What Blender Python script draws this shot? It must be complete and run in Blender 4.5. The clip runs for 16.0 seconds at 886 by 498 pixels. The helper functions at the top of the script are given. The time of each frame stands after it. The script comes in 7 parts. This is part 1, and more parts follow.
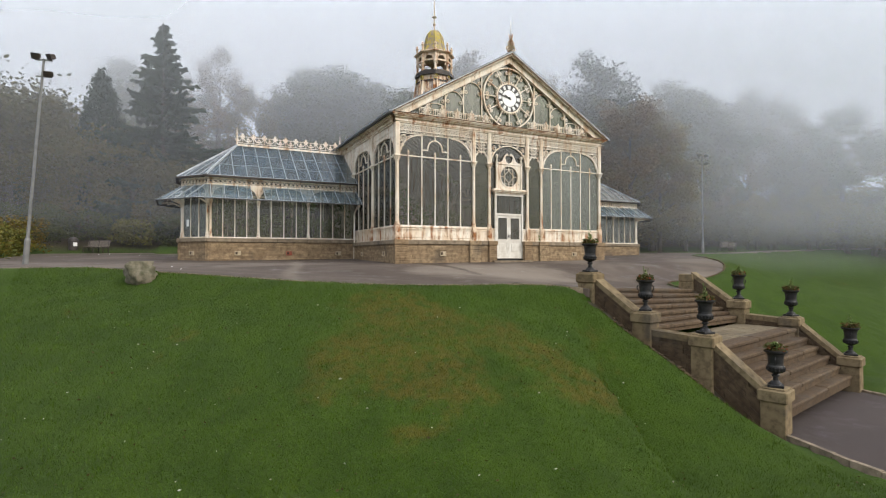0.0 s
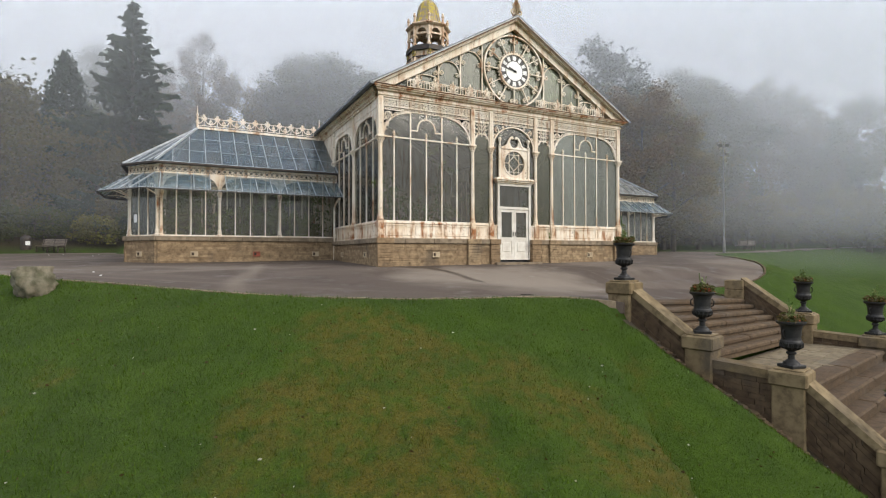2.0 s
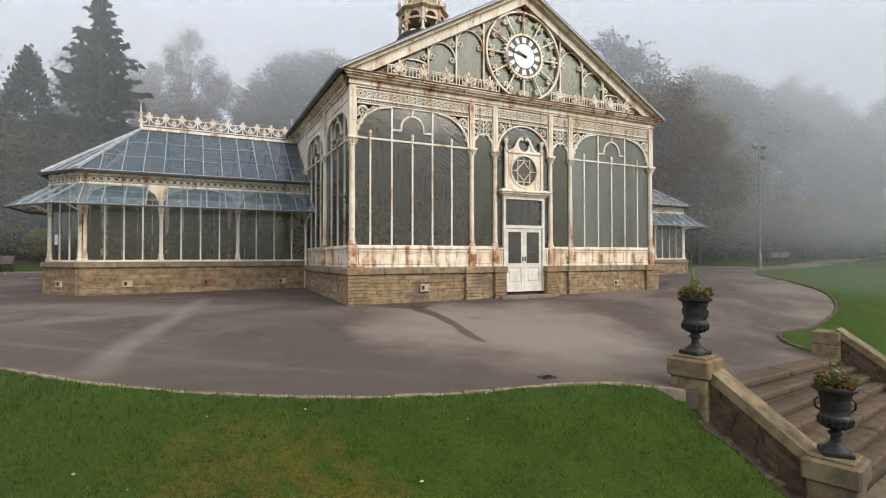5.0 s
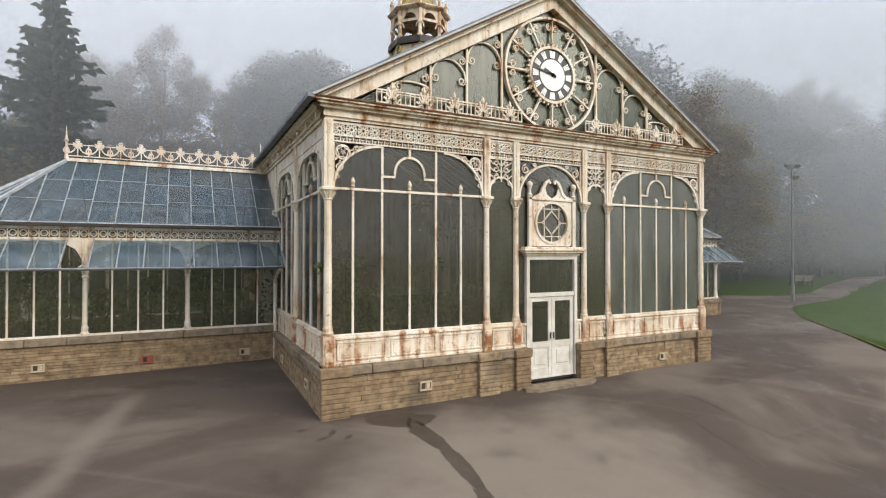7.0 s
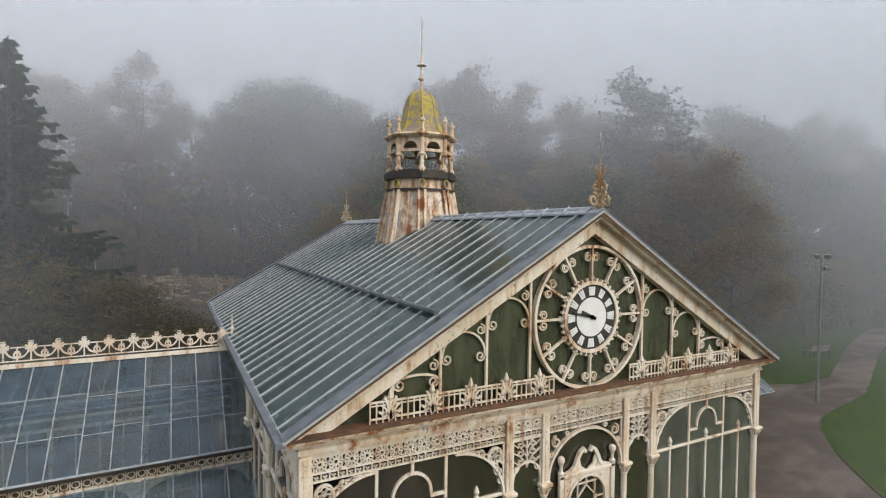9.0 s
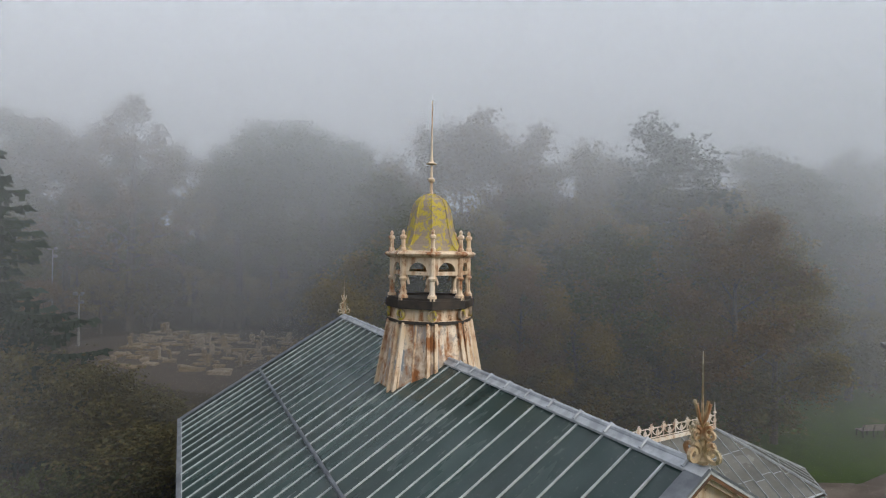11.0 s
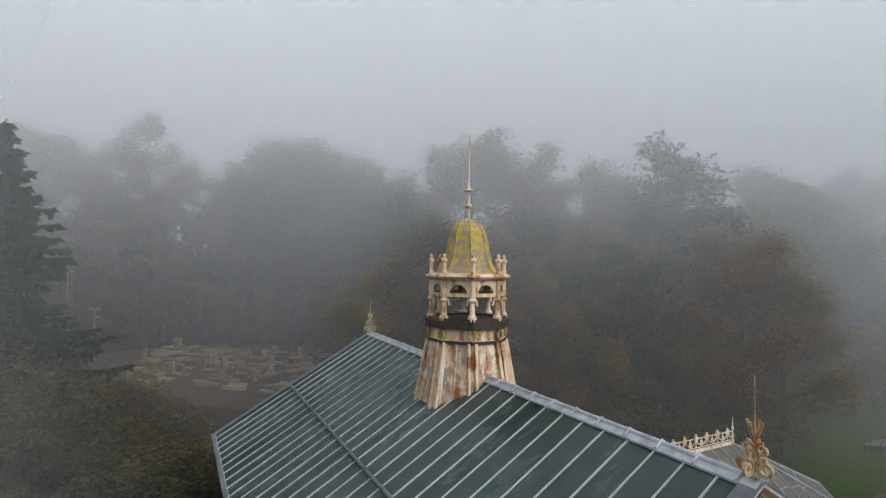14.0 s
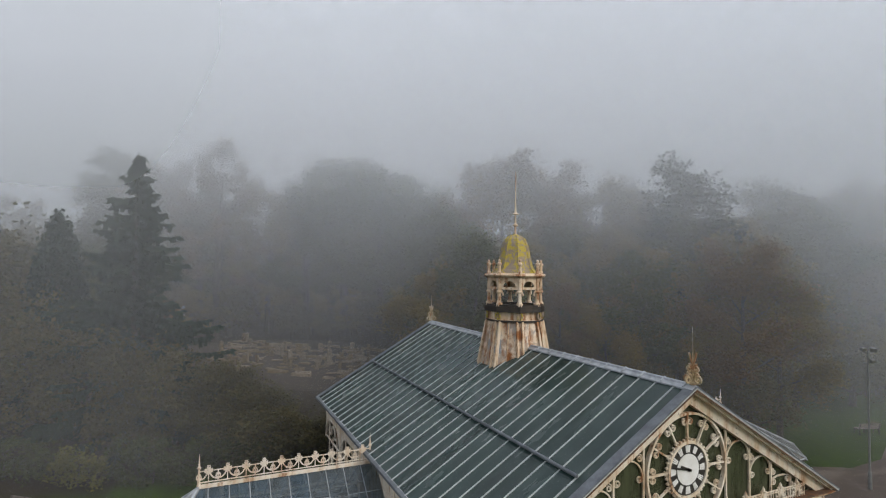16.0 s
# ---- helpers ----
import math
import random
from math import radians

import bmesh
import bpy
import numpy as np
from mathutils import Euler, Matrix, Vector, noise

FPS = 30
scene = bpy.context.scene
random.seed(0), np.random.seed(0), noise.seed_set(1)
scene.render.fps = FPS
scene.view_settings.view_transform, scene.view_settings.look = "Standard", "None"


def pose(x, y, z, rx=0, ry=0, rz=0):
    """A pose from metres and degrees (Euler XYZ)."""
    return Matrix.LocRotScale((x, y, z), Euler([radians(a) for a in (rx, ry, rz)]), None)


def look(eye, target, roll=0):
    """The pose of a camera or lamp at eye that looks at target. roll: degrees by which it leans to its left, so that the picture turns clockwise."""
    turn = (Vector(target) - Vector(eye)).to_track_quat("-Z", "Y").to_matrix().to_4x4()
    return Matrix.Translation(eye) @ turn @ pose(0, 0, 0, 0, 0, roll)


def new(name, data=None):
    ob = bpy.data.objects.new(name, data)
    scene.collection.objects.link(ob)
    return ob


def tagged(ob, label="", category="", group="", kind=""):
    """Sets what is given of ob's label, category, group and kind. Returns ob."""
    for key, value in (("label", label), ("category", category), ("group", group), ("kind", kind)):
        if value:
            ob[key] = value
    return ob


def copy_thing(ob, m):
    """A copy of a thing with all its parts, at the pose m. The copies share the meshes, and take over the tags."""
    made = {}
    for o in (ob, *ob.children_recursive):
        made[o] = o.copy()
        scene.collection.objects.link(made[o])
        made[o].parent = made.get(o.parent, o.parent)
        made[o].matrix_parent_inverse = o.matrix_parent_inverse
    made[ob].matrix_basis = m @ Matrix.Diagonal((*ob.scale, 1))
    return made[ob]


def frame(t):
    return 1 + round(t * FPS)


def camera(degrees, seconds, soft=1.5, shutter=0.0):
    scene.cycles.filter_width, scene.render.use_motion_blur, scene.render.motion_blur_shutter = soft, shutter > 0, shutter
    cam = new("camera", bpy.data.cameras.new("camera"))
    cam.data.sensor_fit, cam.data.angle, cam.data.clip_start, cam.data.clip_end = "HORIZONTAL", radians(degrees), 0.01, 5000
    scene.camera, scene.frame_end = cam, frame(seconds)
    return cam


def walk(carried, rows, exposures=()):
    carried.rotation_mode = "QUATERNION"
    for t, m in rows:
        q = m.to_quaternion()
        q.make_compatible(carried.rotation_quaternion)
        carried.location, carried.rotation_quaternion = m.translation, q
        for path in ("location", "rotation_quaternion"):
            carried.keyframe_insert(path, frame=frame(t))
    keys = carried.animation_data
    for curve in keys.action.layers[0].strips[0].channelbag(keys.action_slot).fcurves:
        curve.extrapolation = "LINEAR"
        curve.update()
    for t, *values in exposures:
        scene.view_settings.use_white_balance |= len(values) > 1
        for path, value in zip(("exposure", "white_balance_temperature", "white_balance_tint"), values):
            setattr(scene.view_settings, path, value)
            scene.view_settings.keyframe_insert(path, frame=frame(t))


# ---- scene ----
cam = camera(81.66, 16.0, 1.15)
ROWS = [
    # seconds, x, y, z, yaw, pitch, roll
    (0, -8.213, -20.659, 0.287, -26.826, 0.853, 0.036),
    (0.5, -7.676, -19.787, 0.306, -26.865, 0.741, 0.152),
    (1, -7.217, -18.984, 0.383, -26.942, 0.651, 0.130),
    (1.5, -6.767, -18.225, 0.436, -26.946, 0.675, 0.053),
    (2, -6.311, -17.440, 0.420, -26.888, 0.620, 0.083),
    (2.5, -5.860, -16.670, 0.393, -26.797, 0.677, 0.084),
    (3, -5.456, -15.990, 0.817, -26.668, 0.536, 0.043),
    (3.5, -5.137, -15.372, 1.145, -26.723, 0.640, 0.048),
    (6, -3.275, -12.341, 1.535, -25.810, 1.020, 0.070),
    (6.5, -2.970, -11.181, 2.182, -26.822, 0.908, 0.100),
    (7, -2.682, -10.491, 3.330, -27.031, 0.618, 0.016),
    (7.5, -2.398, -9.915, 4.659, -26.999, 0.074, -0.317),
    (8, -2.180, -9.272, 6.138, -27.254, -0.975, -0.692),
    (8.5, -1.928, -8.562, 7.790, -27.327, -1.455, -0.869),
    (9, -1.790, -7.887, 9.570, -27.817, -1.603, -0.741),
    (9.5, -1.154, -6.883, 11.398, -27.242, -1.132, -0.786),
    (10, -0.814, -6.223, 12.693, -26.962, -0.549, -0.808),
    (12.5, -0.224, -3.275, 13.050, -27.397, 0.674, -0.805),
    (13, -0.442, -3.302, 13.090, -27.370, 0.985, -0.817),
    (13.5, -0.898, -3.772, 13.148, -27.379, 1.265, -0.831),
    (14, -1.805, -4.862, 13.221, -27.374, 1.520, -0.840),
    (14.5, -2.526, -5.701, 13.204, -27.095, 1.596, -0.850),
    (15, -3.345, -6.746, 13.127, -26.763, 1.797, -0.838),
    (15.5, -4.215, -7.987, 13.046, -26.150, 2.007, -0.833),
    (16, -5.809, -9.650, 13.059, -25.010, 2.214, -0.843),
]
walk(cam, [(t, pose(x, y, z, 90 + pitch, roll, yaw)) for t, x, y, z, yaw, pitch, roll in ROWS], [(0, 0.64), (6.5, 0.62), (8.5, 0.40), (10, 0.12), (15.3, 0.08), (16, -0.05)])

# ---- light ----
world = bpy.data.worlds.new("sky")
scene.world = world
world.use_nodes = True
wn, wl = world.node_tree.nodes, world.node_tree.links
wn.clear()
sky = wn.new("ShaderNodeTexSky")
sky.sky_type, sky.sun_disc = "NISHITA", False
SUN_ELEVATION, SUN_ROTATION = radians(34), radians(150)
sky.sun_elevation, sky.sun_rotation = SUN_ELEVATION, SUN_ROTATION
sky.air_density, sky.dust_density = 1.0, 3.0
coord = wn.new("ShaderNodeTexCoord")
split = wn.new("ShaderNodeSeparateXYZ")
wl.new(coord.outputs["Generated"], split.inputs[0])
ramp = wn.new("ShaderNodeValToRGB")
ramp.color_ramp.interpolation = "EASE"
stops = ramp.color_ramp.elements
stops[0].position, stops[0].color = 0.02, (0.42, 0.455, 0.505, 1)
stops[1].position, stops[1].color = 0.38, (0.84, 0.89, 1.0, 1)
wl.new(split.outputs[2], ramp.inputs[0])
mixer = wn.new("ShaderNodeMix")
mixer.data_type = "RGBA"
mixer.inputs[0].default_value = 0.94
dim = wn.new("ShaderNodeVectorMath")
dim.operation = "SCALE"
dim.inputs[3].default_value = 0.1
wl.new(sky.outputs[0], dim.inputs[0])
wl.new(dim.outputs[0], mixer.inputs[6])
wl.new(ramp.outputs[0], mixer.inputs[7])
back = wn.new("ShaderNodeBackground")
back.inputs[1].default_value = 1.0
wl.new(mixer.outputs[2], back.inputs[0])
wl.new(back.outputs[0], wn.new("ShaderNodeOutputWorld").inputs[0])

sun_lamp = bpy.data.lights.new("sun", "SUN")
sun_lamp.energy, sun_lamp.angle, sun_lamp.color = 1.9, radians(40), (1.0, 0.93, 0.82)
sun = new("sun", sun_lamp)
sun.matrix_world = look((0, 0, 0), (-math.sin(SUN_ROTATION) * math.cos(SUN_ELEVATION), -math.cos(SUN_ROTATION) * math.cos(SUN_ELEVATION), -math.sin(SUN_ELEVATION)))


# ---- materials ----
class Nodes:
    """A short way to write a node material."""

    def __init__(self, name):
        self.mat = bpy.data.materials.new(name)
        self.mat.use_nodes = True
        self.tree = self.mat.node_tree
        self.tree.nodes.clear()
        self.out = self.add("ShaderNodeOutputMaterial")
        self.coord = self.add("ShaderNodeTexCoord").outputs["Object"]
        self.info = None

    def add(self, kind):
        return self.tree.nodes.new(kind)

    def put(self, socket, value):
        if isinstance(value, bpy.types.NodeSocket):
            self.tree.links.new(value, socket)
        elif isinstance(value, (tuple, list)) and len(value) == 3 and socket.type == "RGBA":
            socket.default_value = (*value, 1)
        else:
            socket.default_value = value

    def world_place(self):
        return self.add("ShaderNodeNewGeometry").outputs["Position"]

    def random(self):
        return self.add("ShaderNodeObjectInfo").outputs["Random"]

    def island(self):
        return self.add("ShaderNodeNewGeometry").outputs["Random Per Island"]

    def scaled(self, vector, x, y, z):
        n = self.add("ShaderNodeMapping")
        self.put(n.inputs[0], vector)
        n.inputs["Scale"].default_value = (x, y, z)
        return n.outputs[0]

    def turned(self, vector, degrees_):
        n = self.add("ShaderNodeMapping")
        self.put(n.inputs[0], vector)
        n.inputs["Rotation"].default_value = (0, 0, radians(degrees_))
        return n.outputs[0]

    def noise(self, scale, detail=4, rough=0.55, vector=None, distortion=0.0):
        n = self.add("ShaderNodeTexNoise")
        self.put(n.inputs["Vector"], vector or self.coord)
        for key, value in (("Scale", scale), ("Detail", detail), ("Roughness", rough), ("Distortion", distortion)):
            n.inputs[key].default_value = value
        return n.outputs["Fac"]

    def voronoi(self, scale, vector=None, out="Distance"):
        n = self.add("ShaderNodeTexVoronoi")
        self.put(n.inputs["Vector"], vector or self.coord)
        n.inputs["Scale"].default_value = scale
        return n.outputs[out]

    def span(self, value, a, b, c=0.0, d=1.0):
        n = self.add("ShaderNodeMapRange")
        n.interpolation_type = "SMOOTHSTEP"
        for i, v in enumerate((value, a, b, c, d)):
            self.put(n.inputs[i], v)
        return n.outputs[0]

    def even(self, value, a, b, c, d):
        n = self.add("ShaderNodeMapRange")
        for i, v in enumerate((value, a, b, c, d)):
            self.put(n.inputs[i], v)
        return n.outputs[0]

    def math(self, op, a, b=0.0):
        n = self.add("ShaderNodeMath")
        n.operation = op
        self.put(n.inputs[0], a)
        self.put(n.inputs[1], b)
        return n.outputs[0]

    def axis(self, vector, i):
        n = self.add("ShaderNodeSeparateXYZ")
        self.put(n.inputs[0], vector)
        return n.outputs[i]

    def mix(self, fac, a, b, blend="MIX"):
        n = self.add("ShaderNodeMix")
        n.data_type, n.blend_type = "RGBA", blend
        self.put(n.inputs[0], fac)
        self.put(n.inputs[6], a)
        self.put(n.inputs[7], b)
        return n.outputs[2]

    def bump(self, height, strength=0.3, distance=0.02):
        n = self.add("ShaderNodeBump")
        self.put(n.inputs["Height"], height)
        n.inputs["Strength"].default_value, n.inputs["Distance"].default_value = strength, distance
        return n.outputs[0]

    def surface(self, color, rough=0.7, metal=0.0, normal=None, spec=0.5, **more):
        n = self.add("ShaderNodeBsdfPrincipled")
        self.put(n.inputs["Base Color"], color)
        self.put(n.inputs["Roughness"], rough)
        self.put(n.inputs["Metallic"], metal)
        self.put(n.inputs["Specular IOR Level"], spec)
        for key, value in more.items():
            self.put(n.inputs[key.replace("_", " ").title()], value)
        if normal:
            self.put(n.inputs["Normal"], normal)
        return n.outputs[0]

    def blend(self, fac, a, b):
        n = self.add("ShaderNodeMixShader")
        self.put(n.inputs[0], fac)
        self.tree.links.new(a, n.inputs[1])
        self.tree.links.new(b, n.inputs[2])
        return n.outputs[0]

    def done(self, shader):
        self.tree.links.new(shader, self.out.inputs[0])
        return self.mat


def old_paint(name, base, rust_from=0.60, dirt=0.5, foot=0.0, head=0.0, under=None):
    """Weathered oil paint on iron, with flaking and rust that runs down."""
    n = Nodes(name)
    p = n.world_place()
    runs = n.noise(1.0, 5, 0.6, n.scaled(p, 5.0, 5.0, 0.55))
    spots = n.noise(2.3, 6, 0.65, p)
    flecks = n.noise(13.0, 5, 0.7, p)
    fine = n.noise(38.0, 3, 0.6, p)
    grime = n.noise(0.9, 4, 0.6, p)
    col = n.mix(n.span(grime, 0.38, 0.72), base, tuple(c * k for c, k in zip(base, (0.74, 0.69, 0.60))))
    col = n.mix(n.math("MULTIPLY", n.span(fine, 0.45, 0.75), dirt), col, tuple(c * 0.6 for c in base))
    if under:
        col = n.mix(n.span(n.noise(2.6, 6, 0.7, n.scaled(p, 1.4, 1.4, 0.7)), 0.47, 0.55), col, under)
    if foot:
        z = n.axis(p, 2)
        runs = n.math("ADD", runs, n.span(z, 1.0, 3.0, foot, 0.0))
    if head:
        z = n.axis(p, 2)
        runs = n.math("ADD", runs, n.math("MULTIPLY", n.span(z, 6.36, 6.48, 0.0, head), n.span(n.noise(0.5, 3, 0.5, p), 0.35, 0.6)))
    rust = n.math("MULTIPLY", n.span(runs, rust_from - 0.12, rust_from + 0.10), n.span(spots, 0.40, 0.60))
    stain = n.math("MULTIPLY", n.span(runs, rust_from - 0.20, rust_from + 0.02), 0.45)
    col = n.mix(stain, col, tuple(c * k for c, k in zip(base, (0.78, 0.58, 0.36))))
    col = n.mix(rust, col, n.mix(flecks, (0.36, 0.13, 0.03), (0.14, 0.055, 0.025)))
    dark = n.math("MULTIPLY", n.span(flecks, 0.57, 0.65), n.span(spots, 0.40, 0.58))
    col = n.mix(n.math("MULTIPLY", dark, 0.8), col, (0.085, 0.045, 0.025))
    return n.done(n.surface(col, n.span(rust, 0, 1, 0.5, 0.9), 0, n.bump(n.math("ADD", fine, rust), 0.35, 0.008)))


CREAM = old_paint("cream_paint_on_iron", (0.78, 0.705, 0.59))
CREAM_SOUND = old_paint("sound_cream_paint", (0.775, 0.715, 0.62), 0.62, 0.6)
RUSTY = old_paint("rust_run_cream_paint", (0.78, 0.70, 0.58), 0.60, 0.6, 0.22)
CORNICE_PAINT = old_paint("rusted_cornice_paint", (0.78, 0.71, 0.60), 0.58, 0.5, 0.0, 0.25)
FINIAL_PAINT = old_paint("mossy_finial_paint", (0.56, 0.47, 0.32), 0.55, 0.8, 0, 0, (0.12, 0.115, 0.05))
DADO_PAINT = old_paint("rust_spotted_dado_paint", (0.78, 0.71, 0.60), 0.62, 0.55, 0.07)
BOARD_PAINT = old_paint("worn_bargeboard_paint", (0.78, 0.71, 0.60), 0.61, 0.6)
CREST_PAINT = old_paint("worn_cresting_paint", (0.78, 0.71, 0.62), 0.61, 0.6)
TURRET = old_paint("flaking_turret_paint", (0.76, 0.65, 0.52), 0.51, 0.75)
DRUM_PAINT = old_paint("peeling_drum_paint", (0.78, 0.69, 0.58), 0.495, 0.6, 0, 0, (0.20, 0.23, 0.26))


def stone_material(name, base, tint):
    n = Nodes(name)
    p = n.world_place()
    r = n.random()
    big, mid, fine = n.noise(0.8, 4, 0.6, p), n.noise(6.0, 5, 0.6, p), n.noise(60.0, 3, 0.6, p)
    col = n.mix(r, base, tint)
    col = n.mix(n.span(mid, 0.35, 0.75), col, tuple(c * 0.55 for c in base))
    col = n.mix(n.math("MULTIPLY", n.span(big, 0.52, 0.72), 0.65), col, (0.075, 0.062, 0.048))
    col = n.mix(n.math("MULTIPLY", n.span(fine, 0.5, 0.8), 0.35), col, tuple(c * 1.25 for c in tint))
    return n.done(n.surface(col, 0.88, 0, n.bump(n.math("ADD", mid, fine), 0.5, 0.012), 0.3))


STONE = stone_material("sandstone_blocks", (0.23, 0.155, 0.088), (0.35, 0.255, 0.15))
COPING = stone_material("weathered_coping_stone", (0.22, 0.17, 0.115), (0.28, 0.22, 0.15))
PIER_STONE = stone_material("ochre_pier_stone", (0.165, 0.118, 0.060), (0.225, 0.168, 0.092))
STEP_STONE = stone_material("worn_step_stone", (0.076, 0.048, 0.026), (0.108, 0.073, 0.041))
FLAG_STONE = stone_material("pale_landing_flags", (0.145, 0.112, 0.068), (0.195, 0.157, 0.10))


def mortar_material():
    n = Nodes("dark_mortar")
    return n.done(n.surface(n.mix(n.noise(18, 4), (0.10, 0.078, 0.052), (0.16, 0.125, 0.085)), 0.95, 0, n.bump(n.noise(70), 0.5)))


MORTAR = mortar_material()


def glass_material(name, clear, veil, tint=(0.55, 0.62, 0.55), gloss=0.12, film=(0.12, 0.13, 0.10), other=None):
    """Old glazing: part clear, part filmed with dirt and painted reflection tone, with a soft reflection."""
    n = Nodes(name)
    p = n.world_place()
    see = n.add("ShaderNodeBsdfTransparent")
    n.put(see.inputs[0], tint)
    streak = n.noise(1.0, 4, 0.6, n.scaled(p, 3.0, 3.0, 0.7))
    coat = n.mix(n.span(n.random(), 0.2, 1.0), film, other) if other else film
    film_tone = n.surface(n.mix(n.math("MULTIPLY", streak, 0.7), coat, tuple(c * 1.7 for c in film)), 0.55)
    body = n.blend(n.math("ADD", n.span(streak, 0.3, 0.75, veil * 0.5, veil), n.math("MULTIPLY", n.random(), 0.06)), see.outputs[0], film_tone)
    shine = n.add("ShaderNodeBsdfGlossy")
    shine.inputs["Roughness"].default_value = gloss
    n.put(shine.inputs["Normal"], n.bump(n.noise(1.6, 2, 0.5, p), 0.05, 0.05))
    fres = n.add("ShaderNodeFresnel")
    fres.inputs[0].default_value = 1.52
    return n.done(n.blend(n.math("MULTIPLY", fres.outputs[0], clear), body, shine.outputs[0]))


GLASS = glass_material("old_window_glass", 0.9, 0.20, (0.92, 0.93, 0.88), 0.12, (0.10, 0.085, 0.06))
# Paler film: the reflection in the right-hand front window, put into its colour.
PALE_GLASS = glass_material("pale_painted_reflection_glass", 1.0, 0.58, (0.84, 0.87, 0.80), 0.14, (0.14, 0.145, 0.115))
# Darker olive-brown film for the narrow windows beside the door.
NARROW_GLASS = glass_material("olive_brown_window_glass", 0.8, 0.50, (0.78, 0.78, 0.66), 0.16, (0.056, 0.055, 0.030))
GABLE_GLASS = glass_material("algae_green_gable_glass", 0.8, 0.8, (0.35, 0.42, 0.30), 0.2, (0.056, 0.062, 0.030))


# The blue of this film is mirrored sky painted into the colour.
WING_GLASS = glass_material("blue_grey_wing_glass", 0.75, 0.62, (0.80, 0.87, 0.91), 0.10, (0.040, 0.072, 0.098), (0.070, 0.076, 0.070))


def roof_glass(name, base, other, spec):
    """Dirty rolled roof glass, seen mostly by the sky that it mirrors."""
    n = Nodes(name)
    p = n.world_place()
    streak = n.noise(1.0, 5, 0.6, n.scaled(p, 0.5, 1.6, 0.5))
    fine = n.noise(14.0, 4, 0.65, p)
    col = n.mix(n.span(streak, 0.32, 0.7), base, other)
    col = n.mix(n.math("MULTIPLY", n.random(), 0.6), col, tuple(c * 2.2 for c in base))
    col = n.mix(n.math("MULTIPLY", n.span(fine, 0.58, 0.8), 0.3), col, (0.22, 0.24, 0.23))
    return n.done(n.surface(col, n.span(streak, 0.3, 0.7, 0.10, 0.30), 0, n.bump(fine, 0.10, 0.01), spec))


# Bluer, brighter film: sky reflection on the awning, held in its colour.
AWNING_GLASS = glass_material("blue_awning_glass", 0.6, 0.60, (0.82, 0.88, 0.91), 0.12, (0.090, 0.135, 0.165), (0.120, 0.150, 0.145))
ROOF_GLASS = roof_glass("dark_roof_glass", (0.014, 0.027, 0.025), (0.030, 0.050, 0.046), 0.4)
BROWN_GLASS = roof_glass("brown_grey_wing_glass", (0.06, 0.058, 0.048), (0.11, 0.105, 0.09), 0.5)


def plain(name, base, other, rough=0.6, metal=0.0, scale=6.0, bump=0.3, grain=50.0, spec=0.5):
    n = Nodes(name)
    a, b = n.noise(scale, 5, 0.6), n.noise(grain, 3, 0.6)
    col = n.mix(n.span(a, 0.3, 0.7), base, other)
    col = n.mix(n.math("MULTIPLY", n.span(b, 0.5, 0.8), 0.3), col, tuple(c * 0.5 for c in base))
    return n.done(n.surface(col, rough, metal, n.bump(n.math("ADD", a, b), bump, 0.01), spec))


ROOF_BAR = plain("pale_grey_roof_bar", (0.48, 0.50, 0.50), (0.34, 0.36, 0.36), 0.5, 0, 5.0)
LEAD = plain("weathered_lead", (0.085, 0.095, 0.108), (0.17, 0.185, 0.20), 0.55, 0.2, 3.0)
PALE_LEAD = plain("pale_lead_rolls", (0.46, 0.48, 0.50), (0.26, 0.275, 0.29), 0.5, 0.2, 4.0)
GLAZING_BAR = plain("grey_painted_glazing_bar", (0.33, 0.35, 0.36), (0.20, 0.215, 0.22), 0.6, 0, 5.0)
DARK_IRON = plain("tarry_dark_iron", (0.018, 0.015, 0.013), (0.05, 0.035, 0.025), 0.6, 0.1, 5.0)
URN_IRON = plain("black_painted_cast_iron", (0.010, 0.010, 0.010), (0.024, 0.022, 0.020), 0.5, 0.0, 8.0, 0.3, 50.0, 0.3)
GALVANISED = plain("galvanised_lamp_steel", (0.15, 0.15, 0.145), (0.22, 0.215, 0.20), 0.6, 0.3, 3.0)
WHITE_PAINT = plain("white_door_paint", (0.66, 0.63, 0.56), (0.50, 0.455, 0.38), 0.55, 0, 3.0)
BLACK_PAINT = plain("black_dial_paint", (0.02, 0.018, 0.018), (0.04, 0.036, 0.03), 0.5, 0, 9.0)
DIAL_WHITE = plain("opal_dial_glass", (0.80, 0.80, 0.78), (0.70, 0.69, 0.65), 0.35, 0, 3.0)
TERRACOTTA = plain("pale_terracotta_vent", (0.52, 0.42, 0.28), (0.42, 0.33, 0.22), 0.85, 0, 9.0)
RED_CLAY = plain("red_clay_vent", (0.33, 0.09, 0.05), (0.22, 0.07, 0.045), 0.85, 0, 9.0)
PAPER = plain("white_notice_paper", (0.75, 0.75, 0.74), (0.68, 0.68, 0.66), 0.8, 0, 4.0)
WOOD = plain("grey_bench_slats", (0.13, 0.105, 0.085), (0.20, 0.165, 0.135), 0.8, 0, 9.0)
EARTH = plain("damp_soil", (0.035, 0.024, 0.016), (0.07, 0.05, 0.032), 0.95, 0, 8.0, 0.8)
BARK = plain("wet_bark", (0.045, 0.036, 0.028), (0.085, 0.07, 0.055), 0.9, 0, 5.0, 0.7)
ROCK = plain("mossy_boulder_rock", (0.175, 0.150, 0.105), (0.062, 0.060, 0.030), 0.9, 0, 4.0, 0.9, 24.0)
RUST_EDGE = plain("dark_rust_edge", (0.15, 0.07, 0.028), (0.06, 0.036, 0.024), 0.9, 0, 7.0, 0.6)
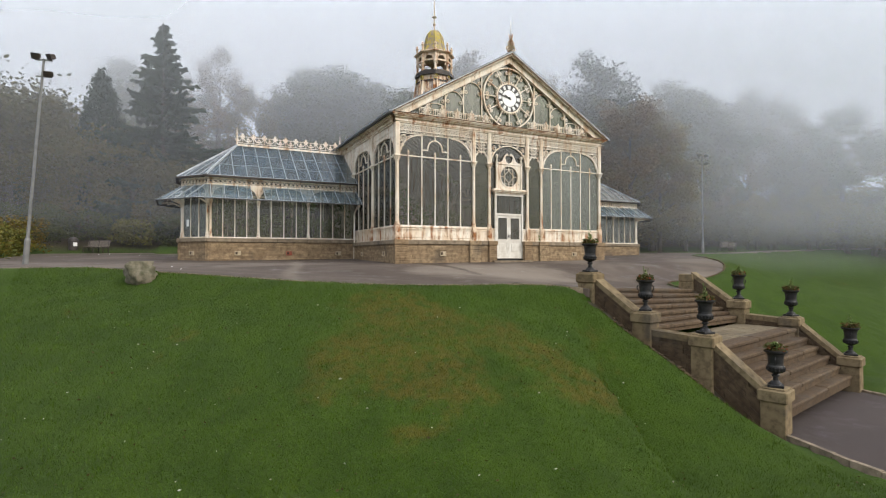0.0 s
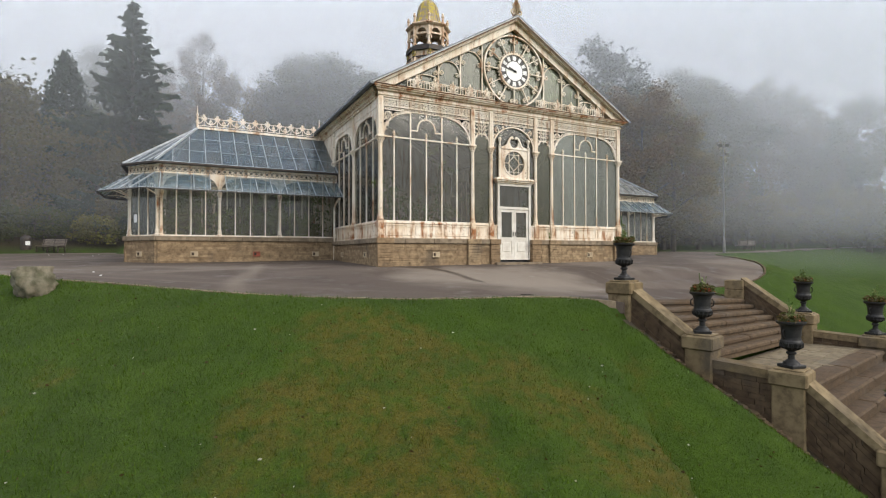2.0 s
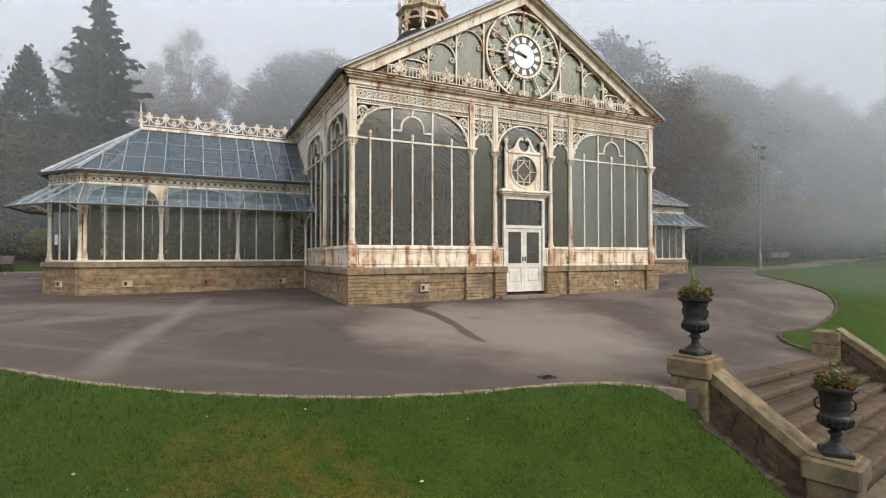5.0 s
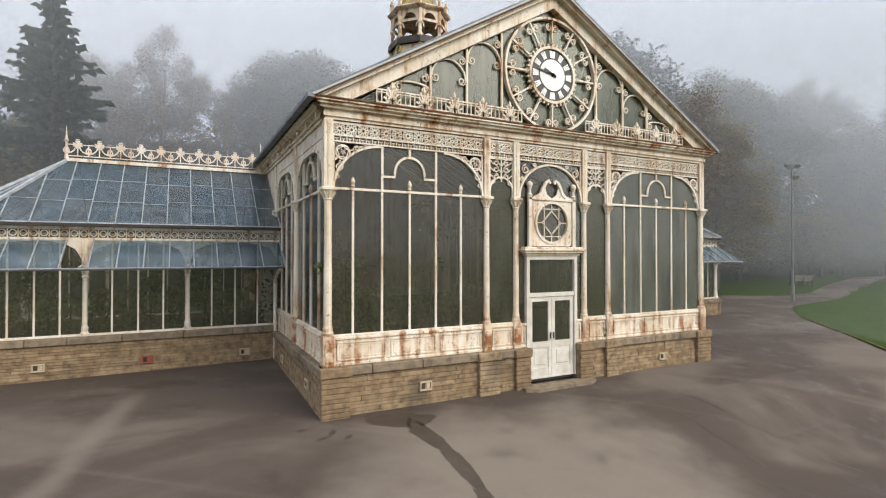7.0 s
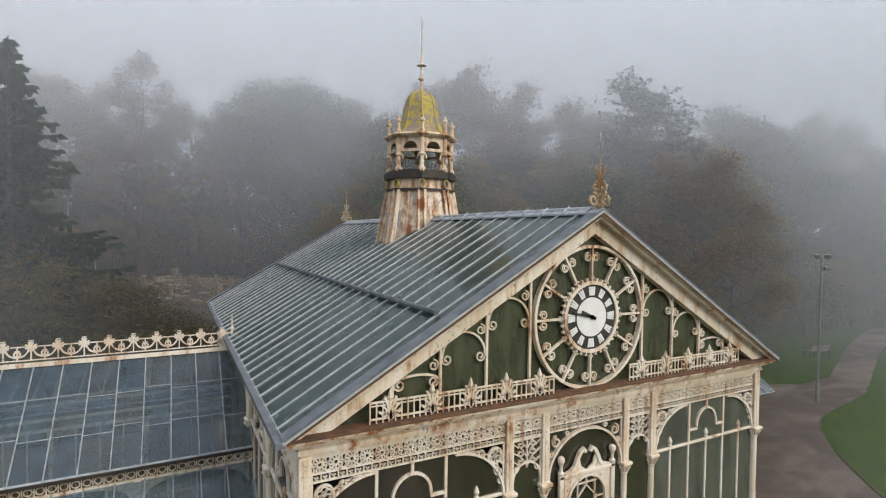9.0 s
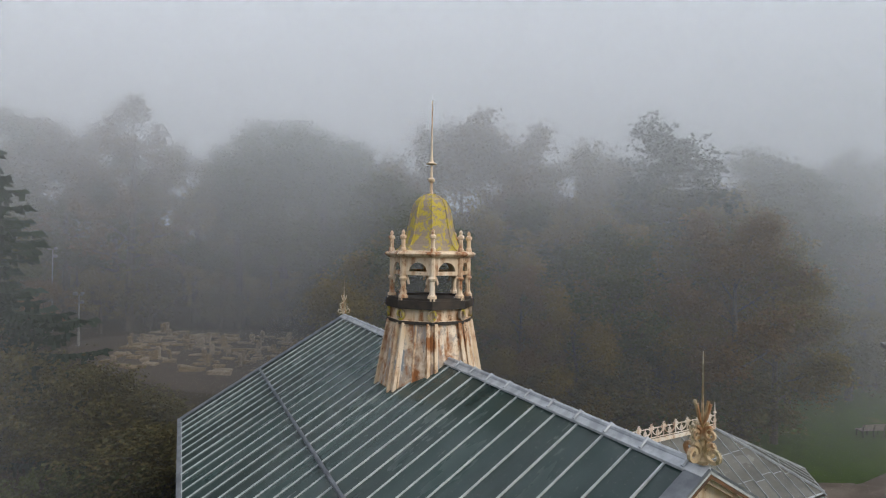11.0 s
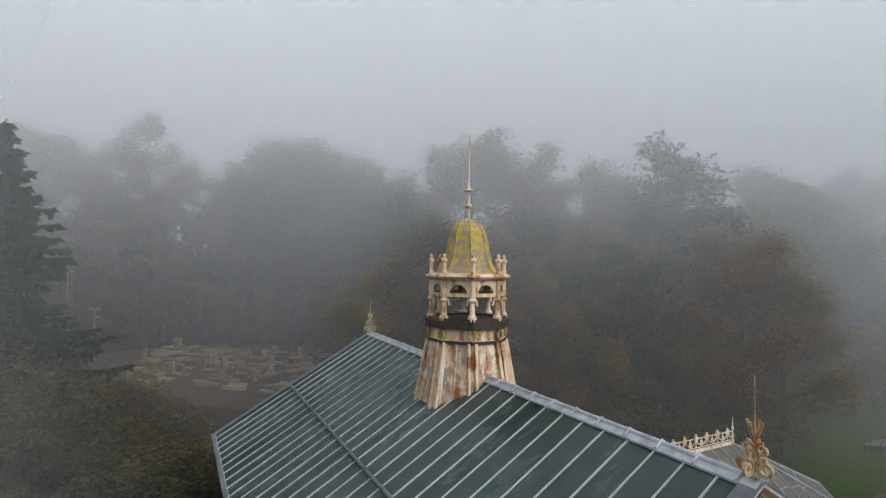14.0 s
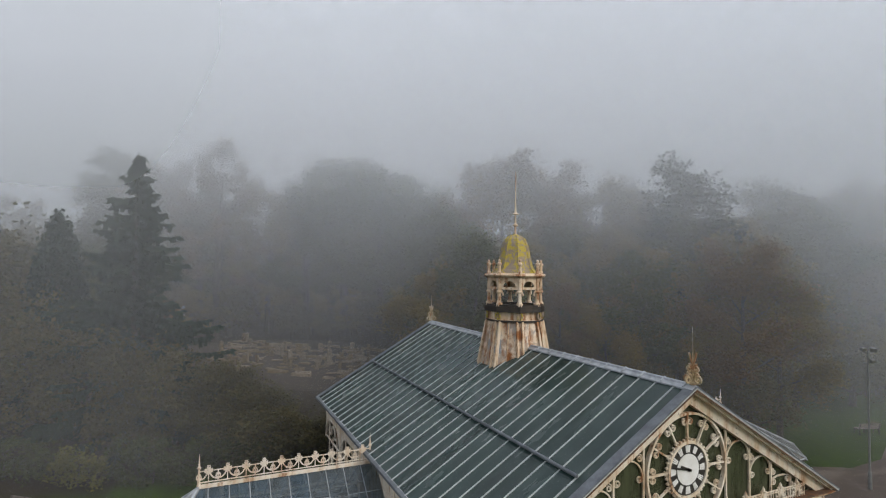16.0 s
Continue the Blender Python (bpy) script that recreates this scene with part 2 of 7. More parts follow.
FLOOR_TILE = plain("dark_glasshouse_floor", (0.06, 0.055, 0.05), (0.10, 0.09, 0.08), 0.7, 0, 3.0)


def lichen_gold():
    n = Nodes("lichened_gold_dome")
    p = n.world_place()
    big, fine = n.noise(4.5, 6, 0.7, p, 0.8), n.noise(30.0, 4, 0.6, p)
    col = n.mix(n.span(big, 0.45, 0.53), (0.44, 0.34, 0.040), (0.27, 0.215, 0.165))
    col = n.mix(n.math("MULTIPLY", n.span(fine, 0.48, 0.72), 0.6), col, (0.14, 0.11, 0.06))
    return n.done(n.surface(col, 0.75, 0, n.bump(n.math("ADD", big, fine), 0.5, 0.02)))


DOME = lichen_gold()


def asphalt_material(name, base, pale, worn=False):
    n = Nodes(name)
    p = n.world_place()
    big = n.noise(0.16, 4, 0.55, n.scaled(p, 1.0, 1.8, 1.0), 0.4)
    mid = n.noise(0.9, 5, 0.6, p)
    fine = n.noise(70.0, 3, 0.7, p)
    col = n.mix(n.span(big, 0.46, 0.66), base, tuple((a + b) / 2 for a, b in zip(base, pale)))
    if worn:
        x, y = n.axis(p, 0), n.axis(p, 1)
        wob = n.even(n.noise(0.35, 4, 0.6, p), 0.3, 0.7, -0.7, 0.7)
        off = n.math("ABSOLUTE", n.math("ADD", n.math("SUBTRACT", x, n.even(y, -4.0, 2.5, -5.25, -3.7)), n.math("MULTIPLY", wob, 0.3)))
        run = n.math("MULTIPLY", n.span(off, 0.03, 0.42, 1.0, 0.0), n.math("MULTIPLY", n.span(y, -6.0, -3.5), n.span(y, 2.6, 4.0, 1.0, 0.0)))
        ex = n.math("DIVIDE", n.math("SUBTRACT", x, 2.9), 3.6)
        ey = n.math("DIVIDE", n.math("ADD", y, 3.9), 3.6)
        far = n.math("ADD", n.math("ADD", n.math("MULTIPLY", ex, ex), n.math("MULTIPLY", ey, ey)), n.math("MULTIPLY", wob, 0.75))
        col = n.mix(n.math("MULTIPLY", n.span(far, 0.1, 1.25, 1.0, 0.0), 0.9), col, pale)
        col = n.mix(n.math("MULTIPLY", run, 0.5), col, pale)
    drag = n.noise(0.5, 4, 0.6, n.scaled(n.turned(p, 38), 0.12, 2.2, 1.0))
    col = n.mix(n.math("MULTIPLY", n.span(drag, 0.54, 0.72), 0.28), col, pale)
    col = n.mix(n.math("MULTIPLY", n.span(mid, 0.5, 0.75), 0.45), col, tuple(c * 0.62 for c in base))
    col = n.mix(n.math("MULTIPLY", n.span(fine, 0.45, 0.75), 0.5), col, tuple(c * 1.7 for c in base))
    wet = n.span(mid, 0.5, 0.72, 0.85, 0.5)
    return n.done(n.surface(col, wet, 0, n.bump(fine, 0.4, 0.006), 0.4))


ASPHALT = asphalt_material("terrace_asphalt", (0.062, 0.045, 0.034), (0.200, 0.165, 0.130), True)
LOW_ASPHALT = asphalt_material("lower_path_asphalt", (0.040, 0.029, 0.025), (0.058, 0.043, 0.036))
DAMP = plain("damp_asphalt_stain", (0.048, 0.035, 0.025), (0.066, 0.050, 0.037), 0.5, 0, 3.0, 0.2, 80.0)


def turf_colour(n, p, deep, pale):
    """Green turf with worn ochre patches."""
    mid = n.noise(1.1, 5, 0.65, p)
    col = n.mix(n.span(mid, 0.3, 0.7), deep, pale)
    ex = n.math("DIVIDE", n.math("ADD", n.axis(p, 0), 2.8), 5.0)
    ey = n.math("DIVIDE", n.math("ADD", n.axis(p, 1), 10.6), 3.2)
    zone = n.span(n.math("ADD", n.math("MULTIPLY", ex, ex), n.math("MULTIPLY", ey, ey)), 0.2, 1.6, 0.09, -0.06)
    worn = n.math("MULTIPLY", n.span(n.math("ADD", n.noise(0.32, 5, 0.68, p), zone), 0.54, 0.66), n.span(n.noise(4.0, 4, 0.6, p), 0.30, 0.62))
    return n.mix(n.math("MULTIPLY", worn, 0.54), col, (0.140, 0.084, 0.014))


def blade_material():
    n = Nodes("grass_blades")
    col = turf_colour(n, n.world_place(), (0.030, 0.064, 0.0020), (0.052, 0.098, 0.0035))
    col = n.mix(n.math("MULTIPLY", n.island(), 0.5), col, (0.066, 0.094, 0.010))
    return n.done(n.surface(col, 0.6, 0, None, 0.12))


def lawn_material():
    n = Nodes("short_lawn")
    p = n.world_place()
    fine = n.noise(26.0, 5, 0.7, p)
    col = turf_colour(n, p, (0.027, 0.055, 0.0020), (0.044, 0.080, 0.0035))
    col = n.mix(n.span(fine, 0.35, 0.8), col, (0.020, 0.034, 0.007))
    col = n.mix(n.span(n.math("ADD", n.axis(p, 1), n.noise(0.5, 3, 0.6, p)), 22.5, 25.0), col, n.mix(fine, (0.022, 0.018, 0.009), (0.05, 0.036, 0.018)))
    return n.done(n.surface(col, 0.9, 0, n.bump(fine, 0.9, 0.05), 0.10, sheen_weight=0.03, sheen_roughness=0.4))


LAWN = lawn_material()


def leaf_material(name, a, b, rough=0.6):
    n = Nodes(name)
    col = n.mix(n.island(), a, b)
    col = n.mix(n.math("MULTIPLY", n.random(), 0.5), col, tuple((x + y) * 0.4 for x, y in zip(a, b)))
    leaf = n.surface(col, rough, 0, None, 0.3)
    thin = n.add("ShaderNodeBsdfTranslucent")
    n.put(thin.inputs[0], col)
    return n.done(n.blend(0.42, leaf, thin.outputs[0]))


GRASS_BLADE = blade_material()
DARK_LITTER = leaf_material("fallen_brown_leaves", (0.05, 0.03, 0.015), (0.10, 0.06, 0.025))
LEAF_GREEN = leaf_material("dull_green_leaves", (0.042, 0.056, 0.014), (0.078, 0.086, 0.020))
LEAF_OLIVE = leaf_material("olive_autumn_leaves", (0.105, 0.082, 0.012), (0.165, 0.112, 0.018))
UNDERGROWTH = leaf_material("dark_undergrowth_leaves", (0.062, 0.062, 0.018), (0.115, 0.088, 0.028))
LEAF_RUSSET = leaf_material("russet_autumn_leaves", (0.110, 0.064, 0.022), (0.155, 0.092, 0.030))
NEEDLE = leaf_material("dark_conifer_needles", (0.014, 0.030, 0.016), (0.030, 0.050, 0.026))
SHRUB_YELLOW = leaf_material("yellowing_shrub_leaves", (0.075, 0.09, 0.015), (0.19, 0.16, 0.03))
POT_PLANT = leaf_material("glasshouse_leaves", (0.08, 0.14, 0.03), (0.24, 0.27, 0.10))
BEDDING = leaf_material("faded_bedding_leaves", (0.06, 0.09, 0.02), (0.13, 0.08, 0.03))
FLOWER = leaf_material("dull_red_flowers", (0.22, 0.03, 0.02), (0.30, 0.10, 0.03))
LITTER = leaf_material("fallen_pale_leaves", (0.45, 0.42, 0.36), (0.62, 0.60, 0.55))


def mist_material(name, low, high, z0, z1, side=0.0, low_lying=False):
    """Drifting mist: thin near the ground, thicker above."""
    n = Nodes(name)
    p = n.world_place()
    z = n.axis(p, 2)
    rise = n.math("POWER", n.even(z, z0, z1, 0.0, 1.0), 2.0)
    height = n.math("MULTIPLY", n.even(rise, 0.0, 1.0, low, high), n.span(z, z1 + 1.0, z1 + 27.0, 1.0, 0.08))
    height = n.math("ADD", height, n.span(n.axis(p, 0), 10.0, 42.0, 0.0, 0.014 if high < 0.2 else 0.035))
    drift = n.even(n.noise(0.035, 2, 0.5, p), 0.0, 1.0, 0.75, 1.25)
    foot = n.math("MULTIPLY", n.span(z, -1.2, 0.4, 0.0, 1.0) if low_lying else n.span(z, 0.2, 4.0, 0.0, 1.0), n.span(n.axis(p, 0), 15.0, 60.0, 1.0, 1.2))
    amount = n.math("MULTIPLY", n.math("MULTIPLY", height, drift), foot)
    if side:
        amount = n.math("MULTIPLY", amount, n.span(n.axis(p, 0), -10.0, 1.0, side, 0.04) if side > 0 else n.span(n.axis(p, 0), *((13.5, 24.0) if low_lying else (-6.0, 2.0)), 0.04, -side))
    clear = n.add("ShaderNodeBsdfTransparent")
    front = n.add("ShaderNodeBsdfDiffuse")
    rear = n.add("ShaderNodeBsdfTranslucent")
    for s in (front, rear):
        n.put(s.inputs[0], (0.93, 0.955, 0.99))
    return n.done(n.blend(amount, clear.outputs[0], n.blend(0.5, front.outputs[0], rear.outputs[0])))


MIST = mist_material("drifting_mist", 0.019, 0.15, 4.0, 24.5)
LAWN_MIST = mist_material("low_lying_mist", 0.10, 0.10, 4.0, 23.5, -1.0, True)
NEAR_MIST = mist_material("near_mist", 0.075, 0.20, 4.0, 23.5, -1.0)
SIDE_MIST = mist_material("side_mist", 0.135, 0.36, 4.0, 23.5, 1.1)


# ---- mesh helpers ----
class Mesh:
    """Collects vertices and faces in a local frame m."""

    def __init__(self, m=None):
        self.v, self.f, self.m = [], [], m or Matrix()

    def add(self, verts, faces):
        k = len(self.v)
        self.v += [self.m @ Vector(p) for p in verts]
        self.f += [tuple(i + k for i in f) for f in faces]
        return self

    def box(self, x0, y0, z0, x1, y1, z1, bevel=0.0):
        if bevel:
            b = min(bevel, (x1 - x0) / 3, (y1 - y0) / 3, (z1 - z0) / 3)
            rings = []
            for z, c in ((z0, b), (z0 + b, 0), (z1 - b, 0), (z1, b)):
                rings.append([(x0 + c + b, y0 + c, z), (x1 - c - b, y0 + c, z), (x1 - c, y0 + c + b, z), (x1 - c, y1 - c - b, z),
                              (x1 - c - b, y1 - c, z), (x0 + c + b, y1 - c, z), (x0 + c, y1 - c - b, z), (x0 + c, y0 + c + b, z)])
            return self.loft(rings)
        return self.add([(x0, y0, z0), (x1, y0, z0), (x1, y1, z0), (x0, y1, z0), (x0, y0, z1), (x1, y0, z1), (x1, y1, z1), (x0, y1, z1)],
                        [(3, 2, 1, 0), (4, 5, 6, 7), (0, 1, 5, 4), (1, 2, 6, 5), (2, 3, 7, 6), (3, 0, 4, 7)])

    def loft(self, rings, caps=True, closed=True):
        n = len(rings[0])
        verts = [p for r in rings for p in r]
        faces = []
        for j in range(len(rings) - 1):
            for i in range(n if closed else n - 1):
                a, b = j * n + i, j * n + (i + 1) % n
                faces.append((a, b, b + n, a + n))
        if caps:
            faces.append(tuple(reversed(range(n))))
            faces.append(tuple(range((len(rings) - 1) * n, len(rings) * n)))
        return self.add(verts, faces)

    def lathe(self, profile, centre=(0, 0, 0), n=16, turn=0.0):
        cx, cy, cz = centre
        rings = [[(cx + r * math.cos(turn + 2 * math.pi * i / n), cy + r * math.sin(turn + 2 * math.pi * i / n), cz + z) for i in range(n)] for r, z in profile]
        return self.loft(rings)

    def bar(self, p, q, w, d=None, up=(0, 0, 1)):
        """A square bar from p to q."""
        p, q, up = Vector(p), Vector(q), Vector(up)
        t = (q - p).normalized()
        if abs(t.dot(up)) > 0.98:
            up = Vector((0, 1, 0))
        s = t.cross(up).normalized() * (w / 2)
        u = s.cross(t).normalized() * ((d or w) / 2)
        return self.loft([[e - s - u, e + s - u, e + s + u, e - s + u] for e in (p, q)])

    def tube(self, path, r, n=8):
        path = [Vector(p) for p in path]
        rings = []
        for i, p in enumerate(path):
            t = (path[min(i + 1, len(path) - 1)] - path[max(i - 1, 0)]).normalized()
            ref = Vector((0, 0, 1)) if abs(t.z) < 0.9 else Vector((0, 1, 0))
            s = t.cross(ref).normalized()
            u = s.cross(t)
            k = r[i] if isinstance(r, (list, tuple)) else r
            rings.append([p + (s * math.cos(2 * math.pi * a / n) + u * math.sin(2 * math.pi * a / n)) * k for a in range(n)])
        return self.loft(rings)

    def ribbon(self, pts, w, y0, y1, closed=False):
        """A flat bar that follows (x, z) points in an upright plane, from depth y0 to y1."""
        n = len(pts)
        rings = []
        for i, (x, z) in enumerate(pts):
            a = pts[(i - 1) % n] if closed or i else pts[0]
            b = pts[(i + 1) % n] if closed or i < n - 1 else pts[-1]
            dx, dz = b[0] - a[0], b[1] - a[1]
            k = math.hypot(dx, dz) or 1
            nx, nz = -dz / k * w / 2, dx / k * w / 2
            rings.append([(x + nx, y0, z + nz), (x - nx, y0, z - nz), (x - nx, y1, z - nz), (x + nx, y1, z + nz)])
        if closed:
            rings.append(rings[0])
        return self.loft(rings, not closed)

    def slab(self, pts, y0, y1):
        """A flat plate with an outline of (x, z) points, convex or nearly so."""
        n = len(pts)
        return self.add([(x, y0, z) for x, z in pts] + [(x, y1, z) for x, z in pts],
                        [tuple(range(n)), tuple(reversed(range(n, 2 * n)))] + [((i + 1) % n, i, i + n, (i + 1) % n + n) for i in range(n)])

    def data(self, name, material, smooth=False):
        me = bpy.data.meshes.new(name)
        me.from_pydata(self.v, [], self.f)
        me.materials.append(material)
        if smooth:
            me.polygons.foreach_set("use_smooth", [True] * len(me.polygons))
        bm = bmesh.new()
        bm.from_mesh(me)
        bmesh.ops.recalc_face_normals(bm, faces=bm.faces)
        bm.to_mesh(me)
        bm.free()
        return me


def part(name, mesh, material, parent=None, label="", smooth=False):
    """Links one mesh object, under a thing or a part."""
    ob = new(name, mesh.data(name, material, smooth))
    if parent:
        ob.parent = parent
    return tagged(ob, label)


def thing(name, label, category, group="", kind="", place=None):
    ob = tagged(new(name), label, category, group, kind)
    if place:
        ob.matrix_world = place
    return ob


def arc(cx, cz, rx, rz, a0, a1, n):
    return [(cx + rx * math.cos(radians(a0 + (a1 - a0) * i / n)), cz + rz * math.sin(radians(a0 + (a1 - a0) * i / n))) for i in range(n + 1)]


def curl(cx, cz, r, a0, turns=1.4, hand=1, n=14):
    """A scroll that winds inwards round (cx, cz)."""
    return [(cx + r * (1 - 0.72 * i / n) * math.cos(radians(a0) + hand * turns * 2 * math.pi * i / n),
             cz + r * (1 - 0.72 * i / n) * math.sin(radians(a0) + hand * turns * 2 * math.pi * i / n)) for i in range(n + 1)]


# ---- ground ----
def soft_step(a, b, v):
    t = np.clip((v - a) / (b - a), 0, 1)
    return t * t * (3 - 2 * t)


def terrace_level(x, y):
    """The terrace falls gently to the south and dips towards the head of the stairs."""
    dip = 0.55 * soft_step(0, 9.5, x) * soft_step(-2.0, -5.2, y) * (1 - 0.6 * soft_step(12, 20, x))
    return 0.01 * x + np.where(y > 0, 0.03 * y, 0.07 * y) - dip


def terrace_z(x, y):
    return float(terrace_level(x, y))


LOW = -4.0
SOUTH = [(-70, 4.5), (-40, 2.6), (-20, 1.5), (-13.4, 0.9), (-11.3, 0.6), (-9.6, -1.2), (-8.5, -2.2), (-7.3, -3.4), (-6.3, -4.4), (-5.4, -5.3), (-4.5, -6.0),
         (-3.7, -6.55), (-2.9, -7.0), (-2.0, -7.4), (-1.1, -7.68), (-0.2, -7.85), (0.8, -7.95), (1.7, -8.1), (2.45, -8.5), (2.75, -8.75)]
EAST = [(9.15, -7.1), (9.4, -6.4), (9.7, -5.95), (10.25, -5.5), (10.7, -5.3), (11.3, -5.24), (12.2, -5.2), (13.5, -4.9), (15.2, -4.4), (16.6, -3.7), (18.0, -2.5), (19.95, -0.35), (23.1, 3.0),
        (25.9, 5.2), (27.5, 6.0), (30.0, 6.3), (34.6, 7.0), (46.0, 11.0), (62.0, 15.5), (100.0, 24.0)]
NORTH = [(100.0, 26.5), (62.0, 17.7), (46.0, 13.2), (36.0, 9.6), (32.5, 9.6), (28.6, 11.5), (24.0, 14.0), (20.0, 17.0), (14.0, 19.5), (0.0, 20.0), (-8.0, 20.0), (-10.5, 22.3), (-12.5, 24.0), (-15.3, 25.0), (-17.0, 23.5),
         (-16.9, 17.0), (-16.6, 12.0), (-17.5, 9.2), (-26.0, 8.6), (-70.0, 12.0)]


def rounded(line, parts):
    """A smooth curve through the points of a line in plan."""
    out = []
    for i in range(len(line) - 1):
        p0, p1, p2, p3 = (Vector(line[min(max(j, 0), len(line) - 1)]) for j in (i - 1, i, i + 1, i + 2))
        for k in range(parts):
            t = k / parts
            out.append(tuple(0.5 * (2 * p1 + (p2 - p0) * t + (2 * p0 - 5 * p1 + 4 * p2 - p3) * t * t + (3 * p1 - 3 * p2 + p3 - p0) * t ** 3)))
    return out + [tuple(line[-1])]


EAST = rounded(EAST[:14], 4) + EAST[14:]
OUTLINE = SOUTH + EAST + NORTH


def from_outline(px, py, ring):
    """Signed distance to a closed outline (negative inside), and the nearest point on it."""
    best, bx, by = np.full(px.shape, 1e9), px.copy(), py.copy()
    inside = np.zeros(px.shape, bool)
    for (ax, ay), (cx, cy) in zip(ring, ring[1:] + ring[:1]):
        dx, dy = cx - ax, cy - ay
        t = np.clip(((px - ax) * dx + (py - ay) * dy) / (dx * dx + dy * dy), 0, 1)
        qx, qy = ax + t * dx, ay + t * dy
        d = np.hypot(px - qx, py - qy)
        near = d < best
        best, bx, by = np.where(near, d, best), np.where(near, qx, bx), np.where(near, qy, by)
        if ay != cy:
            crosses = ((ay > py) != (cy > py)) & (px < ax + (py - ay) / (cy - ay) * dx)
            inside ^= crosses
    return np.where(inside, -best, best), bx, by


STAIR_TURN = pose(3.054, -8.5, 0, 0, 0, 17.4)
SHEAR = Matrix(((1, 0, 0, 0), (-0.098, 1, 0, 0), (0, 0, 1, 0), (0, 0, 0, 1)))
STAIR_PLACE = STAIR_TURN @ SHEAR
STAIR_W, FLIGHT_1, LANDING_END, STAIR_END = 6.3, 1.75, 3.35, 4.94
TOP_Z, LANDING_Z = -0.68, -2.12


LOW_PATH = [(4.55, -13.1), (4.05, -15.0), (3.6, -18.0), (3.0, -24.0), (2.0, -60.0), (9.0, -60.0), (10.0, -24.0), (10.4, -18.0), (10.6, -14.0), (10.85, -11.95)]


def ground_z(x, y):
    x, y = np.asarray(x, float), np.asarray(y, float)
    d, bx, by = from_outline(x, y, OUTLINE)
    edge = terrace_level(bx, by)
    steep = 0.37 + 0.22 * soft_step(-2, 3.2, bx) - 0.35 * soft_step(10, 22, bx)
    out = np.maximum(d, 0)
    fall = edge - steep * out * soft_step(-0.5, 1.4, out)
    south = LOW + np.log1p(np.exp(np.clip((fall - LOW) * 4, -60, 60))) / 4
    hill = 0.20 * np.clip(y - 20.5, 0, None) - 0.008 * np.clip(y - 20.5, 0, 60) ** 2 / 6
    hill = np.minimum(hill, 8)
    north = edge + hill
    z = np.where(((y > by) | (bx < -8)) & (by > 8.3), north, south)
    z = np.where(d < 0, terrace_level(x, y) + 0.02 - 0.18 * soft_step(0.0, 0.45, -d), z + 0.02)
    dp = from_outline(x, y, LOW_PATH)[0]
    bank = LOW + 0.02 + 0.95 * np.clip(dp, 0, 8)
    blend_ = np.where(dp < 8, np.minimum(z, bank) - np.log1p(np.exp(-3.0 * np.abs(z - bank))) / 3.0, z)
    z = np.where(dp < 0.05, LOW - 0.12, np.maximum(blend_, LOW + 0.02))
    # under the flight of steps
    inv = STAIR_PLACE.inverted()
    sx, sy = inv[0][0] * x + inv[0][1] * y + inv[0][3], inv[1][0] * x + inv[1][1] * y + inv[1][3]
    beside = (1 - soft_step(0.2, 1.4, -sx)) * (1 - soft_step(0.2, 1.9, sx - STAIR_W)) * soft_step(-0.35, 0.5, -sy) * (1 - 0.5 * soft_step(0.5, 4.0, -sy)) * (1 - soft_step(STAIR_END - 0.4, STAIR_END + 0.8, -sy))
    z = z - np.where(d > 0, 0.56 * beside, 0)
    under = (sx > 0.25) & (sx < STAIR_W - 0.1) & (sy < 0.3) & (sy > -STAIR_END - 0.2)
    z = np.where(under, np.minimum(z, np.interp(-sy, [-0.4, 0, FLIGHT_1, LANDING_END, STAIR_END], [-1.2, -1.4, -2.9, -2.9, -4.8])), z)
    return z


def grid_lines(a, b, step, far):
    near = list(np.arange(a, b + 1e-6, step))
    grow, out, v = step, [], b
    while v < far:
        grow *= 1.35
        v += grow
        out.append(v)
    grow, low, v = step, [], a
    while v > -far:
        grow *= 1.35
        v -= grow
        low.append(v)
    return np.array(low[::-1] + near + out)


gx, gy = grid_lines(-16, 24, 0.22, 1800), grid_lines(-20, 10, 0.22, 1800)
X, Y = np.meshgrid(gx, gy)
Zg = ground_z(X, Y)
rng = np.random.default_rng(4)
Zg = Zg + rng.normal(0, 0.008, Zg.shape)
me = bpy.data.meshes.new("ground")
nx, ny = len(gx), len(gy)
quads = [(j * nx + i, j * nx + i + 1, (j + 1) * nx + i + 1, (j + 1) * nx + i) for j in range(ny - 1) for i in range(nx - 1)]
me.from_pydata(list(zip(X.ravel().tolist(), Y.ravel().tolist(), Zg.ravel().tolist())), [], quads)
me.polygons.foreach_set("use_smooth", [True] * len(me.polygons))
me.materials.append(LAWN)
ground = tagged(new("ground", me), "damp green mown lawn on a sloping bank", "lawn", kind="structure")


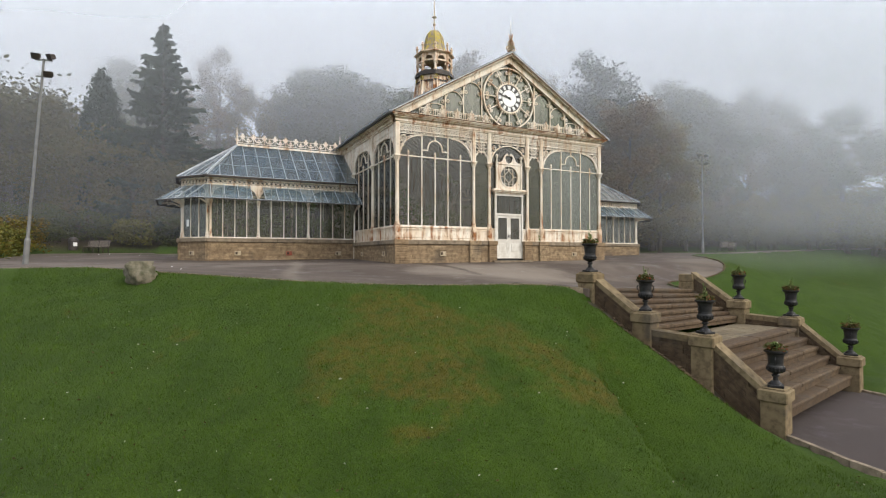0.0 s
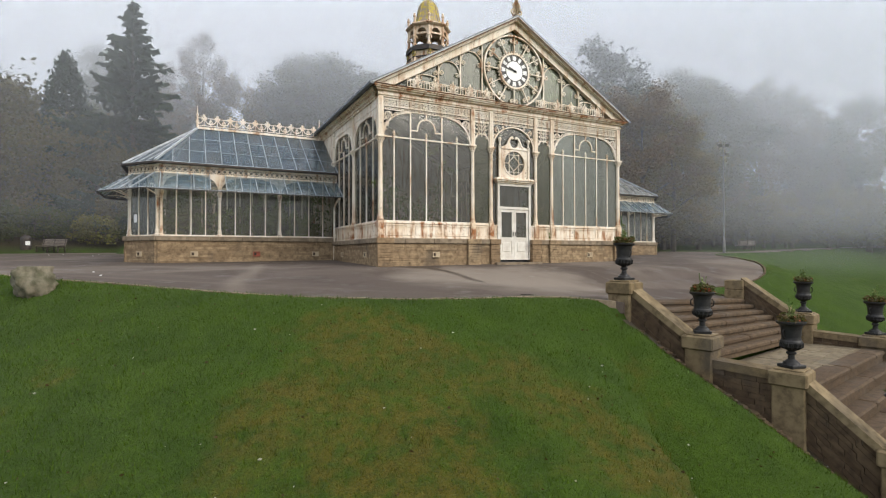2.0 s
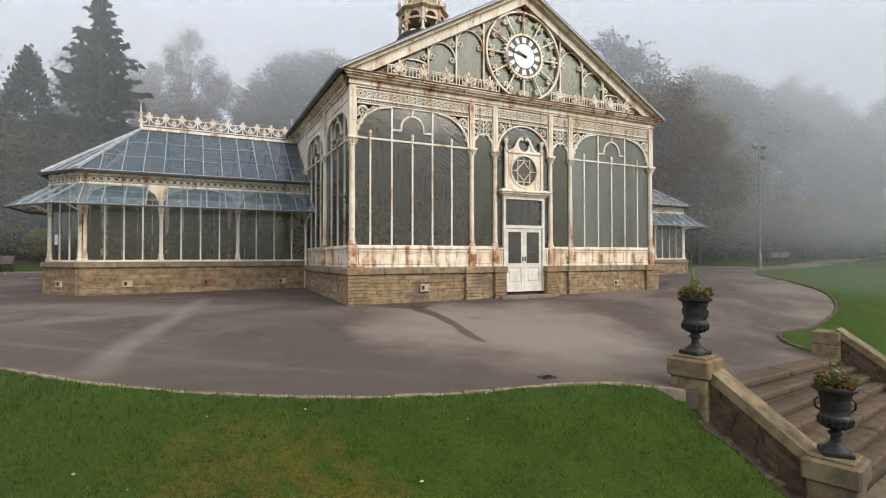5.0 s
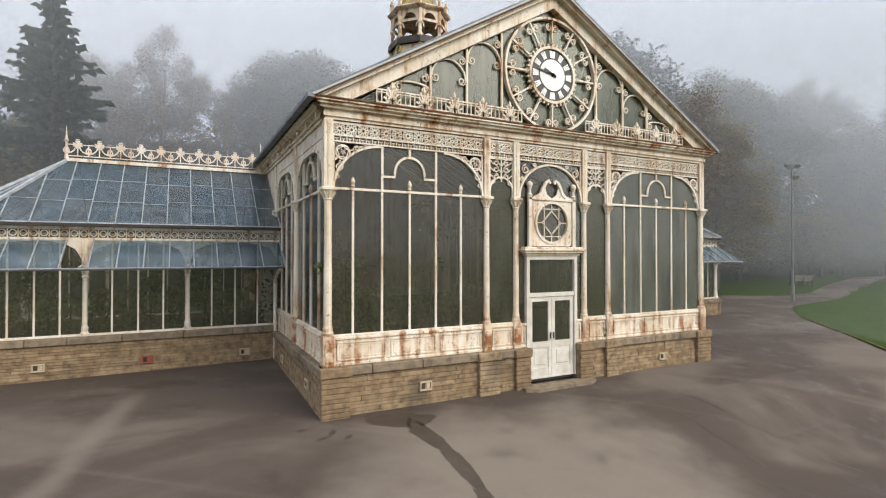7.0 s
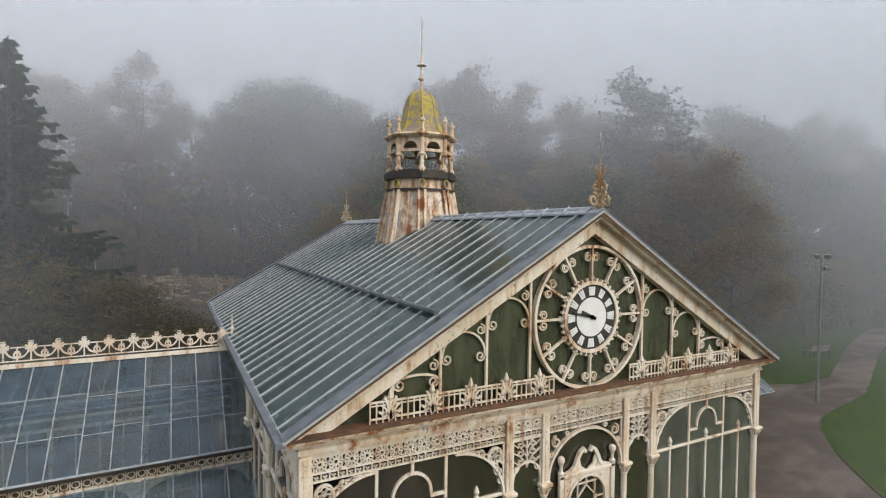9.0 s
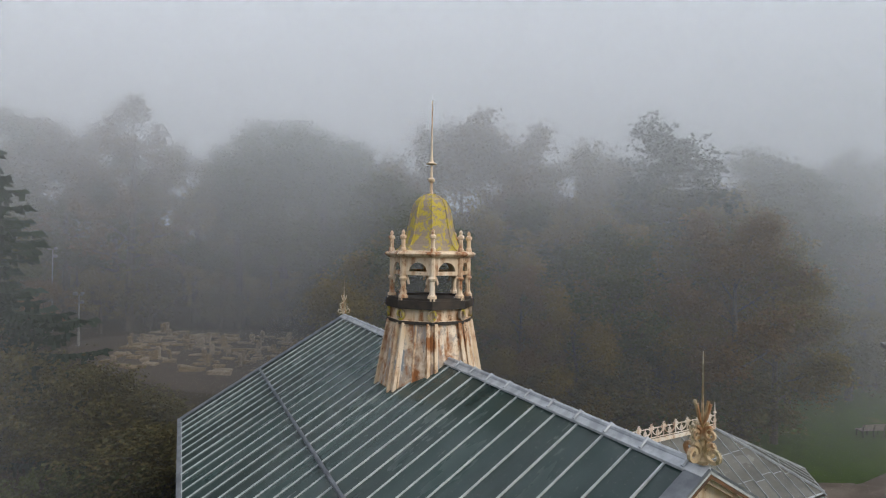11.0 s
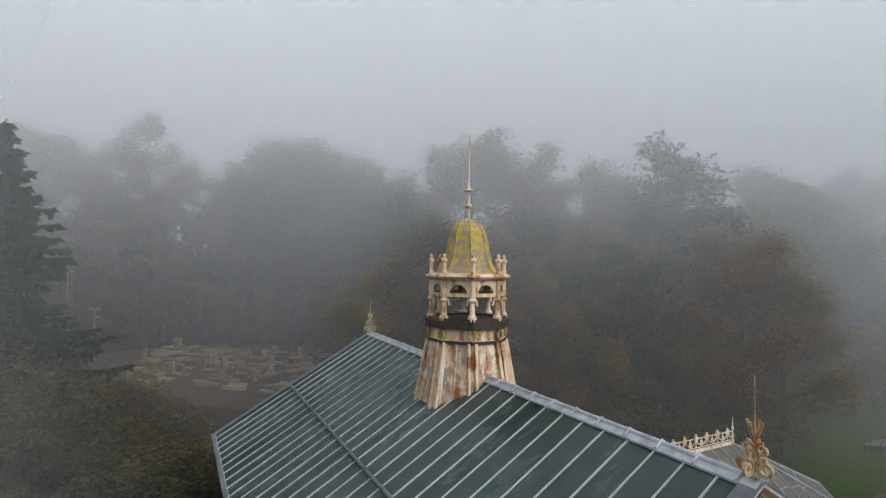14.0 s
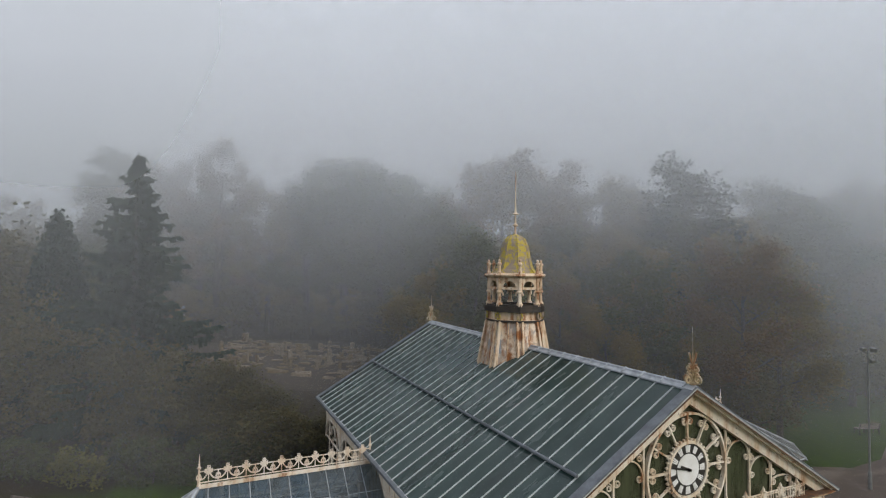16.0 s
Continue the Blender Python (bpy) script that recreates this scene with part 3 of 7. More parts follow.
def sheet(name, ring, height, material, label, category, thick=0.10):
    """A paved sheet with an edge, on an outline in plan, folded where y = 0."""
    def cut(points, sign):
        out = []
        for a, b in zip(points, points[1:] + points[:1]):
            if a[1] * sign >= 0:
                out.append(a)
            if a[1] * b[1] < 0:
                t = a[1] / (a[1] - b[1])
                out.append((a[0] + t * (b[0] - a[0]), 0.0))
        return out
    bm = bmesh.new()
    for sign in (1, -1):
        points = cut(ring, sign)
        if len(points) < 3:
            continue
        vs = [bm.verts.new((x, y, 0.0)) for x, y in points]
        es = [bm.edges.new((a, b)) for a, b in zip(vs, vs[1:] + vs[:1])]
        bmesh.ops.triangle_fill(bm, use_beauty=True, edges=es)
    bmesh.ops.remove_doubles(bm, verts=bm.verts, dist=0.001)
    for k in range(1, 9):
        bmesh.ops.bisect_plane(bm, geom=bm.verts[:] + bm.edges[:] + bm.faces[:], plane_co=(0, -k, 0), plane_no=(0, 1, 0))
    for k in range(34):
        bmesh.ops.bisect_plane(bm, geom=bm.verts[:] + bm.edges[:] + bm.faces[:], plane_co=(k * 0.6, 0, 0), plane_no=(1, 0, 0))
    for v in bm.verts:
        v.co.z = height(v.co.x, v.co.y)
    bm.normal_update()
    for f in bm.faces:
        if f.normal.z < 0:
            f.normal_flip()
    rim = [e for e in bm.edges if e.is_boundary]
    made = bmesh.ops.extrude_edge_only(bm, edges=rim)["geom"]
    for v in made:
        if isinstance(v, bmesh.types.BMVert):
            v.co.z -= thick
    m = bpy.data.meshes.new(name)
    bm.to_mesh(m)
    bm.free()
    m.materials.append(material)
    return tagged(new(name, m), label, category, kind="structure")


sheet("road_terrace", OUTLINE, terrace_z, ASPHALT, "grey patched asphalt terrace round the conservatory", "paving", 0.25)
sheet("road_lower_path", LOW_PATH, lambda x, y: LOW + 0.05, LOW_ASPHALT, "dark wet asphalt path at the foot of the steps", "path", 0.2)


def edging(name, points, height, width, rise, material, label):
    """A low kerb that follows a line in plan."""
    kerb = thing(name, label, "kerb", kind="structure")
    r = random.Random(len(points))
    x, y = points[0]
    aim = r.uniform(0.35, 0.6)
    for qx, qy in points[1:]:
        while math.hypot(qx - x, qy - y) > aim:
            k = math.hypot(qx - x, qy - y)
            dx, dy = (qx - x) / k, (qy - y) / k
            nx_, ny_ = -dy * width / 2, dx * width / 2
            up = rise + r.uniform(-0.012, 0.008)
            rings = []
            for s, inset in ((0.006, 0.012), (0.02, 0), (aim - 0.02, 0), (aim - 0.006, 0.012)):
                ax, ay = x + dx * s, y + dy * s
                z = height(ax, ay)
                f = 1 - inset * 8
                rings.append([(ax + nx_ * f, ay + ny_ * f, z - 0.15), (ax - nx_ * f, ay - ny_ * f, z - 0.15), (ax - nx_ * f, ay - ny_ * f, z + up - inset - 0.008), (ax - nx_ * 0.7, ay - ny_ * 0.7, z + up - inset),
                              (ax + nx_ * 0.7, ay + ny_ * 0.7, z + up - inset), (ax + nx_ * f, ay + ny_ * f, z + up - inset - 0.008)])
            part("kerb_stone", Mesh().loft(rings), material, kerb)
            x, y = x + dx * aim, y + dy * aim
            aim = r.uniform(0.35, 0.6)
    return kerb


edging("kerb_south", rounded(SOUTH[2:], 3), terrace_z, 0.09, 0.03, COPING, "thin pale stone edging between asphalt and lawn")
edging("kerb_east", EAST[:50], terrace_z, 0.08, 0.05, STEP_STONE, "low stone kerb round the lawn")
edging("kerb_path", LOW_PATH[:5], lambda x, y: LOW + 0.05, 0.12, 0.06, COPING, "pale stone kerb along the lower path")
edging("kerb_path", LOW_PATH[:4:-1][:5], lambda x, y: LOW + 0.05, 0.12, 0.06, COPING, "pale stone kerb along the lower path")


# ---- conservatory ----
W, L, C = 11.56, 16.4, 5.78
PLINTH, SILL, SPRING, ARCH, FRIEZE, CORNICE, EAVE, RIDGE = 1.02, 1.62, 4.66, 5.66, 6.1, 6.12, 6.5, 10.05
CY = L / 2
hall = thing("conservatory", "cream iron and glass park conservatory, rusted, on a sandstone plinth", "greenhouse")
FRONT, LEFT = Matrix(), pose(0, L, 0, 0, 0, -90)
RIGHT, REAR = pose(W, 0, 0, 0, 0, 90), pose(W, L, 0, 0, 0, 180)


def moulding(m, u0, u1, steps):
    """Stacked boards: (depth outwards, z0, z1)."""
    outline = [(0.06, steps[0][1])]
    for d, z0, z1 in steps:
        outline += [(-d, z0), (-d, z1 - 0.008)]
    outline.append((0.06, steps[-1][2]))
    return Mesh(m).loft([[(u + e * max(0, -y), y, z) for y, z in outline] for u, e in ((u0, -1), (u1, 1))])


def column(m, u, slim=1.0, corner=False):
    """A cast column: panelled foot, shaft, leafy capital, pilaster above it to the cornice."""
    s = slim
    mesh = Mesh(m @ Matrix.Translation((u, 0, 0)))
    mesh.box(-0.12 * s, -0.12 * s, PLINTH, 0.12 * s, 0.1, SILL + 0.06, 0.012)
    mesh.box(-0.085 * s, -0.145 * s, PLINTH + 0.1, 0.085 * s, -0.11 * s, SILL - 0.1, 0.01)
    mesh.lathe([(0.12 * s, SILL + 0.06), (0.125 * s, SILL + 0.10), (0.10 * s, SILL + 0.14), (0.105 * s, SILL + 0.2), (0.088 * s, SILL + 0.26), (0.086 * s, 3.0), (0.09 * s, 3.03), (0.082 * s, 3.06),
                (0.078 * s, SPRING - 0.22), (0.10 * s, SPRING - 0.19), (0.085 * s, SPRING - 0.16), (0.105 * s, SPRING - 0.06), (0.15 * s, SPRING)], (0, -0.02, 0), 12)
    mesh.box(-0.16 * s, -0.17 * s, SPRING - 0.01, 0.16 * s, 0.1, SPRING + 0.06, 0.012)
    for i in range(8):
        a = 2 * math.pi * i / 8
        mesh.tube([(0.08 * s * math.cos(a), -0.02 + 0.08 * s * math.sin(a), SPRING - 0.16), (0.14 * s * math.cos(a), -0.02 + 0.14 * s * math.sin(a), SPRING - 0.06),
                   (0.17 * s * math.cos(a), -0.02 + 0.17 * s * math.sin(a), SPRING - 0.04)], [0.022, 0.026, 0.012], 5)
    mesh.box(-0.10 * s, -0.09 * s, SPRING + 0.06, 0.10 * s, 0.1, CORNICE, 0.01)
    for i in range(22):
        z = SPRING + 0.12 + i * (CORNICE - SPRING - 0.22) / 21
        mesh.box(-0.028 * s, -0.108 * s, z, 0.028 * s, -0.08 * s, z + 0.035)
    return mesh


def rosettes(mesh, u0, u1, zc, r, y0=-0.03, y1=0.01):
    n = max(1, round((u1 - u0) / (2 * r + 0.015)))
    for i in range(n):
        u = u0 + (i + 0.5) * (u1 - u0) / n
        mesh.ribbon(arc(u, zc, r * 0.94, r * 0.94, 0, 360, 14)[:-1], 0.018, y0, y1, True)
        mesh.ribbon(arc(u, zc, r * 0.36, r * 0.36, 0, 360, 8)[:-1], 0.022, y0 - 0.006, y1, True)
        for k in range(10):
            a = 2 * math.pi * (k + 0.5) / 10
            mesh.ribbon([(u + r * 0.40 * math.cos(a), zc + r * 0.40 * math.sin(a)), (u + r * 0.92 * math.cos(a), zc + r * 0.92 * math.sin(a))], 0.026, y0, y1)
        for e in (-1, 1):
            for f in (-1, 1):
                mesh.ribbon([(u + e * r * 0.72, zc + f * r * 0.72), (u + e * r, zc + f * r)], 0.03, y0, y1)


def frieze(m, u0, u1):
    """Pierced band of rosettes over a key pattern."""
    mesh = Mesh(m)
    for z, h in ((FRIEZE - 0.02, 0.045), (5.82, 0.03), (5.69, 0.03)):
        mesh.box(u0, -0.035, z - h / 2, u1, 0.02, z + h / 2)
    rosettes(mesh, u0 + 0.01, u1 - 0.01, 5.955, 0.122)
    n = max(2, round((u1 - u0) / 0.14))
    s = (u1 - u0) / n
    for i in range(n):
        u = u0 + i * s
        mesh.box(u + 0.01, -0.03, 5.70, u + 0.03, 0.01, 5.80)
        mesh.box(u + 0.05, -0.03, 5.745, u + s - 0.02, 0.01, 5.765)
        mesh.box(u + s * 0.55, -0.03, 5.70, u + s * 0.55 + 0.018, 0.01, 5.765)
    return mesh


def spandrel(m, u, side, reach, rise=1.0):
    """Scrolled ironwork in the upper corner of an arched bay; side +1 opens towards +u."""
    mesh = Mesh(m)
    x = lambda a: u + side * a
    z0 = 5.67 - rise
    curve = [(x(0.11 + reach * (1 - math.cos(radians(a)))), z0 + (rise - 0.02) * math.sin(radians(a))) for a in range(0, 91, 6)]
    mesh.ribbon(curve, 0.045, -0.05, 0.03)
    mesh.ribbon([(x(0.12), z0), (x(0.12), 5.68)], 0.03, -0.03, 0.01)
    cz, cr = 5.47, 0.15
    mesh.ribbon(arc(x(0.31), cz, cr, cr, 0, 360, 14)[:-1], 0.03, -0.035, 0.01, True)
    for k in range(5):
        a = radians(90 + 72 * k)
        mesh.ribbon(arc(x(0.31) + 0.075 * math.cos(a), cz + 0.075 * math.sin(a), 0.05, 0.05, 0, 360, 8)[:-1], 0.025, -0.04, 0.01, True)
    for cx, c_z, r, a0, hand in ((0.23, 5.17, 0.10, 90, -1), (0.19, 4.97, 0.065, 90, 1), (0.60, 5.57, 0.085, 200, 1), (0.80, 5.60, 0.055, 180, -1)):
        if cx < reach:
            mesh.ribbon(curl(x(cx), c_z, r, a0 if side > 0 else 180 - a0, 1.3, hand * side), 0.026, -0.03, 0.01)
    mesh.ribbon([(x(0.13), 5.02), (x(0.22), 5.12), (x(0.25), 5.30)], 0.024, -0.03, 0.01)
    mesh.ribbon([(x(0.45), 5.50), (x(0.62), 5.60), (x(0.95), 5.655)], 0.024, -0.03, 0.01)
    mesh.ribbon([(x(0.14), 5.30), (x(0.2), 5.36)], 0.05, -0.03, 0.01)
    return mesh


def mullion(m, u, z0, z1, tip):
    mesh = Mesh(m @ Matrix.Translation((u, 0, 0)))
    mesh.box(-0.026, -0.02, z0, 0.026, 0.03, z1, 0.008)
    if tip:
        mesh.lathe([(0.03, z1 - 0.02), (0.05, z1 + 0.01), (0.03, z1 + 0.04), (0.055, z1 + 0.10), (0.04, z1 + 0.15), (0.004, z1 + 0.22)], (0, 0.0, 0), 8)
    return mesh


def sill_panel(m, u0, u1, count):
    """Panelled cast dado between plinth and window sill."""
    mesh = Mesh(m)
    mesh.box(u0, -0.03, PLINTH, u1, 0.05, SILL - 0.05)
    mesh.box(u0, -0.07, SILL - 0.06, u1, 0.05, SILL, 0.012)
    mesh.box(u0, -0.055, PLINTH, u1, 0.05, PLINTH + 0.06, 0.01)
    s = (u1 - u0) / count
    for i in range(count):
        a, b = u0 + i * s + 0.07, u0 + (i + 1) * s - 0.07
        lo, hi = PLINTH + 0.12, SILL - 0.12
        mesh.ribbon([(a, lo), (b, lo), (b, hi), (a, hi)], 0.03, -0.055, -0.02, True)
        mesh.ribbon([(a + 0.06, lo + 0.06), (b - 0.06, lo + 0.06), (b - 0.06, hi - 0.06), (a + 0.06, hi - 0.06)], 0.014, -0.040, -0.02, True)
    return mesh


def panes(m, parent, edges, z0, z1, y=0.012, material=None, bow=None):
    """One pane between each pair of edges."""
    for a, b in zip(edges, edges[1:]):
        mesh = Mesh(m)
        if bow:
            top = [(a + (b - a) * k / 6, bow(a + (b - a) * k / 6)) for k in range(7)]
            mesh.slab([(a, z0), (b, z0)] + top[::-1], y, y + 0.006)
        else:
            mesh.slab([(a, z0), (b, z0), (b, z1), (a, z1)], y, y + 0.006)
        part("pane", mesh, material or GLASS, parent)


def arch_top(u0, u1, reach, rise):
    def top(u):
        a = min(u - u0, u1 - u)
        if a >= reach:
            return 5.66
        k = 1 - max(a, 0) / reach
        return 5.67 - rise + (rise - 0.01) * math.sqrt(max(0, 1 - k * k))
    return top


def big_bay(m, u0, u1, pierced=True, count=6, reach=None, glass=None):
    """A wide arched window with mullions, cross rail, hood mould, ironwork and dado."""
    w = u1 - u0
    reach = reach or min(1.05, w / 2 - 0.14)
    frame_ = Mesh(m)
    frame_.box(u0 + 0.1, -0.03, SPRING + 0.02, u1 - 0.1, 0.03, SPRING + 0.075, 0.008)
    s, mid = w / count, (u0 + u1) / 2
    if pierced and u0 < C:
        s, mid = 0.65, mid - 0.08
    hood = min(0.72 * s, 0.36)
    base = SPRING + 0.36
    frame_.ribbon([(mid - s, base), (mid - hood, base), (mid - hood, base + 0.08)] + arc(mid, base + 0.08, hood, hood * 1.05, 180, 0, 14) + [(mid + hood, base), (mid + s, base)], 0.05, -0.03, 0.02)
    for e in (-1, 1):
        frame_.box(mid + e * s - 0.026, -0.025, SPRING + 0.07, mid + e * s + 0.026, 0.03, 5.66)
    frame_.box(mid - 0.026, -0.025, base + 0.08 + hood, mid + 0.026, 0.03, 5.66)
    window = part("window_frame", frame_, CREAM_SOUND, hall)
    part("window_sill", Mesh(m).box(u0 + 0.1, -0.04, SILL, u1 - 0.1, 0.04, SILL + 0.05, 0.008), CREAM_SOUND, window)
    for i in range(1, count):
        through_rail = count == 6 and i in (2, 4) or count == 4 and i in (1, 3)
        part("mullion", mullion(m, mid + (i - count / 2) * s, SILL + 0.04, SPRING + 0.03 if through_rail else SPRING + 0.10, not through_rail), CREAM_SOUND, window)
    edges = [u0 + 0.08] + [mid + (i - count / 2) * s for i in range(1, count)] + [u1 - 0.08]
    panes(m, window, edges, SILL, SPRING + 0.04, material=glass)
    top = arch_top(u0 + 0.1, u1 - 0.1, reach, 1.0)
    panes(m, window, [u0 + 0.12, mid - s, mid, mid + s, u1 - 0.12], SPRING + 0.05, 0, material=glass, bow=top)
    part("dado_panel", sill_panel(m, u0 + 0.12, u1 - 0.12, max(2, round(w / 1.25))), DADO_PAINT, hall)
    if pierced:
        part("frieze_panel", frieze(m, u0 + 0.1, u1 - 0.1), CREAM_SOUND, hall)
        for u, side in ((u0, 1), (u1, -1)):
            part("spandrel", spandrel(m, u, side, reach), CREAM_SOUND, hall)
        glazing = Mesh(m)
        glazing.box(u0 + 0.1, 0.022, 5.66, u1 - 0.1, 0.03, CORNICE)
        part("upper_pane", glazing, GLASS, hall)
    else:
        fill = Mesh(m)
        n = 16
        pts = [(u0 + 0.1 + (w - 0.2) * i / n) for i in range(n + 1)]
        for a, b in zip(pts, pts[1:]):
            fill.slab([(a, top(a)), (b, top(b)), (b, CORNICE), (a, CORNICE)], -0.03, 0.03)
        fill.ribbon([(u, top(u)) for u in pts], 0.06, -0.06, 0.03)
        fill.box(u0 + 0.1, -0.05, 5.80, u1 - 0.1, 0.0, 5.86)
        part("spandrel", fill, CREAM_SOUND, hall)
    return window


# columns and bays of the front
FRONT_COLUMNS = [0.0, 3.83, 4.68, 6.88, 7.73, W]
first = part("column", column(FRONT, 0.0), RUSTY, hall)
for u in FRONT_COLUMNS[1:]:
    ob = first.copy()
    scene.collection.objects.link(ob)
    ob.location.x = u
    ob.scale = (0.86, 0.86, 1) if 0 < u < W else (1, 1, 1)
big_bay(FRONT, 0.0, 3.83)
big_bay(FRONT, 7.73, W, glass=PALE_GLASS)


def narrow_bay(m, u0, u1):
    """A slim light beside the door, with a pierced panel over it."""
    mid = (u0 + u1) / 2
    part("frieze_panel", frieze(m, u0 + 0.09, u1 - 0.09), CREAM_SOUND, hall)
    mesh = Mesh(m)
    r = (u1 - u0) / 2 - 0.09
    mesh.ribbon([(u0 + 0.09, 4.72)] + arc(mid, 4.86, r, r * 1.05, 180, 0, 12) + [(u1 - 0.09, 4.72)], 0.04, -0.04, 0.02)
    mesh.box(u0 + 0.09, -0.03, 5.64, u1 - 0.09, 0.01, 5.68)
    mesh.box(mid - 0.012, -0.03, 5.1, mid + 0.012, 0.01, 5.66)
    for e in (-1, 1):
        for cz, cr in ((5.56, 0.075), (5.40, 0.085), (5.23, 0.075)):
            mesh.ribbon(curl(mid + e * 0.15, cz, cr, 90 if e > 0 else 90, 1.2, e), 0.024, -0.03, 0.01)
            mesh.ribbon([(mid, cz - 0.09), (mid + e * 0.09, cz + 0.02)], 0.022, -0.03, 0.01)
            mesh.ribbon([(mid + e * 0.20, cz - 0.05), (mid + e * r, cz + 0.05)], 0.02, -0.03, 0.01)
        mesh.ribbon([(mid + e * r, 4.9), (mid + e * r, 5.66)], 0.03, -0.03, 0.01)
        mesh.ribbon(curl(mid + e * 0.24, 5.08, 0.06, 0, 1.2, -e), 0.022, -0.03, 0.01)
    part("spandrel", mesh, CREAM_SOUND, hall)
    frame_ = Mesh(m)
    frame_.box(u0 + 0.08, -0.03, SILL, u1 - 0.08, 0.04, SILL + 0.05, 0.008)
    window = part("window_frame", frame_, CREAM_SOUND, hall)
    panes(m, window, [u0 + 0.06, u1 - 0.06], SILL, CORNICE, material=NARROW_GLASS)
    part("dado_panel", sill_panel(m, u0 + 0.1, u1 - 0.1, 1), DADO_PAINT, hall)


narrow_bay(FRONT, 3.83, 4.68)
narrow_bay(FRONT, 6.88, 7.73)

# the door bay
part("frieze_panel", frieze(FRONT, 4.77, 6.79), CREAM_SOUND, hall)
mesh = Mesh()
mesh.ribbon([(4.78, 4.70)] + arc(C, 4.72, 1.0, 0.90, 180, 0, 22) + [(6.78, 4.70)], 0.05, -0.05, 0.03)
for e in (-1, 1):
    mesh.ribbon(curl(C + e * 0.80, 5.46, 0.12, 90, 1.4, -e), 0.028, -0.03, 0.01)
    mesh.ribbon(curl(C + e * 0.92, 5.22, 0.06, 90, 1.3, e), 0.024, -0.03, 0.01)
    mesh.ribbon(curl(C + e * 0.52, 5.60, 0.055, 0, 1.3, e), 0.022, -0.03, 0.01)
    mesh.ribbon([(C + e * 0.99, 4.9), (C + e * 0.99, 5.66)], 0.03, -0.03, 0.01)
part("spandrel", mesh, CREAM_SOUND, hall)
mesh = Mesh()
mesh.slab([(4.77, 3.4), (6.79, 3.4), (6.79, 5.66), (4.77, 5.66)], 0.02, 0.026)
part("upper_pane", mesh, GLASS, hall)
for a, b in ((4.77, 5.0), (6.56, 6.79)):
    mesh = Mesh()
    mesh.slab([(a, SILL), (b, SILL), (b, 3.4), (a, 3.4)], 0.02, 0.026)
    part("upper_pane", mesh, GLASS, hall)
    part("dado_panel", sill_panel(FRONT, a, b, 1), DADO_PAINT, hall)

door = thing("door_1", "closed white panelled double door with glazed lights and a scrolled head", "door", kind="structure")
D0, D1, DZ = 5.06, 6.50, 0.20
mesh = Mesh()
for a, b in ((D0 - 0.09, D0), (D1, D1 + 0.09)):
    mesh.box(a, -0.08, DZ, b, 0.05, 3.20)
mesh.box(D0 - 0.09, -0.084, 3.20, D1 + 0.09, 0.05, 3.31)
mesh.box(D0, -0.06, 2.26, D1, 0.045, 2.36)
mesh.box(D0, -0.04, DZ, D1, 0.05, DZ + 0.04)
part("door_frame", mesh, WHITE_PAINT, door)
mesh = Mesh()
mesh.slab([(D0, 2.36), (D1, 2.36), (D1, 3.20), (D0, 3.20)], 0.0, 0.006)
part("fanlight_pane", mesh, GLASS, door)
for e in (-1, 1):
    a, b = (D0 + 0.01, (D0 + D1) / 2 - 0.005) if e < 0 else ((D0 + D1) / 2 + 0.005, D1 - 0.01)
    mesh = Mesh()
    for p, q, z0, z1 in ((a, a + 0.10, DZ + 0.04, 2.25), (b - 0.10, b, DZ + 0.04, 2.25)):
        mesh.box(p, -0.035, z0, q, 0.02, z1)
    for z0, z1 in ((2.14, 2.25), (0.98, 1.12), (DZ + 0.04, DZ + 0.26)):
        mesh.box(a + 0.1, -0.031, z0, b - 0.1, 0.016, z1)
    mesh.box(a + 0.1, -0.012, DZ + 0.26, b - 0.1, 0.015, 0.98)
    mesh.box(a + 0.16, -0.026, DZ + 0.34, b - 0.16, 0.0, 0.90, 0.01)
    leaf = part("door_leaf", mesh, WHITE_PAINT, door)
    mesh = Mesh()
    mesh.slab([(a + 0.1, 1.12), (b - 0.1, 1.12), (b - 0.1, 2.14), (a + 0.1, 2.14)], 0.0, 0.006)
    part("pane", mesh, GLASS, leaf)
    mesh = Mesh()
    mesh.box((D0 + D1) / 2 + e * 0.05 - 0.012, -0.075, 1.18, (D0 + D1) / 2 + e * 0.05 + 0.012, -0.035, 1.34, 0.006)
    part("door_handle", mesh, DARK_IRON, leaf, "small dark iron handle")
mesh = Mesh()
for d, z0, z1 in ((0.05, 3.30, 3.36), (0.12, 3.36, 3.42), (0.17, 3.42, 3.47), (0.10, 3.47, 3.52)):
    mesh.box(D0 - 0.10 - d, -0.08 - d, z0, D1 + 0.10 + d, 0.02, z1, 0.01)
part("door_hood", mesh, CREAM, door, "cream moulded hood with rust along its edge")
# roundel panel with swan neck head
RZ, RR = 4.14, 0.49
mesh = Mesh()
n = 40
for i in range(n):
    a0, a1 = 2 * math.pi * i / n, 2 * math.pi * (i + 1) / n

    def outer(a):
        c, s = math.cos(a), math.sin(a)
        k = min(0.65 / max(abs(c), 1e-6), 0.60 / max(abs(s), 1e-6))
        return (C + k * c, RZ + k * s)
    mesh.slab([(C + RR * math.cos(a0), RZ + RR * math.sin(a0)), outer(a0), outer(a1), (C + RR * math.cos(a1), RZ + RR * math.sin(a1))], -0.06, -0.02)
mesh.ribbon(arc(C, RZ, RR + 0.03, RR + 0.03, 0, 360, 36)[:-1], 0.06, -0.09, -0.02, True)
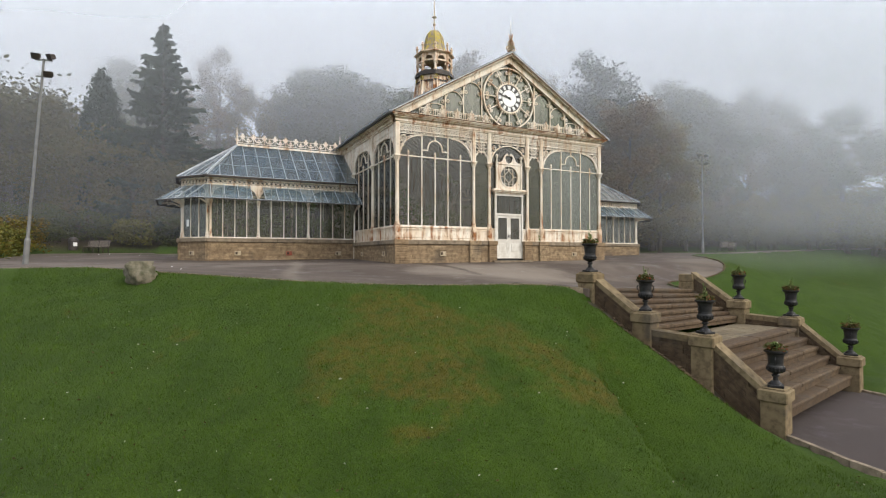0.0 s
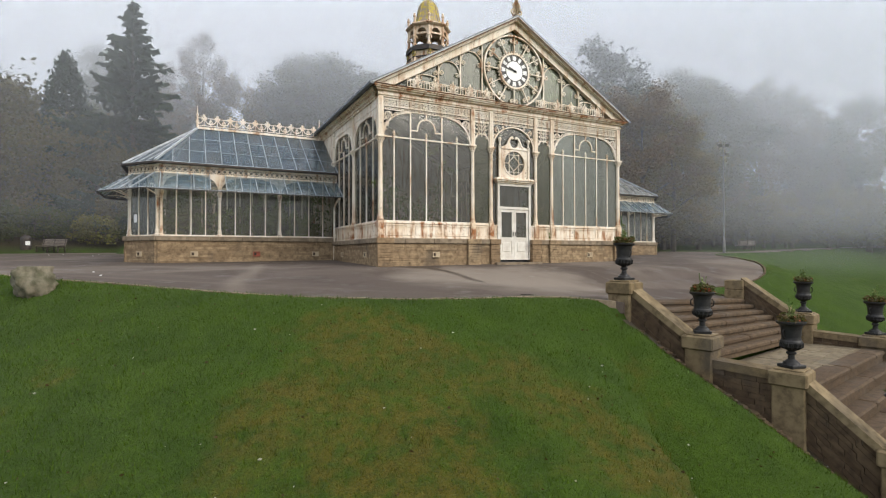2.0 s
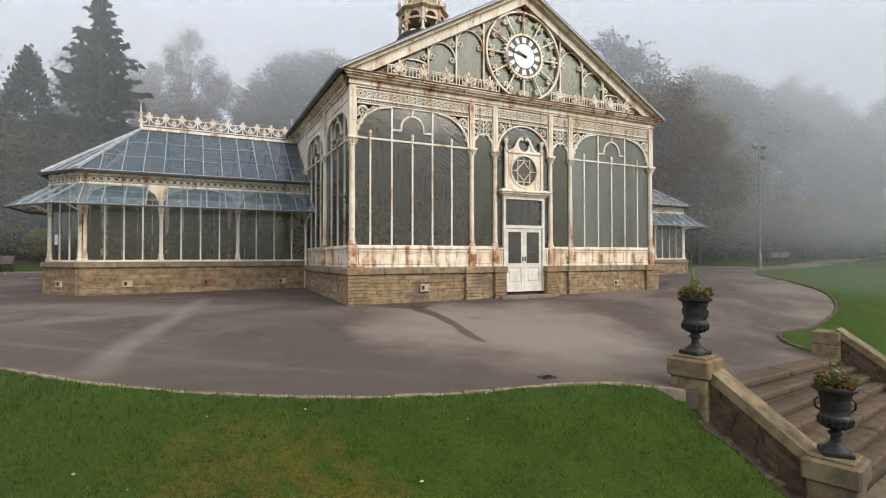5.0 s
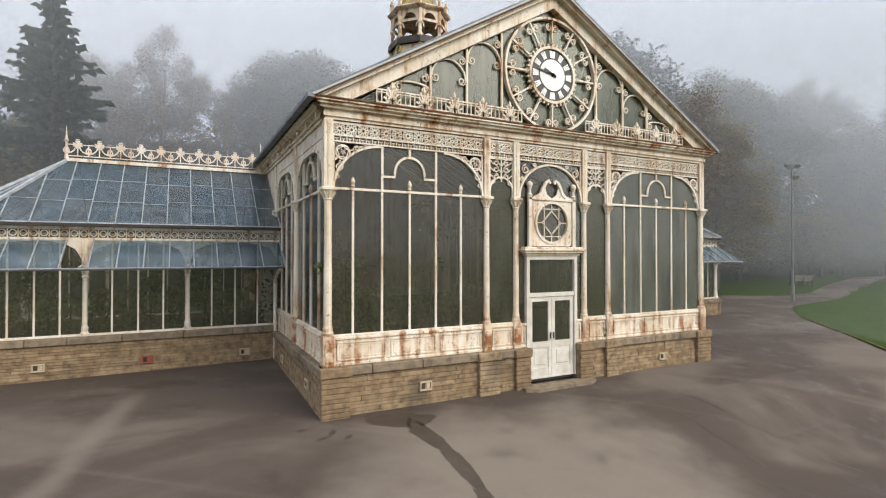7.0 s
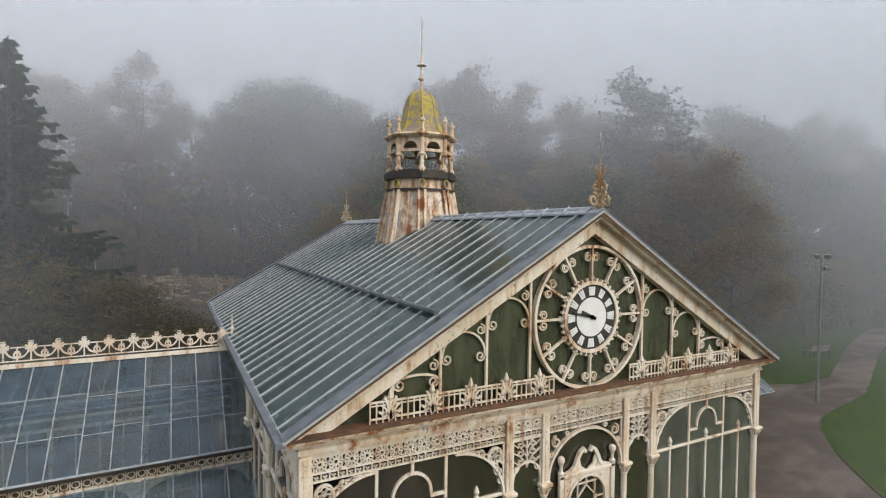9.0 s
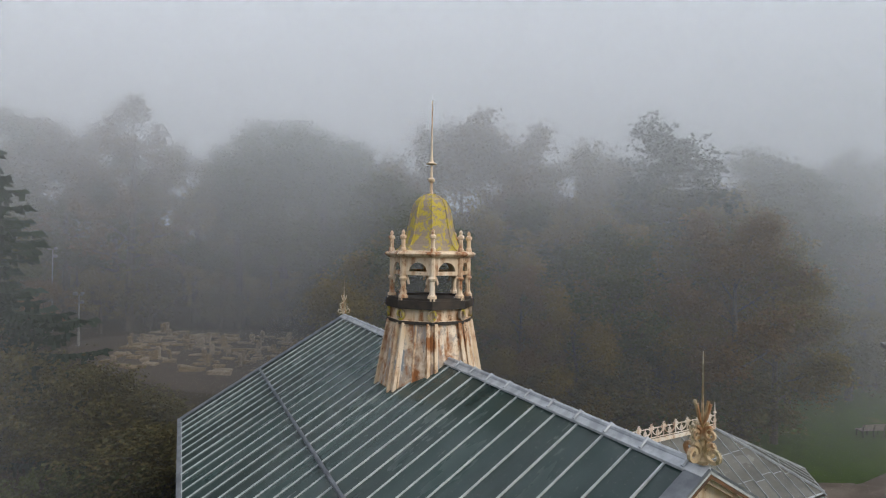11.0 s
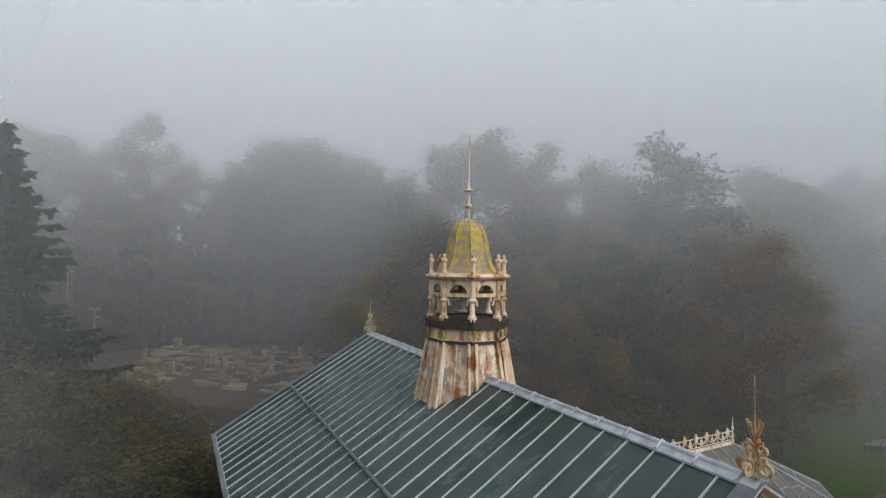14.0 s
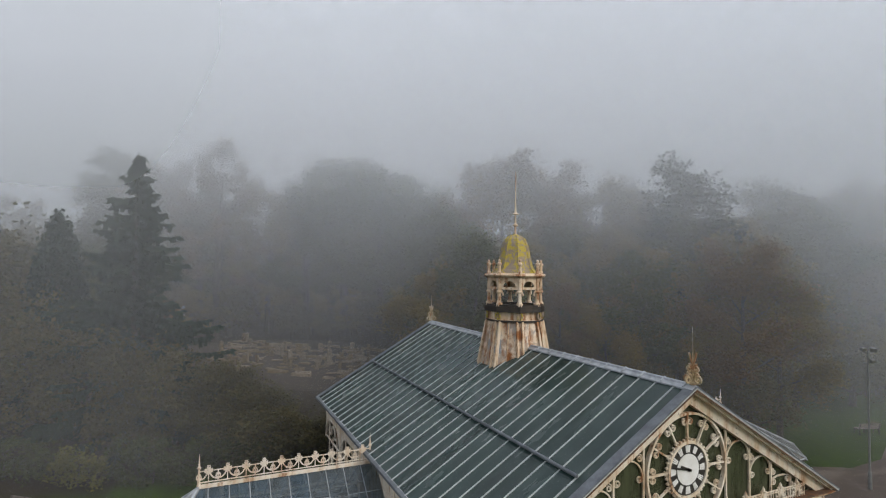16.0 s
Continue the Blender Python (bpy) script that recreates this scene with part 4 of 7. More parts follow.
for e in (-1, 1):
    neck = [(C + e * 0.60, 4.76), (C + e * 0.45, 4.80), (C + e * 0.34, 4.88), (C + e * 0.28, 5.02), (C + e * 0.20, 5.16), (C + e * 0.11, 5.22), (C + e * 0.06, 5.14)]
    mesh.ribbon(neck, 0.075, -0.09, -0.02)
    mesh.slab([(C + e * 0.60, 4.71), (C + e * 0.60, 4.78), (C + e * 0.36, 4.86), (C + e * 0.26, 5.04), (C + e * 0.21, 5.02), (C + e * 0.16, 4.86), (C, 4.76), (C, 4.71)][::e], -0.06, -0.02)
    mesh.box(C + e * 0.70 - 0.055, -0.10, 3.52, C + e * 0.70 + 0.055, -0.02, 4.80, 0.01)
    mesh.lathe([(0.06, 4.80), (0.07, 4.83), (0.035, 4.87), (0.03, 4.95), (0.045, 5.0), (0.075, 5.07), (0.07, 5.13), (0.02, 5.17)], (C + e * 0.70, -0.06, 0), 10)
mesh.box(C - 0.75, -0.10, 4.70, C + 0.75, -0.02, 4.77, 0.01)
head = part("door_head", mesh, CREAM_SOUND, door, "white roundel panel with a scrolled broken pediment")
mesh = Mesh()
for k in range(4):
    a = radians(90 * k)
    b = radians(90 * k + 90)
    mesh.ribbon([(C + 0.30 * math.cos(a), RZ + 0.30 * math.sin(a)), (C + 0.30 * math.cos(b), RZ + 0.30 * math.sin(b))], 0.025, -0.05, -0.02)
    mesh.ribbon([(C + 0.30 * math.cos(a), RZ + 0.30 * math.sin(a)), (C + 0.49 * math.cos(a), RZ + 0.49 * math.sin(a))], 0.025, -0.05, -0.02)
for e in (-1, 1):
    mesh.ribbon([(C + e * 0.235, RZ - 0.42), (C + e * 0.235, RZ + 0.42)], 0.022, -0.05, -0.02)
    mesh.ribbon([(C - 0.30, RZ + e * 0.35), (C + 0.30, RZ + e * 0.35)], 0.022, -0.05, -0.02)
part("roundel_lattice", mesh, CREAM_SOUND, head)
mesh = Mesh()
mesh.slab(arc(C, RZ, RR, RR, 0, 360, 32)[:-1], -0.02, -0.014)
part("pane", mesh, GLASS, head)
step = Mesh()
step.loft([[(4.75, -0.1, z), (4.7, -0.42, z), (4.95, -0.56, z), (6.65, -0.56, z), (6.92, -0.42, z), (6.88, -0.1, z)] for z in (-0.1, 0.10)])
tagged(part("doorstep", step, COPING), "worn flat stone doorstep in front of the door", "step", kind="structure")

# sides and back
for m, span_ in ((LEFT, L), (RIGHT, L)):
    stations = [0.0, 3.1, 6.2, 10.2, 13.3, L]
    for u in stations[1:-1]:
        part("column", column(m, u, 0.86), RUSTY, hall)
    for a, b in ((0.0, 3.1), (3.1, 6.2), (10.2, 13.3), (13.3, L)):
        big_bay(m, a, b, False, 4)
    fill = Mesh(m)
    fill.box(6.2, -0.03, PLINTH, 10.2, 0.03, CORNICE)
    part("inner_wall", fill, CREAM_SOUND, hall)
    part("cornice", moulding(m, 0.3, L - 0.3, ((0.08, CORNICE, 6.2), (0.13, 6.2, 6.26), (0.10, 6.26, 6.34), (0.22, 6.34, 6.40), (0.30, 6.40, 6.46))), CREAM, hall)
    for k in range(17):
        u = 0.35 + k * (L - 0.7) / 16
        part("bracket", Mesh(m).box(u - 0.05, -0.18, 6.22, u + 0.05, -0.06, 6.35, 0.015), CREAM, hall)
back_wall = Mesh(REAR)
back_wall.box(0.1, -0.03, PLINTH, W - 0.1, 0.05, CORNICE)
back_wall.slab([(-0.2, CORNICE), (W + 0.2, CORNICE), (C, RIDGE - 0.25)], -0.03, 0.05)
part("back_wall", back_wall, CREAM_SOUND, hall)
part("cornice", moulding(FRONT, 0.0, W, ((0.08, CORNICE, 6.18), (0.12, 6.18, 6.26), (0.10, 6.26, 6.33), (0.20, 6.33, 6.39), (0.28, 6.39, 6.44), (0.33, 6.44, 6.50))), CORNICE_PAINT, hall, "rust-stained cream cornice")
part("rusted_lip", Mesh(FRONT).box(-0.34, -0.352, 6.478, W + 0.34, -0.01, 6.516, 0.008), RUST_EDGE, hall, "dark rusted lip along the cornice")

# gable
SLOPE = (RIDGE - EAVE) / (C + 0.33)


def rake_z(u, drop=0.0):
    return RIDGE - drop - SLOPE * abs(u - C)


for m in (FRONT,):
    for e in (-1, 1):
        mesh = Mesh(m)
        outline = [(0.0, 0.05), (0.0, -0.36), (0.06, -0.36), (0.06, -0.30), (0.12, -0.30), (0.12, -0.16), (0.42, -0.16), (0.42, 0.05)]
        mesh.loft([[(C, y, RIDGE - d) for d, y in outline], [(C + e * (C + 0.33 - max(0, d - 0.02) / SLOPE), y, EAVE) for d, y in outline]])
        lip = Mesh(m)
        edge_ = [(0.0, -0.36), (0.0, -0.376), (0.05, -0.376), (0.05, -0.36)]
        lip.loft([[(C, y, RIDGE - d) for d, y in edge_], [(C + e * (C + 0.33 - max(0, d - 0.02) / SLOPE), y, EAVE) for d, y in edge_]])
        part("rusted_lip", lip, RUST_EDGE, hall, "dark rusted upper lip of the bargeboard")
        part("bargeboard", mesh, BOARD_PAINT, hall, "broad cream bargeboard")
inner = Mesh()
inner.slab([(0.45, EAVE), (W - 0.45, EAVE), (C, RIDGE - 0.35)], 0.02, 0.028)
part("gable_pane", inner, GABLE_GLASS, hall, "algae-stained green gable glass")
CZ, CR = 7.93, 1.44
for e in (-1, 1):
    iron = Mesh()
    for off in (1.52, 2.50, 3.45, 4.35):
        u = C + e * off
        top = rake_z(u, 0.42)
        iron.box(u - 0.024, -0.06, EAVE, u + 0.024, -0.01, top)
    stations = [1.52, 2.50, 3.45, 4.35, 5.15]
    for a, b in zip(stations, stations[1:]):
        r = (b - a) / 2 - 0.03
        mid = (a + b) / 2
        top = rake_z(C + b, 0.42) + 0.02
        h = min(r, max(0.12, top - EAVE - 0.55))
        base = top - h * 0.55
        if base - EAVE > 0.3:
            iron.ribbon(arc(C + e * mid, base, r, h, 0, 180, 14), 0.036, -0.05, -0.01)
            for k in (-1, 1):
                iron.ribbon(curl(C + e * mid + k * (r - 0.10), base - 0.02, 0.10, 0 if k > 0 else 180, 1.3, -k), 0.026, -0.05, -0.01)
        iron.ribbon(curl(C + e * (a + 0.13) , rake_z(C + a + 0.13, 0.42) - 0.24, 0.10, 90, 1.4, e), 0.026, -0.05, -0.01)
    part("gable_ironwork", iron, CREAM, hall, "cream iron arches and scrolls in the gable")
for a, b in ((1.0, 4.75), (6.81, W - 1.0)):
    bal = Mesh()
    for z, h in ((EAVE + 0.07, 0.03), (EAVE + 0.34, 0.03), (EAVE + 0.29, 0.018)):
        bal.box(a, -0.19, z, b, -0.16, z + h)
    for k in range(5):
        u = a + 0.35 + k * (b - a - 0.7) / 4
        for e in (-1, 1):
            bal.ribbon([(u, EAVE + 0.10), (u + e * 0.05, EAVE + 0.30), (u + e * 0.10, EAVE + 0.42)], 0.04, -0.20, -0.15)
            bal.ribbon([(u, EAVE + 0.05), (u + e * 0.11, EAVE + 0.14), (u + e * 0.20, EAVE + 0.20)], 0.04, -0.20, -0.15)
        for e in (-1, 0, 1):
            bal.ribbon([(u, EAVE + 0.06), (u + e * 0.07, EAVE + 0.22), (u + e * 0.15, EAVE + 0.30)] if e else [(u, EAVE + 0.05), (u, EAVE + 0.46)], 0.035, -0.20, -0.15)
        for e in (-1, 1):
            bal.ribbon(curl(u + e * 0.10, EAVE + 0.13, 0.06, 90, 1.2, e), 0.025, -0.20, -0.15)
        bal.lathe([(0.03, 0.36), (0.055, 0.42), (0.03, 0.50), (0.004, 0.56)], (u, -0.175, EAVE), 6)
    n = int((b - a) / 0.11)
    for k in range(n + 1):
        u = a + k * (b - a) / n
        bal.box(u - 0.011, -0.187, EAVE, u + 0.011, -0.165, EAVE + 0.36)
    part("gable_cresting", bal, CREAM, hall, "low cream iron railing on the cornice")

clock = thing("gable_clock", "round skeleton clock with white dial and black numeral ring", "clock")
mesh = Mesh()
mesh.ribbon(arc(C, CZ, CR, CR, 0, 360, 64)[:-1], 0.06, -0.11, 0.0, True)
part("outer_ring", mesh, CREAM, clock)
for k in range(12):
    a = radians(30 * k)
    c, s = math.cos(a), math.sin(a)
    mesh = Mesh()
    mesh.ribbon([(C + 0.74 * c, CZ + 0.74 * s), (C + CR * c, CZ + CR * s)], 0.042, -0.09, -0.03)
    for e in (-1, 1):
        px, pz = C + 1.22 * c - e * 0.10 * s, CZ + 1.22 * s + e * 0.10 * c
        mesh.ribbon(curl(px, pz, 0.095, 30 * k, 1.4, e), 0.026, -0.08, -0.03)
    part("spoke", mesh, CREAM, clock)
mesh = Mesh()
mesh.ribbon(arc(C, CZ, 0.70, 0.70, 0, 360, 48)[:-1], 0.07, -0.12, -0.03, True)
for k in range(36):
    a = radians(10 * k)
    mesh.ribbon([(C + 0.72 * math.cos(a), CZ + 0.72 * math.sin(a)), (C + (0.80 if k % 3 else 0.86) * math.cos(a), CZ + (0.80 if k % 3 else 0.86) * math.sin(a))], 0.045, -0.10, -0.04)
    if k % 3 == 0:
        mesh.ribbon([(C + 0.81 * math.cos(a + 0.07), CZ + 0.81 * math.sin(a + 0.07)), (C + 0.81 * math.cos(a - 0.07), CZ + 0.81 * math.sin(a - 0.07))], 0.03, -0.10, -0.04)
part("dial_surround", mesh, CREAM, clock, "rusty toothed cream surround")
mesh = Mesh()
mesh.slab(arc(C, CZ, 0.67, 0.67, 0, 360, 48)[:-1], -0.08, -0.03)
part("numeral_ring", mesh, BLACK_PAINT, clock, "black chapter ring")
mesh = Mesh()
mesh.slab(arc(C, CZ, 0.40, 0.40, 0, 360, 40)[:-1], -0.095, -0.07)
part("dial", mesh, DIAL_WHITE, clock, "white opal dial centre")
for k in range(12):
    a = radians(90 - 30 * k)
    c, s = math.cos(a), math.sin(a)
    mesh = Mesh()
    for off in ((-0.045, 0, 0.045) if k % 3 else (-0.06, -0.02, 0.02, 0.06)):
        mesh.ribbon([(C + 0.44 * c - off * s * 0.8, CZ + 0.44 * s + off * c * 0.8), (C + 0.62 * c - off * s * 1.2, CZ + 0.62 * s + off * c * 1.2)], 0.036, -0.092, -0.07)
    part("numeral", mesh, DIAL_WHITE, clock, "white hour mark")
for name, hour, reach, wide in (("hour_hand", 9 + 47 / 60, 0.30, 0.06), ("minute_hand", 47 / 5, 0.52, 0.04)):
    a = radians(90 - 30 * hour)
    mesh = Mesh()
    mesh.ribbon([(C - 0.1 * math.cos(a), CZ - 0.1 * math.sin(a)), (C + reach * 0.6 * math.cos(a), CZ + reach * 0.6 * math.sin(a)), (C + reach * math.cos(a), CZ + reach * math.sin(a))], wide, -0.125, -0.105)
    mesh.slab(arc(C, CZ, 0.045, 0.045, 0, 360, 12)[:-1], -0.13, -0.10)
    part(name, mesh, BLACK_PAINT, clock)


# ---- glazed slopes ----
def clip(poly, axis_, limit, keep_low):
    out = []
    for a, b in zip(poly, poly[1:] + poly[:1]):
        ia, ib = (a[axis_] <= limit) == keep_low, (b[axis_] <= limit) == keep_low
        if ia:
            out.append(a)
        if ia != ib:
            t = (limit - a[axis_]) / (b[axis_] - a[axis_])
            out.append((a[0] + t * (b[0] - a[0]), a[1] + t * (b[1] - a[1])))
    return out


def glazed_slope(parent, eave_a, eave_b, corners, spacing, rows, glass, bar_mat, name="roof_slope", bar=(0.035, 0.05), stagger=0.0, seed=0, missing=None):
    """Panes and glazing bars over a flat slope. Its lower edge runs from eave_a to eave_b; corners are the others, in turn."""
    a, b = Vector(eave_a), Vector(eave_b)
    s = (b - a).normalized()
    nrm = s.cross(Vector(corners[0]) - a).normalized()
    if nrm.z < 0:
        nrm = -nrm
    t = nrm.cross(s)
    if t.z < 0:
        t = -t
    m = Matrix.Identity(4)
    for i, axis_ in enumerate((s, t, nrm)):
        for k in range(3):
            m[k][i] = axis_[k]
    m.translation = a
    flat = [((p - a).dot(s), (p - a).dot(t)) for p in [a, b] + [Vector(c) for c in corners]]
    ss, ts = [p[0] for p in flat], [p[1] for p in flat]
    lo, hi, height = min(ss), max(ss), max(ts)
    n = max(1, round((hi - lo) / spacing))
    rnd = random.Random(seed)
    laps = Mesh(m)
    rails = []
    edges = [lo + (hi - lo) * i / n for i in range(n + 1)]
    pieces = []
    for i in range(n):
        strip = clip(clip(flat, 0, edges[i + 1], True), 0, edges[i], False)
        if len(strip) < 3:
            continue
        cuts = [0.0] + [height * (r + 1) / rows + (rnd.uniform(-1, 1) * stagger if r < rows - 1 else 0.01) for r in range(rows)]
        for c0, c1 in zip(cuts, cuts[1:]):
            piece = clip(clip(strip, 1, c1, True), 1, c0, False)
            if len(piece) >= 3 and not (missing is not None and edges[i] <= missing < edges[i + 1]):
                pieces.append(piece)
                if c0 > 0:
                    w0, w1 = min(p[0] for p in piece), max(p[0] for p in piece)
                    if w1 - w0 > spacing * 0.5:
                        laps.box(w0, c0 - 0.010, 0.0, w1, c0 + 0.010, 0.014)
    for u in edges:
        on = clip(clip(flat, 0, u + 0.002, True), 0, u - 0.002, False)
        if len(on) >= 3:
            t0, t1 = min(p[1] for p in on), max(p[1] for p in on)
            if t1 - t0 > 0.1:
                rails.append(Mesh(m).box(u - bar[0] / 2, t0 - 0.03, -0.02, u + bar[0] / 2, t1, bar[1]))
    slope = part(name, Mesh(m).box(lo, -0.04, -0.03, hi, 0.02, 0.012), bar_mat, parent)
    for rail in rails:
        part("glazing_bar", rail, bar_mat, slope)
    if laps.v:
        tagged(part("pane_lap", laps, bar_mat, slope), kind="stuff")
    for piece in pieces:
        p = Mesh(m)
        k = len(piece)
        tilt = rnd.uniform(-0.004, 0.004)
        p.add([(x, y, 0.002 + tilt) for x, y in piece] + [(x, y, -0.006 + tilt) for x, y in piece],
              [tuple(range(k))] + [((i + 1) % k, i, i + k, (i + 1) % k + k) for i in range(k)])
        part("pane", p, glass, slope)
    return slope


F0, F1 = -0.36, L + 0.36
EV = EAVE + 0.02
for e in (-1, 1):
    x = C + e * (C + 0.36)
    glazed_slope(hall, (x, F0, EV), (x, F1, EV), [(C, F1, RIDGE + 0.03), (C, F0, RIDGE + 0.03)], 0.59, 1, ROOF_GLASS, ROOF_BAR, bar=(0.028, 0.03), seed=e)
    k = 0.443
    pipe = Mesh()
    px, pz = x + (C - x) * k, EV + (RIDGE + 0.03 - EV) * k + 0.09
    pipe.tube([(px, F0 + 0.55, pz), (px, F1 - 0.4, pz)], 0.05, 8)
    part("roof_rail", pipe, LEAD, hall, "dark lead rail along the roof")
    gut = Mesh()
    gut.bar((x + e * 0.06, F0, EV - 0.03), (x + e * 0.06, F1, EV - 0.03), 0.14, 0.09)
    part("gutter", gut, LEAD, hall)
    n_ = Vector((SLOPE * e, 0, 1)).normalized()
    for y0, y1 in ((F0 - 0.02, F0 + 0.26), (F1 - 0.25, F1 + 0.02)):
        lo_, hi_ = Vector((x, 0, EV)) + n_ * 0.02, Vector((C, 0, RIDGE + 0.03)) + n_ * 0.02
        up_ = n_ * 0.035
        flash = Mesh()
        ring = lambda q: [q + Vector((0, y0, 0)), q + Vector((0, y1, 0)), q + Vector((0, y1, 0)) + up_, q + Vector((0, y0, 0)) + up_]
        flash.loft([ring(lo_), ring(hi_)])
        part("lead_flashing", flash, LEAD, hall, "grey lead flashing along the gable edge")
ridge = Mesh()
ridge.tube([(C, F0 + 0.1, RIDGE + 0.08), (C, F1 - 0.1, RIDGE + 0.08)], 0.055, 8)
for e in (-1, 1):
    ridge.loft([[(C, y, RIDGE + 0.10), (C + e * 0.17, y, RIDGE + 0.10 - 0.17 * SLOPE), (C + e * 0.17, y, RIDGE + 0.06 - 0.17 * SLOPE), (C, y, RIDGE + 0.06)] for y in (F0, F1)])
for k in range(24):
    y = F0 + 0.3 + k * (F1 - F0 - 0.6) / 23
    ridge.tube([(C - 0.16, y, RIDGE + 0.115 - 0.16 * SLOPE), (C, y, RIDGE + 0.14), (C + 0.16, y, RIDGE + 0.115 - 0.16 * SLOPE)], 0.026, 6)
part("ridge_capping", ridge, PALE_LEAD, hall, "pale lead ridge capping with rolls")


def ridge_finial(x, y, z, tall):
    f = thing("roof_finial", "rusty scrolled iron finial with a spike on the ridge", "finial", "roof finials")
    mesh = Mesh(Matrix.Translation((x, y, z)))
    mesh.lathe([(0.08, 0), (0.09, 0.05), (0.035, 0.09), (0.03, 0.3), (0.05, 0.34), (0.022, 0.40), (0.014, tall * 0.6), (0.005, tall)], (0, 0, 0), 8)
    part("spike", mesh, FINIAL_PAINT, f)
    for turn in (0, 90):
        mesh = Mesh(pose(x, y, z, 0, 0, turn))
        for e in (-1, 1):
            mesh.ribbon(curl(e * 0.17, 0.16, 0.14, 90, 1.3, e), 0.045, -0.025, 0.025)
            mesh.ribbon(curl(e * 0.12, 0.42, 0.10, 90, 1.2, e), 0.035, -0.02, 0.02)
            mesh.ribbon([(0, 0.5), (e * 0.06, 0.62), (e * 0.12, 0.82)], 0.03, -0.015, 0.015)
        part("scroll", mesh, FINIAL_PAINT, f)
    return f


ridge_finial(C, F0 + 0.12, RIDGE + 0.1, 1.5)
ridge_finial(C, F1 - 0.12, RIDGE + 0.1, 1.5)

# ---- turret ----
turret = thing("ventilation_turret", "octagonal rusted cream roof turret with open arcade and lichened gold dome", "turret")


def octagon(r, z, turn=22.5):
    return [(C + r * math.cos(radians(turn + 45 * i)), CY + r * math.sin(radians(turn + 45 * i)), z) for i in range(8)]


Z0, Z1, Z2, Z3, Z4, Z5 = 8.7, 11.03, 11.40, 11.62, 12.74, 12.90
mesh = Mesh()
mesh.loft([octagon(1.57, Z0), octagon(1.13, Z1)])
drum = part("drum", mesh, DRUM_PAINT, turret, "flared drum with peeling paint and rust streaks")
for i in range(8):
    a = radians(22.5 + 45 * i)
    rib = Mesh()
    for e in (-1, 1):
        off = e * 0.10
        q = lambda r, z: (C + r * math.cos(a) - off * math.sin(a), CY + r * math.sin(a) + off * math.cos(a), z)
        rib.bar(q(1.58, Z0), q(1.14, Z1), 0.085, 0.07)
    part("corner_rib", rib, TURRET, drum)
    b = radians(45 * i)
    trim = Mesh()
    k = math.cos(radians(22.5))
    for off in (-0.30, 0.0, 0.30) if i % 2 else ():
        q = lambda r, z, o: (C + r * k * math.cos(b) - o * math.sin(b), CY + r * k * math.sin(b) + o * math.cos(b), z)
        trim.bar(q(1.57, Z0, off * 1.4), q(1.14, Z1, off), 0.05, 0.03)
    if i % 2:
        part("panel_rib", trim, TURRET, drum)
mesh = Mesh()
mesh.loft([octagon(1.18, Z1), octagon(1.18, Z1 + 0.06), octagon(1.10, Z1 + 0.06), octagon(1.10, Z2), octagon(1.19, Z2)])
part("band", mesh, TURRET, turret, "panelled band with small shields")
for r, z, h in ((1.20, Z1 - 0.03, 0.08), (1.24, Z2, 0.22), (1.19, Z3, 0.06)):
    mesh = Mesh()
    mesh.loft([octagon(r, z), octagon(r, z + h), octagon(r - 0.25, z + h), octagon(r - 0.25, z)], False)
    part("iron_hoop", mesh, DARK_IRON, turret, "tarry dark iron hoop")
floor_ = Mesh()
floor_.loft([octagon(1.12, Z3 - 0.05), octagon(1.12, Z3)])
part("turret_floor", floor_, DARK_IRON, turret)
